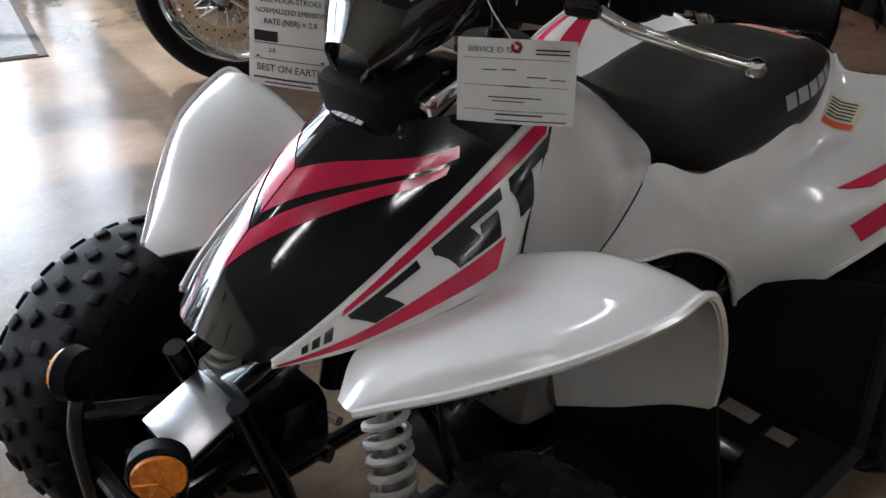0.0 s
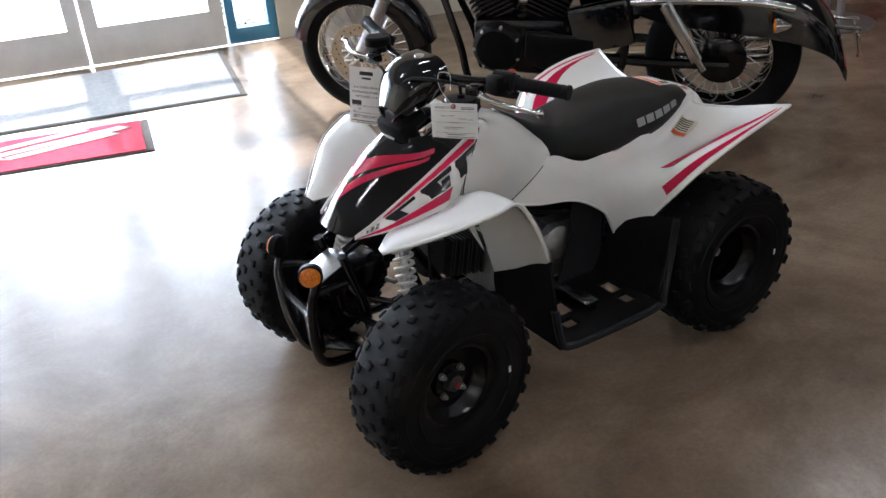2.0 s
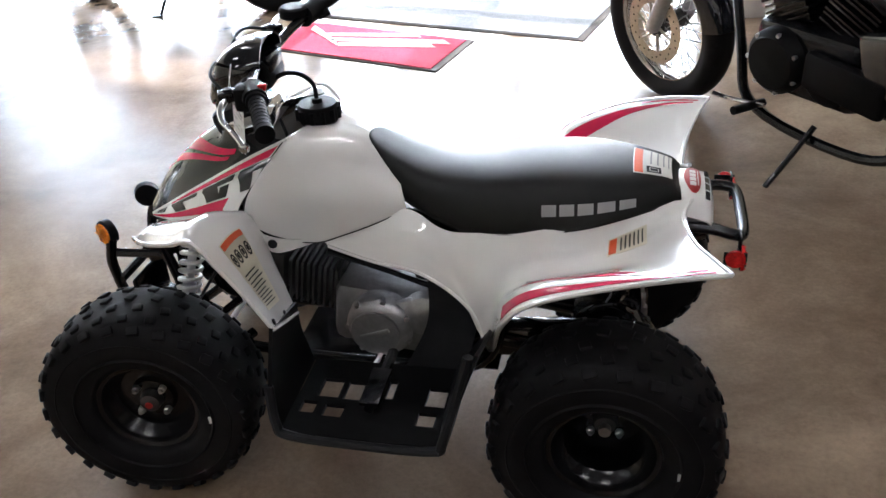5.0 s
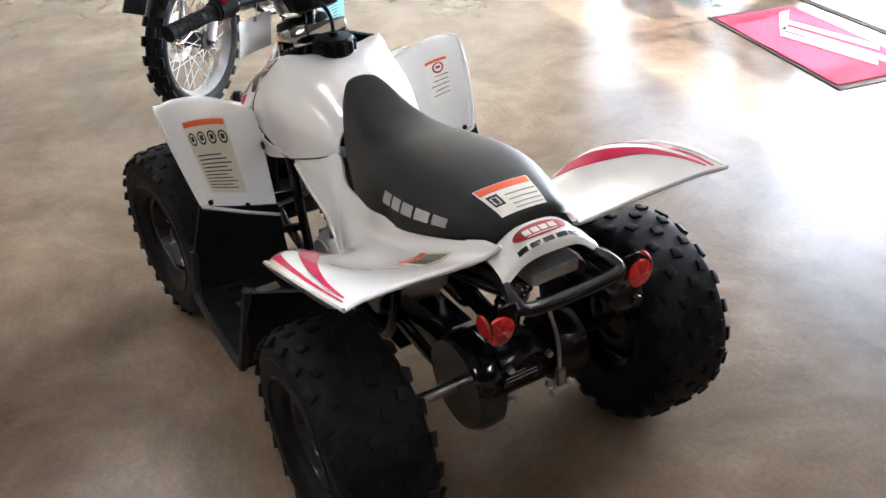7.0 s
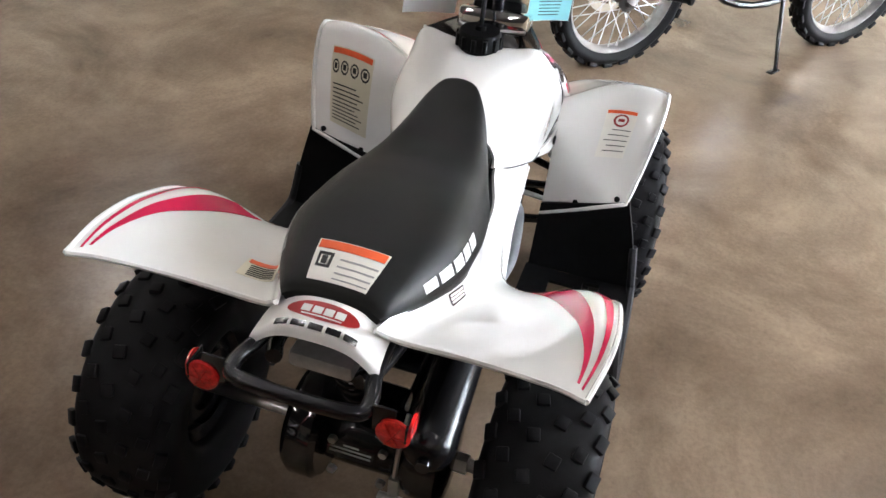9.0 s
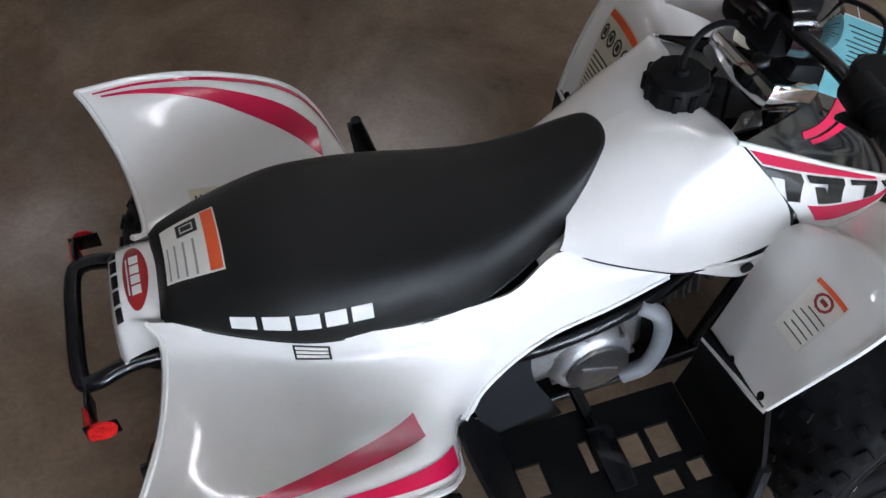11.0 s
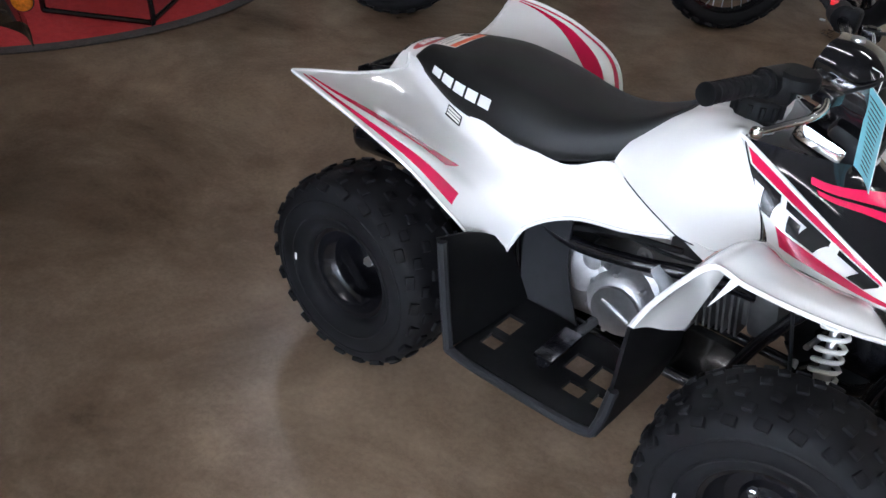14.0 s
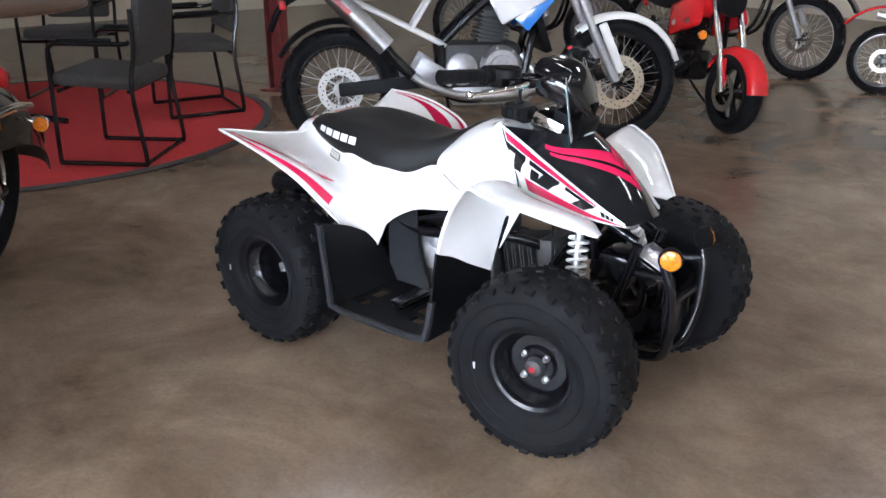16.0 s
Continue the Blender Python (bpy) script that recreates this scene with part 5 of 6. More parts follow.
joined("tie", [tube_piece([tuple(m @ Vector((0, 0.036, 0.003))), (0.80, 0.12, 0.89), (0.795, 0.11, 0.925), (0.782, 0.14, 0.925), (0.79, 0.15, 0.89)], 0.0008, 4)], WHITEDECAL, card)


# ---- motorcycles ----
def bike_wheel(parent, x, R, width, rim_r, spoked, rim_mat, disc_r=0.0, disc_side=-1, knobs=0, hub_mat=None, disc_mat=None):
    e = new("wheel")
    e.parent = parent
    e.location = (x, 0, R)
    w = width / 2
    P = np.array([(-w * 0.7, rim_r), (-w, rim_r + (R - rim_r) * 0.45), (-w * 0.82, R - 0.018), (-w * 0.4, R - 0.003), (0, R), (w * 0.4, R - 0.003), (w * 0.82, R - 0.018), (w, rim_r + (R - rim_r) * 0.45), (w * 0.7, rim_r)])
    tyre = joined("tyre", [lathe_piece([cr(P, t) for t in np.linspace(0, 8, 29)], 64, "y", caps=(False, False))], RUBBER, e)
    if knobs:
        bl = []
        for vv in (-0.8, -0.28, 0.28, 0.8):
            for k in range(knobs):
                a = 2 * math.pi * (k + (0.5 if abs(vv) < 0.5 else 0)) / knobs
                bl.append(moved(box_piece((2 * math.pi * R / knobs * 0.5, width * 0.2, 0.016), bevel=0.002), Matrix.Rotation(a, 4, "Y") @ pose(0, vv * w, R - 0.002 - 0.014 * abs(vv) ** 3, -30 * vv, 0, 0)))
        joined("tread", bl, RUBBER, tyre)
    joined("rim", [lathe_piece([(-w * 0.72, rim_r + 0.008), (-w * 0.74, rim_r), (-w * 0.45, rim_r - 0.010), (0, rim_r - 0.018), (w * 0.45, rim_r - 0.010), (w * 0.74, rim_r), (w * 0.72, rim_r + 0.008)], 56, "y", caps=(False, False))], rim_mat, e)
    joined("hub", [lathe_piece([(-0.075, 0.022), (-0.07, 0.042), (-0.03, 0.036), (0.03, 0.036), (0.07, 0.042), (0.075, 0.022), (0.09, 0.014)], 28, "y")], hub_mat or ALUDARK, e)
    if spoked:
        sp = []
        n = 36
        for k in range(n):
            a = 2 * math.pi * k / n
            b = a + (0.75 if k % 2 else -0.75)
            side = 1 if (k // 2) % 2 else -1
            sp.append(tube_piece([(0.038 * math.cos(b), side * 0.055, 0.038 * math.sin(b)), ((rim_r - 0.014) * math.cos(a), side * 0.008, (rim_r - 0.014) * math.sin(a))], 0.0022, 5, False))
        joined("spokes", sp, STEEL, e)
    else:
        sp = []
        for k in range(5):
            for d in (-0.16, 0.16):
                a = 2 * math.pi * k / 5
                sp.append(tube_piece([(0.03 * math.cos(a), 0, 0.03 * math.sin(a)), ((rim_r - 0.008) * math.cos(a + d), 0, (rim_r - 0.008) * math.sin(a + d))], 0.013, 8, False))
        joined("spokes", sp, rim_mat, e)
    if disc_r:
        y = disc_side * 0.075
        dp = [lathe_piece([(y - 0.002, disc_r), (y + 0.002, disc_r), (y + 0.002, disc_r * 0.66), (y - 0.002, disc_r * 0.66)], 48, "y", close=True)]
        for k in range(6):
            a = 2 * math.pi * k / 6
            dp.append(tube_piece([(0.03 * math.cos(a), y, 0.03 * math.sin(a)), (disc_r * 0.7 * math.cos(a + 0.35), y, disc_r * 0.7 * math.sin(a + 0.35))], 0.006, 6, False))
        joined("brake_disc", dp, disc_mat or DISC, e, "drilled steel brake disc")
        joined("disc_hole", [lathe_piece([(y + disc_side * 0.0021, 0.0045), (y + disc_side * 0.0026, 0.0045)], 8, "y", (disc_r * (0.76 + 0.14 * (k % 3) / 2) * math.cos(k * 0.21), 0, disc_r * (0.76 + 0.14 * (k % 3) / 2) * math.sin(k * 0.21))) for k in range(30)], INK, e)
    return e


def sweep_sheet(rows, widths, drop):
    """Symmetric shell over a centre line: rows (x, z), half widths and how far the edges drop."""
    net = []
    for (x, z), w, d in zip(rows, widths, drop):
        net.append([(x, -w, z - d), (x, -0.8 * w, z - 0.35 * d), (x, -0.4 * w, z - 0.06 * d), (x, 0, z), (x, 0.4 * w, z - 0.06 * d), (x, 0.8 * w, z - 0.35 * d), (x, w, z - d)])
    return Sheet(net)


def arc_fender(parent, name, x, R, a0, a1, w, mat, gap=0.035, drop=0.05, label="", n=10):
    """A mudguard round a wheel at x, from angle a0 to a1 (degrees from straight ahead, going up)."""
    net = []
    for k in range(n):
        a = radians(a0 + (a1 - a0) * k / (n - 1))
        row = []
        for v, d in ((-1, 1), (-0.85, 0.35), (-0.45, 0.05), (0, 0), (0.45, 0.05), (0.85, 0.35), (1, 1)):
            r = R + gap - drop * d
            row.append((x + r * math.cos(a), v * w, R + r * math.sin(a)))
        net.append(row)
    S = Sheet(net)
    o = 1.0 if np.dot(S.normal(0.5, 0.5), S.at(0.5, 0.5) - np.array((x, 0, R))) > 0 else -1.0
    return joined(name, [sheet_piece(S, o, 30, 16, 0.004)], mat, parent, label)


def blob(parent, name, rows, mat, label="", power=2.4):
    """A rounded body from stations (x, z centre, half width, half height)."""
    V, F = [], []
    P = np.array(rows, float)
    st = [cr(P, t) for t in np.linspace(0, len(P) - 1, (len(P) - 1) * 5 + 1)]
    seg = 24
    for x, z, w, h in st:
        for k in range(seg):
            a = 2 * math.pi * k / seg
            c, s = math.cos(a), math.sin(a)
            V.append((x, max(w, 0.002) * math.copysign(abs(c) ** (2 / power), c), z + max(h, 0.002) * math.copysign(abs(s) ** (2 / power), s)))
    m = len(st)
    for i in range(m - 1):
        for k in range(seg):
            F.append((i * seg + k, i * seg + (k + 1) % seg, (i + 1) * seg + (k + 1) % seg, (i + 1) * seg + k))
    F += [tuple(range(seg - 1, -1, -1)), tuple((m - 1) * seg + k for k in range(seg))]
    return mesh_object(name, V, F, mat, parent, label)


def stand_at(rear, front, lean):
    d = math.degrees(math.atan2(front[1] - rear[1], front[0] - rear[0]))
    return pose(rear[0], rear[1], 0, 0, 0, d) @ pose(0, 0, 0, -lean, 0, 0)


def signal(parent, at, side, amber=True):
    s = joined("turn_signal", [lathe_piece([(-0.05, 0.004), (-0.03, 0.018), (0.0, 0.030), (0.008, 0.030)], 18, "x", at)], CHROME, parent, "chrome bullet turn signal")
    joined("signal_lens", [lathe_piece([(0.0085, 0.028), (0.016, 0.026), (0.020, 0.0)], 18, "x", at)], AMBER, s)


def kick_stand(parent, x, y, z):
    joined("side_stand", [tube_piece([(x, y, z), (x + 0.03, y + 0.09, z * 0.5), (x + 0.05, y + 0.16, 0.035)], 0.010, 8), box_piece((0.07, 0.03, 0.008), (x + 0.07, y + 0.17, 0.030), (8, 0, 20), bevel=0.003)], FRAMEBLACK, parent, "black side stand")


def engine_block(parent, x, z, s, mat, cover, vtwin=False):
    e = joined("engine", [box_piece((0.40 * s, 0.26 * s, 0.24 * s), (x, 0, z), bevel=0.04 * s)], mat, parent)
    for side in (1, -1):
        joined("engine_cover", [lathe_piece([(side * 0.10 * s, 0.11 * s), (side * 0.155 * s, 0.105 * s), (side * 0.175 * s, 0.085 * s), (side * 0.18 * s, 0.0)], 32, "y", (x + 0.09 * s, 0, z)),
                                lathe_piece([(side * 0.10 * s, 0.085 * s), (side * 0.15 * s, 0.08 * s), (side * 0.16 * s, 0.06 * s), (side * 0.163 * s, 0.0)], 28, "y", (x - 0.11 * s, 0, z - 0.01 * s))], cover, e)
        for k in range(7):
            a = k * 0.9
            joined("cover_bolt", [lathe_piece([(side * 0.15 * s, 0.008 * s), (side * 0.168 * s, 0.007 * s), (side * 0.168 * s, 0.0)], 6, "y", (x + 0.09 * s + 0.097 * s * math.cos(a), 0, z + 0.097 * s * math.sin(a)))], STEEL, e)
    for lean, dx in (((-26, 0.10), (26, -0.10)) if vtwin else ((-12, 0.05),)):
        fins = [moved(box_piece((0.17 * s, 0.19 * s - 0.012 * (i % 2), 0.010 * s), (0, 0, 0.13 * s + 0.020 * s * i), bevel=0.002), pose(x + dx * 0.4, 0, z, 0, -lean, 0)) for i in range(9)]
        fins.append(moved(box_piece((0.13 * s, 0.15 * s, 0.30 * s), (0, 0, 0.20 * s), bevel=0.015 * s), pose(x + dx * 0.4, 0, z, 0, -lean, 0)))
        fins.append(moved(box_piece((0.17 * s, 0.17 * s, 0.07 * s), (0, 0, 0.35 * s), bevel=0.02 * s), pose(x + dx * 0.4, 0, z, 0, -lean, 0)))
        joined("cylinder", fins, mat, e)
    return e


def handlebars(parent, x, z, w, back, mat=FRAMEBLACK):
    joined("handlebar", [tube_piece([(x - back, w, z), (x - back * 0.5, w * 0.7, z + 0.02), (x, w * 0.25, z), (x, -w * 0.25, z), (x - back * 0.5, -w * 0.7, z + 0.02), (x - back, -w, z)], 0.012, 10)], mat, parent)
    for s in (1, -1):
        joined("grip", [tube_piece([(x - back * 0.72, s * w * 0.85, z + 0.008), (x - back * 1.05, s * w * 1.05, z - 0.006)], 0.018, 12, False)], RUBBER, parent)
        joined("lever", [tube_piece([(x - back * 0.3, s * w * 0.72, z + 0.01), (x - back * 0.35, s * w * 0.9, z), (x - back * 0.7, s * w * 1.08, z - 0.01)], 0.006, 6)], CHROME, parent)
        joined("mirror", [tube_piece([(x - back * 0.4, s * w * 0.7, z + 0.01), (x - back * 0.2, s * w * 0.75, z + 0.14), (x - back * 0.2, s * w * 0.85, z + 0.2)], 0.005, 6), moved(lathe_piece([(-0.012, 0.02), (0, 0.055), (0.008, 0.055), (0.010, 0.0)], 20, "x"), pose(x - back * 0.2, s * w * 0.88, z + 0.23))], FRAMEBLACK, parent)


def cruiser():
    b = thing("motorcycle", "glossy black cruiser motorcycle with chrome trim on its side stand", "motorcycle", at=stand_at((-1.330, -0.800), (-0.125, -2.180), 6.5) @ Matrix.Scale(1.065, 4))
    L = 1.64
    bike_wheel(b, 0, 0.325, 0.165, 0.205, True, CHROME, 0.0)
    bike_wheel(b, L, 0.325, 0.120, 0.228, True, CHROME, 0.148, 1)
    joined("drum", [lathe_piece([(-0.08, 0.05), (-0.075, 0.105), (0.075, 0.105), (0.095, 0.08), (0.098, 0.0)], 32, "y", (0, 0, 0.325))], FRAMEBLACK, b)
    arc_fender(b, "front_fender", L, 0.325, 12, 172, 0.078, PAINTBLACK, 0.035, 0.085, "glossy black front fender", 14)
    # rear fender: long skirt down to the tail
    rows = [(0.42, 0.66), (0.25, 0.705), (0.05, 0.715), (-0.15, 0.690), (-0.32, 0.610), (-0.44, 0.470), (-0.50, 0.310)]
    S = sweep_sheet(rows, (0.105, 0.125, 0.132, 0.132, 0.128, 0.120, 0.112), (0.10, 0.20, 0.24, 0.24, 0.20, 0.12, 0.05))
    joined("rear_fender", [sheet_piece(S, 1.0 if S.normal(0.4, 0.5)[2] > 0 else -1.0, 34, 20, 0.005)], PAINTBLACK, b, "deep glossy black rear fender")
    for s in (1, -1):
        joined("fender_rail", [tube_piece([(0.38, s * 0.130, 0.600), (0.15, s * 0.150, 0.612), (-0.10, s * 0.150, 0.605), (-0.26, s * 0.140, 0.575)], 0.017, 10)], CHROME, b, "chrome fender rail")
        joined("rear_shock", [tube_piece([(0.24, s * 0.150, 0.60), (0.10, s * 0.150, 0.36)], 0.030, 14, False), tube_piece([(0.13, s * 0.150, 0.41), (0.07, s * 0.150, 0.31)], 0.016, 10, False)], CHROME, b, "chrome shock absorber")
        joined("swing_arm", [tube_piece([(0.62, s * 0.12, 0.36), (0.30, s * 0.13, 0.335), (-0.03, s * 0.125, 0.325)], 0.022, 8)], FRAMEBLACK, b)
        signal(b, (-0.20, s * 0.205, 0.53), s)
        signal(b, (1.33, s * 0.17, 0.80), s)
        joined("signal_stalk", [tube_piece([(-0.20, s * 0.12, 0.54), (-0.21, s * 0.20, 0.53)], 0.008, 8, False)], CHROME, b)
        joined("fork_leg", [tube_piece([(L, s * 0.085, 0.325), (L - 0.16, s * 0.095, 0.60)], 0.030, 14, False), tube_piece([(L - 0.16, s * 0.095, 0.60), (1.30, s * 0.095, 0.99)], 0.021, 14, False)], ALU, b, "silver fork leg")
        joined("frame_tube", [tube_piece([(1.28, s * 0.04, 0.86), (1.14, s * 0.12, 0.42), (1.05, s * 0.14, 0.20), (0.60, s * 0.15, 0.17), (0.42, s * 0.14, 0.30), (0.40, s * 0.13, 0.60)], 0.018, 8), tube_piece([(1.27, s * 0.04, 0.90), (0.80, s * 0.10, 0.70), (0.36, s * 0.12, 0.62), (0.0, s * 0.12, 0.62)], 0.016, 8)], FRAMEBLACK, b)
        joined("side_cover", [moved(box_piece((0.26, 0.05, 0.21), bevel=0.022), pose(0.50, s * 0.145, 0.50, 0, 12, 0))], PAINTBLACK, b)
        joined("radiator_cover", [box_piece((0.30, 0.045, 0.13), (0.68, s * 0.155, 0.40), (0, -6, 0), bevel=0.018)], BLACKPLASTIC, b)
        joined("foot_peg", [tube_piece([(1.00, s * 0.15, 0.235), (1.00, s * 0.29, 0.255)], 0.015, 10, False), tube_piece([(0.42, s * 0.15, 0.30), (0.42, s * 0.27, 0.32)], 0.014, 8, False)], RUBBER, b)
    joined("gear_lever", [tube_piece([(0.96, 0.19, 0.25), (1.10, 0.20, 0.235), (1.16, 0.23, 0.25)], 0.008, 8)], CHROME, b)
    blob(b, "fuel_tank", [(0.70, 0.76, 0.06, 0.05), (0.80, 0.79, 0.12, 0.085), (0.98, 0.83, 0.155, 0.12), (1.14, 0.86, 0.135, 0.12), (1.26, 0.875, 0.075, 0.08), (1.30, 0.88, 0.03, 0.04)], PAINTBLACK, "glossy black teardrop tank")
    for s in (1, -1):
        joined("tank_script", [box_piece((0.022, 0.003, 0.012 + 0.008 * (i % 2)), (0.90 + 0.026 * i, s * 0.160, 0.835), (0, 15, 0)) for i in range(6)], WHITEDECAL, b, "pale tank script as plain bars")
    seat_rows = [(0.30, 0.735, 0.10, 0.045), (0.36, 0.730, 0.165, 0.060), (0.48, 0.690, 0.175, 0.060), (0.60, 0.685, 0.155, 0.060), (0.70, 0.715, 0.105, 0.055), (0.80, 0.750, 0.05, 0.035)]
    blob(b, "rider_seat", seat_rows, VINYL, "black vinyl rider seat", 2.8)
    blob(b, "pillion_seat", [(-0.12, 0.765, 0.05, 0.02), (-0.09, 0.770, 0.10, 0.045), (0.05, 0.785, 0.115, 0.055), (0.22, 0.785, 0.115, 0.055), (0.31, 0.775, 0.10, 0.045), (0.34, 0.77, 0.05, 0.02)], VINYL, "black vinyl pillion pad", 3.2)
    engine_block(b, 0.86, 0.40, 1.05, FRAMEBLACK, BLACKPLASTIC, True)
    joined("air_filter", [lathe_piece([(-0.12, 0.09), (-0.19, 0.088), (-0.20, 0.07), (-0.20, 0.0)], 28, "y", (0.88, 0, 0.62))], CHROME, b)
    for dz in (0.0, 0.09):
        joined("exhaust_pipe", [tube_piece([(1.0 - dz, -0.15, 0.42), (1.06 - dz, -0.20, 0.28 + dz), (0.80, -0.22, 0.21 + dz), (0.40, -0.22, 0.20 + dz), (-0.30, -0.22, 0.23 + dz)], 0.030, 12)], CHROME, b, "long chrome exhaust")
    joined("tail_light", [moved(lathe_piece([(-0.02, 0.03), (0.01, 0.048), (0.05, 0.040), (0.065, 0.0)], 24, "x"), pose(-0.30, 0, 0.655, 0, 0, 180))], REDREFL, b, "red tail light")
    joined("plate_bracket", [box_piece((0.012, 0.16, 0.10), (-0.53, 0, 0.40), (0, 12, 0), bevel=0.004), tube_piece([(-0.42, 0.05, 0.47), (-0.53, 0.06, 0.46)], 0.008, 6, False), tube_piece([(-0.42, -0.05, 0.47), (-0.53, -0.06, 0.46)], 0.008, 6, False)], CHROME, b, "chrome plate bracket")
    joined("rear_marker", [lathe_piece([(-0.54, 0.022), (-0.55, 0.020), (-0.55, 0.0)], 16, "x", (0, 0.0, 0.34))], REDREFL, b)
    joined("headlight", [lathe_piece([(1.36, 0.02), (1.38, 0.075), (1.46, 0.085), (1.48, 0.08), (1.485, 0.0)], 28, "x", (0, 0, 0.86))], CHROME, b, "round chrome headlight")
    handlebars(b, 1.27, 1.07, 0.38, 0.24, CHROME)
    kick_stand(b, 0.78, 0.15, 0.22)
    return b


def adventure():
    b = thing("motorcycle", "white, blue and red adventure motorcycle with spoked wheels", "motorcycle", at=stand_at((-1.56, 1.44), (-0.44, 2.56), 4.0))
    L = 1.60
    bike_wheel(b, 0, 0.335, 0.150, 0.245, True, FRAMEBLACK, 0.128, -1, 26, FRAMEWHITE, WHITEDECAL)
    bike_wheel(b, L, 0.350, 0.095, 0.275, True, FRAMEBLACK, 0.155, -1, 30, FRAMEBLACK, DISC)
    arc_fender(b, "front_fender", L, 0.350, 18, 128, 0.055, FRAMEWHITE, 0.045, 0.04, "white front mudguard")
    for s in (1, -1):
        joined("fork_leg", [tube_piece([(L - 0.02, s * 0.10, 0.36), (L - 0.17, s * 0.10, 0.66)], 0.028, 12, False), tube_piece([(L - 0.17, s * 0.10, 0.66), (1.20, s * 0.10, 1.18)], 0.022, 12, False)], ALU, b, "silver fork leg")
        joined("fork_guard", [moved(box_piece((0.05, 0.03, 0.30), bevel=0.012), pose(L - 0.06, s * 0.125, 0.55, 0, -24, 0))], FRAMEWHITE, b)
        joined("subframe", [tube_piece([(0.62, s * 0.10, 0.56), (0.30, s * 0.11, 0.72), (-0.08, s * 0.10, 0.90)], 0.014, 8, False), tube_piece([(0.62, s * 0.11, 0.84), (0.20, s * 0.11, 0.86), (-0.10, s * 0.10, 0.91)], 0.014, 8, False), tube_piece([(0.40, s * 0.11, 0.66), (0.52, s * 0.11, 0.85)], 0.012, 8, False)], FRAMEWHITE, b, "white rear subframe")
        joined("frame_tube", [tube_piece([(1.22, s * 0.05, 1.02), (1.08, s * 0.13, 0.62), (0.98, s * 0.15, 0.34), (0.62, s * 0.15, 0.30), (0.56, s * 0.13, 0.58)], 0.022, 8), tube_piece([(1.20, s * 0.05, 1.04), (0.85, s * 0.13, 0.84), (0.58, s * 0.12, 0.60)], 0.022, 8)], FRAMEBLACK, b)
        joined("swing_arm", [moved(box_piece((0.56, 0.035, 0.075), bevel=0.012), pose(0.27, s * 0.115, 0.365, 0, -5, 0))], ALU if s > 0 else GREYPLASTIC, b, "grey swing arm")
        joined("tank_panel", [moved(box_piece((0.42, 0.035, 0.26), bevel=0.016), pose(1.02, s * 0.20, 0.90, s * 8, -28, 0))], FRAMEWHITE, b, "white tank side panel")
        joined("blue_panel", [moved(box_piece((0.30, 0.012, 0.10), bevel=0.005), pose(1.10, s * 0.215, 0.80, s * 8, -48, 0))], PAINTBLUE, b, "blue fairing stripe")
        joined("red_panel", [moved(box_piece((0.34, 0.012, 0.06), bevel=0.005), pose(0.98, s * 0.222, 0.98, s * 8, -28, 0))], PAINTRED, b, "red tank stripe")
        joined("foot_peg", [tube_piece([(0.60, s * 0.14, 0.37), (0.60, s * 0.25, 0.38)], 0.014, 8, False)], STEEL, b)
        joined("heel_guard", [moved(box_piece((0.16, 0.012, 0.11), bevel=0.004), pose(0.50, s * 0.165, 0.44, 0, 30, 0))], ALU, b)
        joined("caliper", [box_piece((0.06, 0.035, 0.11), (L - 0.13, s * 0.10, 0.42), (0, -24, 0), bevel=0.012)], FRAMEBLACK, b)
        signal(b, (1.22, s * 0.24, 0.86), s)
    blob(b, "fuel_tank", [(0.66, 0.90, 0.07, 0.06), (0.80, 0.96, 0.15, 0.11), (1.0, 1.00, 0.18, 0.14), (1.18, 1.02, 0.12, 0.12), (1.26, 1.02, 0.05, 0.06)], FRAMEWHITE)
    blob(b, "seat", [(-0.16, 0.93, 0.06, 0.02), (0.0, 0.94, 0.13, 0.04), (0.30, 0.93, 0.145, 0.045), (0.55, 0.90, 0.13, 0.05), (0.72, 0.93, 0.08, 0.04)], VINYL, "black seat", 3)
    engine_block(b, 0.80, 0.46, 1.10, ALUDARK, ALU)
    joined("clutch_cap", [lathe_piece([(-0.19, 0.07), (-0.205, 0.066), (-0.207, 0.0)], 28, "y", (0.90, 0, 0.46))], ALU, b)
    joined("skid_plate", [box_piece((0.42, 0.24, 0.02), (0.84, 0, 0.255), bevel=0.006), moved(box_piece((0.22, 0.24, 0.02), bevel=0.006), pose(1.12, 0, 0.33, 0, -48, 0)), box_piece((0.42, 0.015, 0.10), (0.84, -0.125, 0.30), bevel=0.005), box_piece((0.42, 0.015, 0.10), (0.84, 0.125, 0.30), bevel=0.005)], ALU, b, "grey metal skid plate")
    joined("header_pipe", [tube_piece([(1.02, -0.10, 0.52), (1.12, -0.15, 0.38), (1.02, -0.185, 0.315), (0.72, -0.19, 0.300), (0.50, -0.18, 0.36), (0.38, -0.17, 0.44)], 0.024, 10)], STEEL, b, "steel exhaust header")
    joined("heat_shield", [tube_piece([(1.04, -0.19, 0.318), (0.78, -0.195, 0.302)], 0.036, 14, False)], STEEL, b)
    joined("link_pipe", [tube_piece([(0.40, -0.17, 0.42), (0.30, -0.17, 0.52), (0.22, -0.175, 0.62)], 0.032, 12)], FRAMEBLACK, b)
    joined("silencer", [tube_piece([(0.26, -0.175, 0.58), (0.12, -0.18, 0.72), (-0.10, -0.19, 0.94)], 0.055, 20, False), tube_piece([(-0.10, -0.19, 0.94), (-0.115, -0.19, 0.955)], 0.046, 20, False)], STEEL, b, "upswept steel silencer")
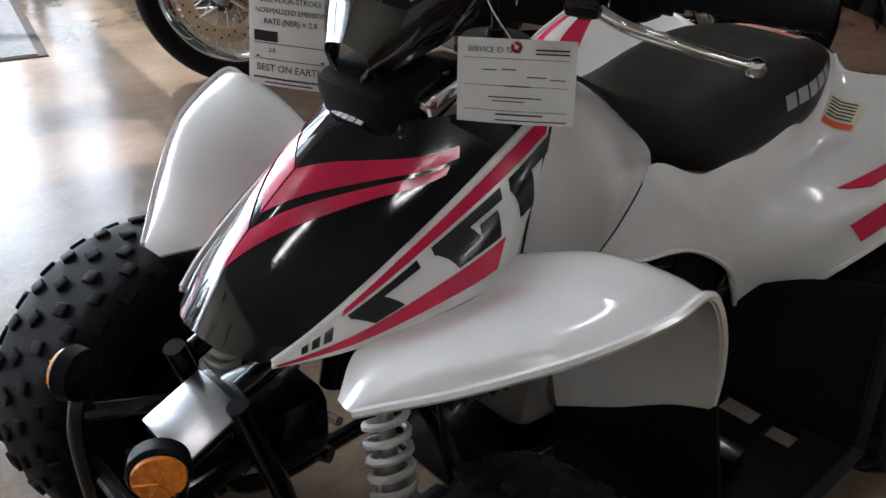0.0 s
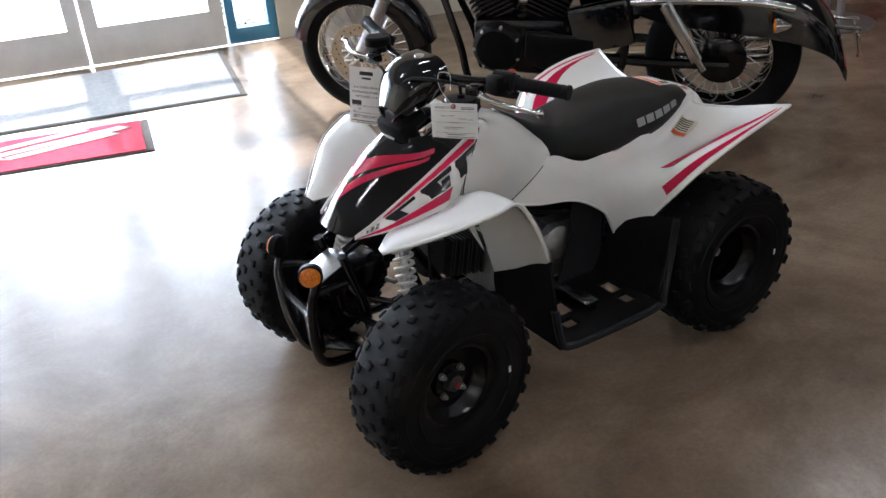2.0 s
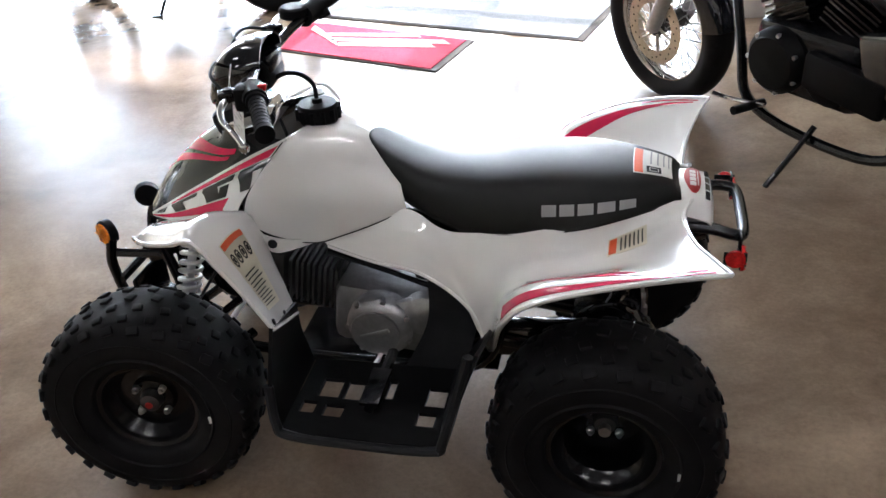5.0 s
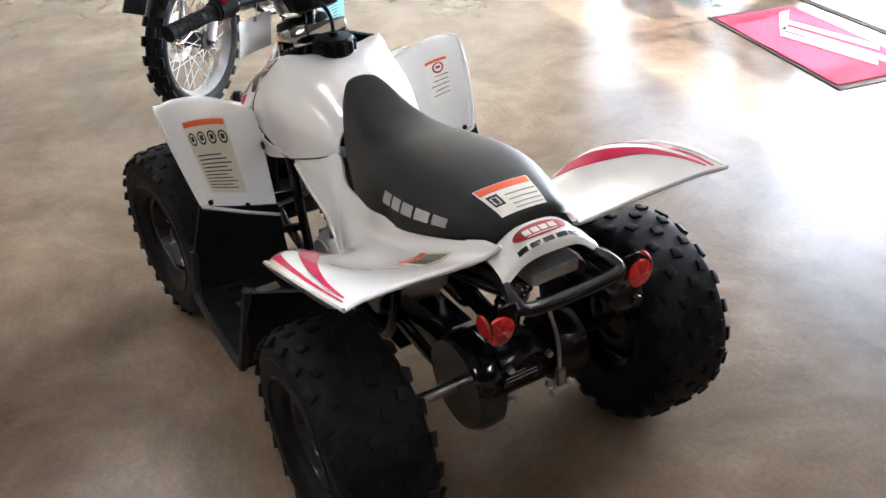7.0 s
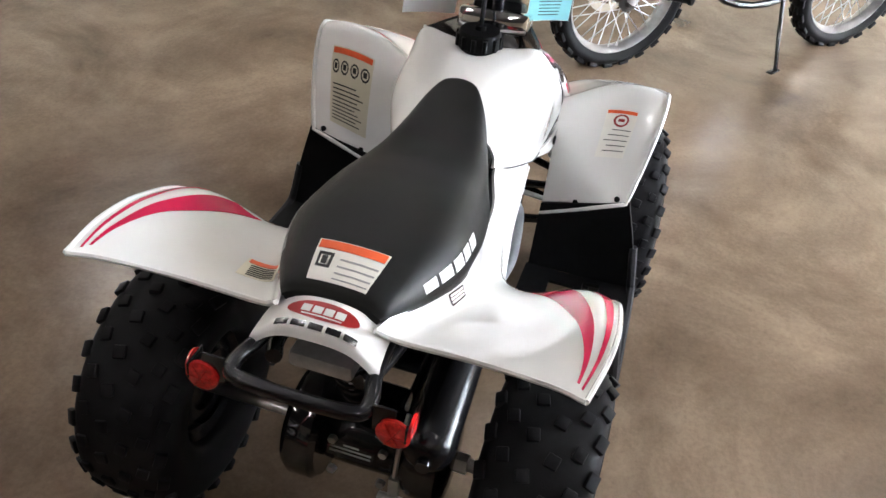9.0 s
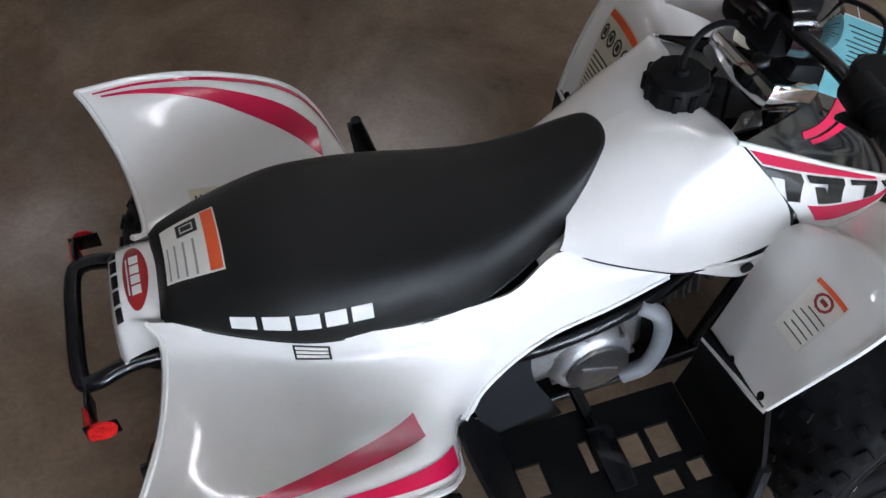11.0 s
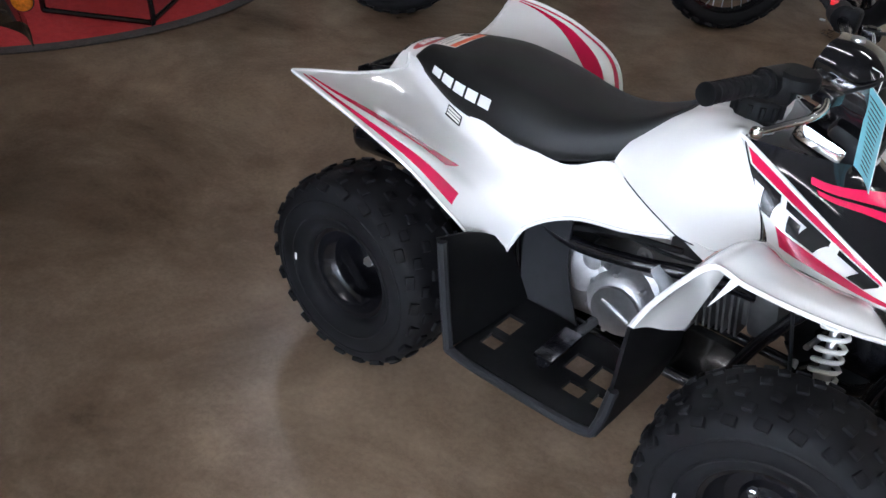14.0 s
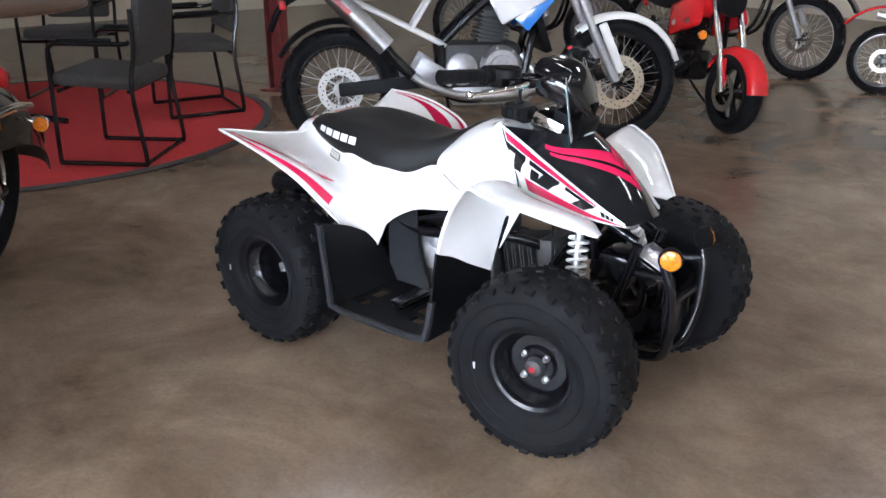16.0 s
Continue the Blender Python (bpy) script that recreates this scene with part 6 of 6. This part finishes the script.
    joined("silencer_badge", [moved(box_piece((0.11, 0.003, 0.028)), pose(0.03, -0.242, 0.80, 0, 44, 0))], REDBADGE, b)
    arc_fender(b, "rear_fender", 0, 0.335, 62, 150, 0.085, BLACKPLASTIC, 0.06, 0.03)
    joined("tail_light", [box_piece((0.04, 0.10, 0.05), (-0.30, 0, 0.80), bevel=0.012)], REDREFL, b)
    joined("tail_bracket", [tube_piece([(-0.10, 0, 0.90), (-0.30, 0, 0.80), (-0.38, 0, 0.66)], 0.018, 8)], BLACKPLASTIC, b)
    joined("windscreen", [moved(box_piece((0.006, 0.30, 0.36), bevel=0.002), pose(1.30, 0, 1.26, 0, -28, 0))], GREYPLASTIC, b)
    joined("fairing", [moved(box_piece((0.16, 0.34, 0.22), bevel=0.04), pose(1.30, 0, 1.04, 0, -15, 0))], FRAMEWHITE, b)
    joined("radiator", [box_piece((0.04, 0.34, 0.26), (1.13, 0, 0.66), (0, -18, 0), bevel=0.006)], BLACKPLASTIC, b)
    handlebars(b, 1.18, 1.20, 0.42, 0.14)
    kick_stand(b, 0.62, 0.15, 0.28)
    return b


def mini_bike():
    b = thing("motorcycle", "small red motorcycle with a red front fender", "motorcycle", at=stand_at((-0.96, 3.84), (0.035, 3.17), 4.0))
    L = 1.20
    for x, w in ((0, 0.130), (L, 0.120)):
        bike_wheel(b, x, 0.245, w, 0.155, False, FRAMEBLACK, 0.110, -1, 0, FRAMEBLACK, CHROME)
    arc_fender(b, "front_fender", L, 0.245, 8, 150, 0.068, PAINTRED, 0.035, 0.05, "red front fender")
    for s in (1, -1):
        joined("fork_leg", [tube_piece([(L, s * 0.085, 0.25), (L - 0.07, s * 0.085, 0.45)], 0.026, 12, False), tube_piece([(L - 0.07, s * 0.085, 0.45), (0.96, s * 0.085, 0.80)], 0.019, 12, False)], CHROME, b, "bright fork leg")
        joined("fender_stay", [moved(box_piece((0.05, 0.012, 0.18), bevel=0.004), pose(L - 0.02, s * 0.085, 0.36, 0, -8, 0))], PAINTRED, b)
        joined("tank_shroud", [moved(box_piece((0.36, 0.04, 0.20), bevel=0.03), pose(0.78, s * 0.15, 0.66, s * 10, -20, 0))], PAINTRED, b, "red tank shroud")
        joined("shroud_bolt", [lathe_piece([(s * 0.175, 0.018), (s * 0.185, 0.016), (s * 0.185, 0.0)], 16, "y", (0.70 + 0.16 * k, 0, 0.60 + 0.03 * k)) for k in range(2)], STEEL, b)
        joined("frame_tube", [tube_piece([(0.95, s * 0.04, 0.72), (0.86, s * 0.10, 0.40), (0.60, s * 0.11, 0.26), (0.36, s * 0.10, 0.32), (0.30, s * 0.10, 0.60)], 0.016, 8)], FRAMEBLACK, b)
        joined("swing_arm", [tube_piece([(0.38, s * 0.09, 0.30), (0.0, s * 0.09, 0.245)], 0.018, 8, False)], FRAMEBLACK, b)
        signal(b, (0.98, s * 0.14, 0.56), s)
    blob(b, "fuel_tank", [(0.52, 0.68, 0.06, 0.05), (0.66, 0.72, 0.13, 0.09), (0.82, 0.74, 0.13, 0.10), (0.94, 0.74, 0.07, 0.06)], PAINTRED)
    blob(b, "seat", [(-0.12, 0.75, 0.05, 0.02), (0.05, 0.74, 0.11, 0.04), (0.35, 0.70, 0.12, 0.045), (0.56, 0.70, 0.07, 0.035)], VINYL, "", 3)
    engine_block(b, 0.58, 0.34, 0.85, FRAMEBLACK, ALUDARK)
    joined("exhaust_pipe", [tube_piece([(0.78, -0.10, 0.34), (0.60, -0.15, 0.24), (0.30, -0.16, 0.30), (-0.15, -0.16, 0.45)], 0.026, 10)], FRAMEBLACK, b)
    joined("headlight", [lathe_piece([(0.98, 0.03), (1.0, 0.08), (1.06, 0.085), (1.07, 0.0)], 24, "x", (0, 0, 0.76))], BLACKPLASTIC, b)
    arc_fender(b, "rear_fender", 0, 0.245, 60, 150, 0.07, BLACKPLASTIC, 0.05, 0.03)
    handlebars(b, 0.96, 0.98, 0.34, 0.12)
    kick_stand(b, 0.50, 0.12, 0.22)
    return b


def dirt_bike(rear, front, R, mat, label):
    b = thing("dirt_bike", label, "motorcycle", at=stand_at(rear, front, 4.0))
    L = math.hypot(front[0] - rear[0], front[1] - rear[1])
    k = L / 1.35
    for x in (0, L):
        bike_wheel(b, x, R, 0.095, R * 0.78, True, STEEL, R * 0.35, -1, 24)
    arc_fender(b, "front_fender", L, R, 30, 130, 0.06, mat, 0.14 * k, 0.02)
    arc_fender(b, "rear_fender", 0, R, 60, 140, 0.075, mat, 0.20 * k, 0.02)
    for s in (1, -1):
        joined("fork_leg", [tube_piece([(L, s * 0.08, R), (L - 0.30 * k, s * 0.08, R + 0.62 * k)], 0.022, 10, False)], ALU, b)
        joined("swing_arm", [tube_piece([(0.46 * k, s * 0.07, R + 0.03), (0, s * 0.07, R)], 0.018, 8, False)], ALU, b)
        joined("tank_shroud", [moved(box_piece((0.38 * k, 0.03, 0.22 * k), bevel=0.02), pose(L - 0.50 * k, s * 0.13, R + 0.44 * k, 0, -20, 0))], mat, b)
        joined("frame_tube", [tube_piece([(L - 0.30 * k, s * 0.04, R + 0.5 * k), (L - 0.45 * k, s * 0.08, R + 0.02), (0.46 * k, s * 0.08, R), (0.40 * k, s * 0.08, R + 0.42 * k)], 0.016, 8)], FRAMEBLACK, b)
    blob(b, "seat", [(-0.1 * k, R + 0.60 * k, 0.05, 0.02), (0.3 * k, R + 0.58 * k, 0.08, 0.04), (0.75 * k, R + 0.58 * k, 0.07, 0.04)], VINYL, "", 3)
    engine_block(b, 0.66 * k, R + 0.08, 0.75 * k, ALU, ALU)
    joined("exhaust_pipe", [tube_piece([(0.85 * k, -0.08, R + 0.1), (0.70 * k, -0.13, R + 0.3 * k), (0.2 * k, -0.14, R + 0.36 * k), (-0.1 * k, -0.14, R + 0.42 * k)], 0.03, 10)], STEEL, b)
    handlebars(b, L - 0.36 * k, R + 0.74 * k, 0.36, 0.1)
    kick_stand(b, 0.5 * k, 0.08, R)
    return b


def street_bike():
    b = thing("motorcycle", "black and orange street motorcycle with cast wheels by the window", "motorcycle", at=stand_at((2.20, -3.44), (3.60, -3.72), 5.0))
    L = 1.42
    bike_wheel(b, 0, 0.315, 0.160, 0.215, False, FRAMEBLACK, 0.12, 1, 0, FRAMEBLACK, DISC)
    bike_wheel(b, L, 0.305, 0.120, 0.215, False, FRAMEBLACK, 0.15, 1)
    arc_fender(b, "front_fender", L, 0.305, 20, 140, 0.065, PAINTORANGE, 0.03, 0.04)
    for s in (1, -1):
        joined("fork_leg", [tube_piece([(L, s * 0.10, 0.31), (L - 0.28, s * 0.10, 0.92)], 0.025, 10, False)], ALU, b)
        joined("swing_arm", [tube_piece([(0.50, s * 0.11, 0.38), (0, s * 0.11, 0.315)], 0.024, 8, False)], FRAMEBLACK, b)
        joined("fairing", [moved(box_piece((0.42, 0.04, 0.36), bevel=0.03), pose(0.98, s * 0.18, 0.62, 0, -18, 0))], PAINTORANGE, b, "orange fairing")
        joined("frame_tube", [tube_piece([(1.14, s * 0.05, 0.86), (0.80, s * 0.13, 0.62), (0.48, s * 0.12, 0.40), (0.80, s * 0.12, 0.20), (1.02, s * 0.10, 0.34)], 0.022, 8)], FRAMEBLACK, b)
    blob(b, "fuel_tank", [(0.56, 0.76, 0.07, 0.06), (0.74, 0.84, 0.15, 0.11), (0.94, 0.86, 0.15, 0.12), (1.10, 0.85, 0.07, 0.06)], PAINTORANGE)
    blob(b, "seat", [(-0.18, 0.86, 0.05, 0.03), (0.05, 0.82, 0.11, 0.05), (0.35, 0.76, 0.12, 0.05), (0.60, 0.76, 0.08, 0.04)], VINYL, "", 3)
    engine_block(b, 0.74, 0.40, 1.0, FRAMEBLACK, ALU)
    joined("silencer", [tube_piece([(0.60, -0.12, 0.24), (0.30, -0.16, 0.30), (-0.05, -0.18, 0.42)], 0.045, 12)], FRAMEBLACK, b)
    joined("headlight", [box_piece((0.14, 0.22, 0.16), (1.26, 0, 0.82), (0, -15, 0), bevel=0.04)], BLACKPLASTIC, b)
    handlebars(b, 1.12, 0.98, 0.34, 0.14)
    kick_stand(b, 0.62, 0.13, 0.26)
    return b


cruiser()
adventure()
mini_bike()
street_bike()
dirt_bike((0.42, 5.02), (1.45, 5.20), 0.24, PAINTRED, "small red trail bike parked at the back")
dirt_bike((-1.55, 5.35), (-0.24, 5.22), 0.32, PAINTBLACK, "dark trail bike parked at the back")
dirt_bike((-2.9, 4.3), (-1.7, 4.6), 0.32, PAINTRED, "red trail bike parked behind the row")
dirt_bike((3.38, -1.10), (2.56, -0.13), 0.31, PAINTBLACK, "dark trail bike parked before the quad bike")


# ---- mats, rug, furniture ----
def flat_mat(name, corners, mat, edge, label, t=0.008):
    e = thing(name, label, "mat")
    c = [np.array((*p, 0.0)) for p in corners]
    mid = sum(c) / 4
    inner = [p + (mid - p) / np.linalg.norm(mid - p) * 0.045 for p in c]
    joined("border", [([*c, *[p + (mid - p) * 0.004 + np.array((0, 0, t * 0.7)) for p in c]], [(3, 2, 1, 0), (4, 5, 6, 7)] + [(i, (i + 1) % 4, 4 + (i + 1) % 4, 4 + i) for i in range(4)])], edge, e, smooth=False)
    joined("carpet_face", [([*[p + np.array((0, 0, 0.002)) for p in inner], *[p + np.array((0, 0, t + 0.003)) for p in inner]], [(3, 2, 1, 0), (4, 5, 6, 7)] + [(i, (i + 1) % 4, 4 + (i + 1) % 4, 4 + i) for i in range(4)])], mat, e, smooth=False)
    return e, inner


flat_mat("entrance_mat", ((0.25, -2.85), (2.08, -3.33), (1.90, -4.24), (0.02, -3.84)), GREYMAT, RUGEDGE, "grey ribbed entrance mat before the doors")
e, inner = flat_mat("entrance_mat", ((0.945, -2.36), (2.03, -2.70), (1.90, -3.18), (0.835, -2.85)), REDMAT, RUGEDGE, "red entrance mat with a white wing-like mark")


def on_red(a, b):
    c = inner
    p = c[0] * (1 - a) * (1 - b) + c[1] * a * (1 - b) + c[2] * a * b + c[3] * (1 - a) * b
    return p + np.array((0, 0, 0.0115))


wing = []
for a0, b0, a1, b1, th in ((0.10, 0.62, 0.62, 0.30, 0.10), (0.05, 0.78, 0.70, 0.42, 0.10), (0.25, 0.90, 0.78, 0.56, 0.09), (0.62, 0.30, 0.92, 0.72, 0.16)):
    q = [on_red(a0, b0), on_red(a1, b1), on_red(a1 + 0.02, b1 + th), on_red(a0 + 0.06, b0 + th)]
    wing.append(([*q, *[p + np.array((0, 0, 0.003)) for p in q]], [(3, 2, 1, 0), (4, 5, 6, 7)] + [(i, (i + 1) % 4, 4 + (i + 1) % 4, 4 + i) for i in range(4)]))
joined("mark", wing, WHITEMAT, e, "white mark woven in the mat", smooth=False)

RUG = (-3.50, 0.55)
rug = thing("round_rug", "large round red rug with a dark bound edge", "rug", at=pose(RUG[0], RUG[1], 0))
joined("carpet_face", [lathe_piece([(0.002, 1.47), (0.010, 1.465), (0.011, 0.0)], 96, "z")], REDRUG, rug)
joined("binding", [lathe_piece([(0.001, 1.465), (0.001, 1.52), (0.008, 1.525), (0.013, 1.51), (0.0125, 1.468)], 96, "z", close=True)], RUGEDGE, rug)

table = thing("round_table", "round dark wooden table on a pedestal", "table", at=pose(-3.55, 0.40, 0.012))
joined("tabletop", [lathe_piece([(0.715, 0.56), (0.722, 0.60), (0.738, 0.605), (0.745, 0.595), (0.745, 0.0)], 64, "z")], WOODDARK, table)
joined("pedestal", [lathe_piece([(0.03, 0.06), (0.10, 0.045), (0.68, 0.040), (0.715, 0.16), (0.715, 0.0)], 28, "z")], FRAMEBLACK, table)
for k in range(4):
    joined("foot", [moved(tube_piece([(0.0, 0, 0.07), (0.25, 0, 0.045), (0.40, 0, 0.02)], 0.025, 10, taper=0.018), pose(0, 0, 0, 0, 0, 45 + 90 * k))], FRAMEBLACK, table)


def chair():
    """Sled-base visitor chair; faces +x."""
    c = thing("visitor_chair", "dark fabric visitor chair with a black tubular sled frame", "chair", "chairs round the table")
    for s in (1, -1):
        y = s * 0.265
        joined("side_frame", [tube_piece([(-0.24, y, 0.82), (-0.235, y, 0.62), (-0.20, y, 0.40), (-0.235, y, 0.05), (-0.215, y, 0.013), (-0.18, y, 0.012), (0.20, y, 0.012), (0.235, y, 0.016), (0.245, y, 0.05), (0.235, y, 0.40), (0.225, y, 0.60), (0.195, y, 0.640), (0.15, y, 0.645), (-0.16, y, 0.645), (-0.215, y, 0.655)], 0.0125, 8)], FRAMEBLACK, c)
        joined("arm_pad", [box_piece((0.28, 0.045, 0.025), (0.02, y, 0.662), bevel=0.010)], BLACKPLASTIC, c)
    joined("cross_bar", [tube_piece([(-0.225, -0.265, 0.012), (-0.225, 0.265, 0.012)], 0.011, 8, False), tube_piece([(0.20, -0.265, 0.40), (0.20, 0.265, 0.40)], 0.011, 8, False), tube_piece([(-0.18, -0.265, 0.40), (-0.18, 0.265, 0.40)], 0.011, 8, False)], FRAMEBLACK, c)
    joined("seat", [box_piece((0.46, 0.47, 0.075), (0.02, 0, 0.445), (0, -3, 0), bevel=0.03)], CHAIRCLOTH, c)
    joined("backrest", [box_piece((0.055, 0.46, 0.36), (-0.235, 0, 0.70), (0, -8, 0), bevel=0.025)], CHAIRCLOTH, c)
    return c


seat_chair = chair()
seat_chair.matrix_world = pose(-2.38, 0.54, 0.012, 0, 0, -146)
for x, y, a in ((-3.02, 1.50, -112), (-4.15, 1.25, -50), (-4.40, 0.10, 20), (-3.35, -0.62, 100)):
    copy_thing(seat_chair, pose(x, y, 0.012, 0, 0, a))

post = thing("steel_post", "worn red painted steel post with a base plate", "post", at=pose(-3.13, 2.32, 0, 0, 0, 20))
joined("shaft", [box_piece((0.012, 0.12, HIGH), (-0.055, 0, HIGH / 2)), box_piece((0.012, 0.12, HIGH), (0.055, 0, HIGH / 2)), box_piece((0.098, 0.010, HIGH), (0, 0, HIGH / 2))], POSTRED, post, smooth=False)
joined("base_plate", [box_piece((0.22, 0.22, 0.014), (0, 0, 0.007), bevel=0.003)], POSTRED, post)

lift = thing("floor_stand", "red steel floor stand with an upright post", "stand", at=pose(3.68, 0.90, 0, 0, 0, -12))
joined("base_plate", [box_piece((0.56, 0.42, 0.02), (0, 0, 0.01), bevel=0.004)], PAINTRED, lift)
joined("upright", [box_piece((0.10, 0.10, 0.80), (0, 0, 0.42), bevel=0.008)], PAINTRED, lift)
joined("gusset", [prism_piece([(0.05, 0.02), (0.20, 0.02), (0.05, 0.22)], -0.006, 0.006, pose(0, 0, 0, 90, 0, 90 * k)) for k in range(4)], PAINTRED, lift, smooth=False)
paper = thing("paper_tag", "white paper tag hung on the red stand", "tag", at=pose(3.68, 0.90, 0, 0, 0, -12))
joined("card", [box_piece((0.002, 0.10, 0.15), (-0.054, 0.02, 0.30), (0, 0, 6))], PAPER, paper)

disp = thing("display_stand", "silver two-pole display stand on a round base", "stand", at=pose(-3.15, -1.47, 0))
joined("base", [lathe_piece([(0.0, 0.26), (0.012, 0.26), (0.018, 0.24), (0.018, 0.0)], 48, "z")], ALU, disp)
for y in (-0.10, 0.10):
    joined("pole", [tube_piece([(y * 0.7, y, 0.015), (y * 0.7, y, 1.5)], 0.024, 14, False)], ALU, disp)
joined("board", [box_piece((0.55, 0.02, 0.70), (-0.20, 0.0, 0.95), (0, 0, 55), bevel=0.004)], GREYPLASTIC, disp)
joined("rung", [tube_piece([(-0.07, -0.10, 0.42), (0.07, 0.10, 0.42)], 0.012, 8, False)], ALU, disp)

screen = thing("partition", "low red painted partition panel", "partition", at=pose(-5.2, -2.2, 0, 0, 0, 68))
joined("panel", [box_piece((3.4, 0.08, 1.3), (0, 0, 0.69), bevel=0.005)], REDWALL, screen)
joined("plinth", [box_piece((3.3, 0.06, 0.05), (0, 0, 0.025))], BLACKPLASTIC, screen)

trestle = thing("metal_trestle", "grey tubular trestle with a dark cover", "trestle", at=pose(-4.3, -1.5, 0, 0, 0, 40))
joined("leg", [tube_piece([(x, y, 0.0), (x * 0.55, y * 0.6, 0.95)], 0.018, 8, False) for x in (-0.35, 0.35) for y in (-0.25, 0.25)], ALU, trestle)
joined("cover", [box_piece((0.75, 0.60, 0.55), (0, 0, 1.15), bevel=0.05)], BLACKPLASTIC, trestle)
joined("cable", [tube_piece([(-0.9, 0.5, 0.006), (-0.3, 0.2, 0.006), (0.2, 0.5, 0.006), (0.9, 0.3, 0.006)], 0.006, 6)], RUBBER, thing("floor_cable", "black cable lying on the floor", "cable", at=pose(-3.9, -1.1, 0)))

bin_ = thing("waste_bin", "pale waste bin with a dark rim against the wall", "bin", at=pose(-0.62, -3.42, 0))
joined("body", [lathe_piece([(0.0, 0.14), (0.01, 0.145), (0.50, 0.17), (0.50, 0.165), (0.06, 0.14), (0.06, 0.0)], 36, "z")], FRAMEWHITE, bin_)
joined("rim", [lathe_piece([(0.47, 0.172), (0.53, 0.176), (0.535, 0.166), (0.47, 0.164)], 36, "z", close=True)], BLACKPLASTIC, bin_)

# planting outside the narrow window
plants = []
for k in range(260):
    p = ROOM @ Vector((random.uniform(0.0, 1.0), WIN - random.uniform(0.5, 1.3), 0))
    h = random.uniform(0.05, 0.42)
    m = pose(p.x, p.y, h - 0.1, random.uniform(-50, 50), random.uniform(-50, 50), random.uniform(0, 360))
    plants.append(moved(([(0, 0, 0), (0.018, 0.03, 0.004), (0, 0.085, 0.0), (-0.018, 0.03, 0.004), (0, 0.035, -0.004)], [(0, 1, 4), (1, 2, 4), (2, 3, 4), (3, 0, 4), (0, 3, 2, 1)]), m))
shrub = joined("shrub", plants, LEAF, smooth=False)
tagged(shrub, "low green planting outside the window", "plant", kind="stuff")
blooms = [moved(lathe_piece([(-0.012, 0.004), (0, 0.020), (0.012, 0.004)], 7, "z"), ROOM @ pose(random.uniform(0.1, 0.9), WIN - random.uniform(0.6, 1.2), random.uniform(0.25, 0.42))) for k in range(14)]
tagged(joined("flowers", blooms, FLOWER, smooth=False), "small red flowers among the planting", "flowers", kind="stuff")
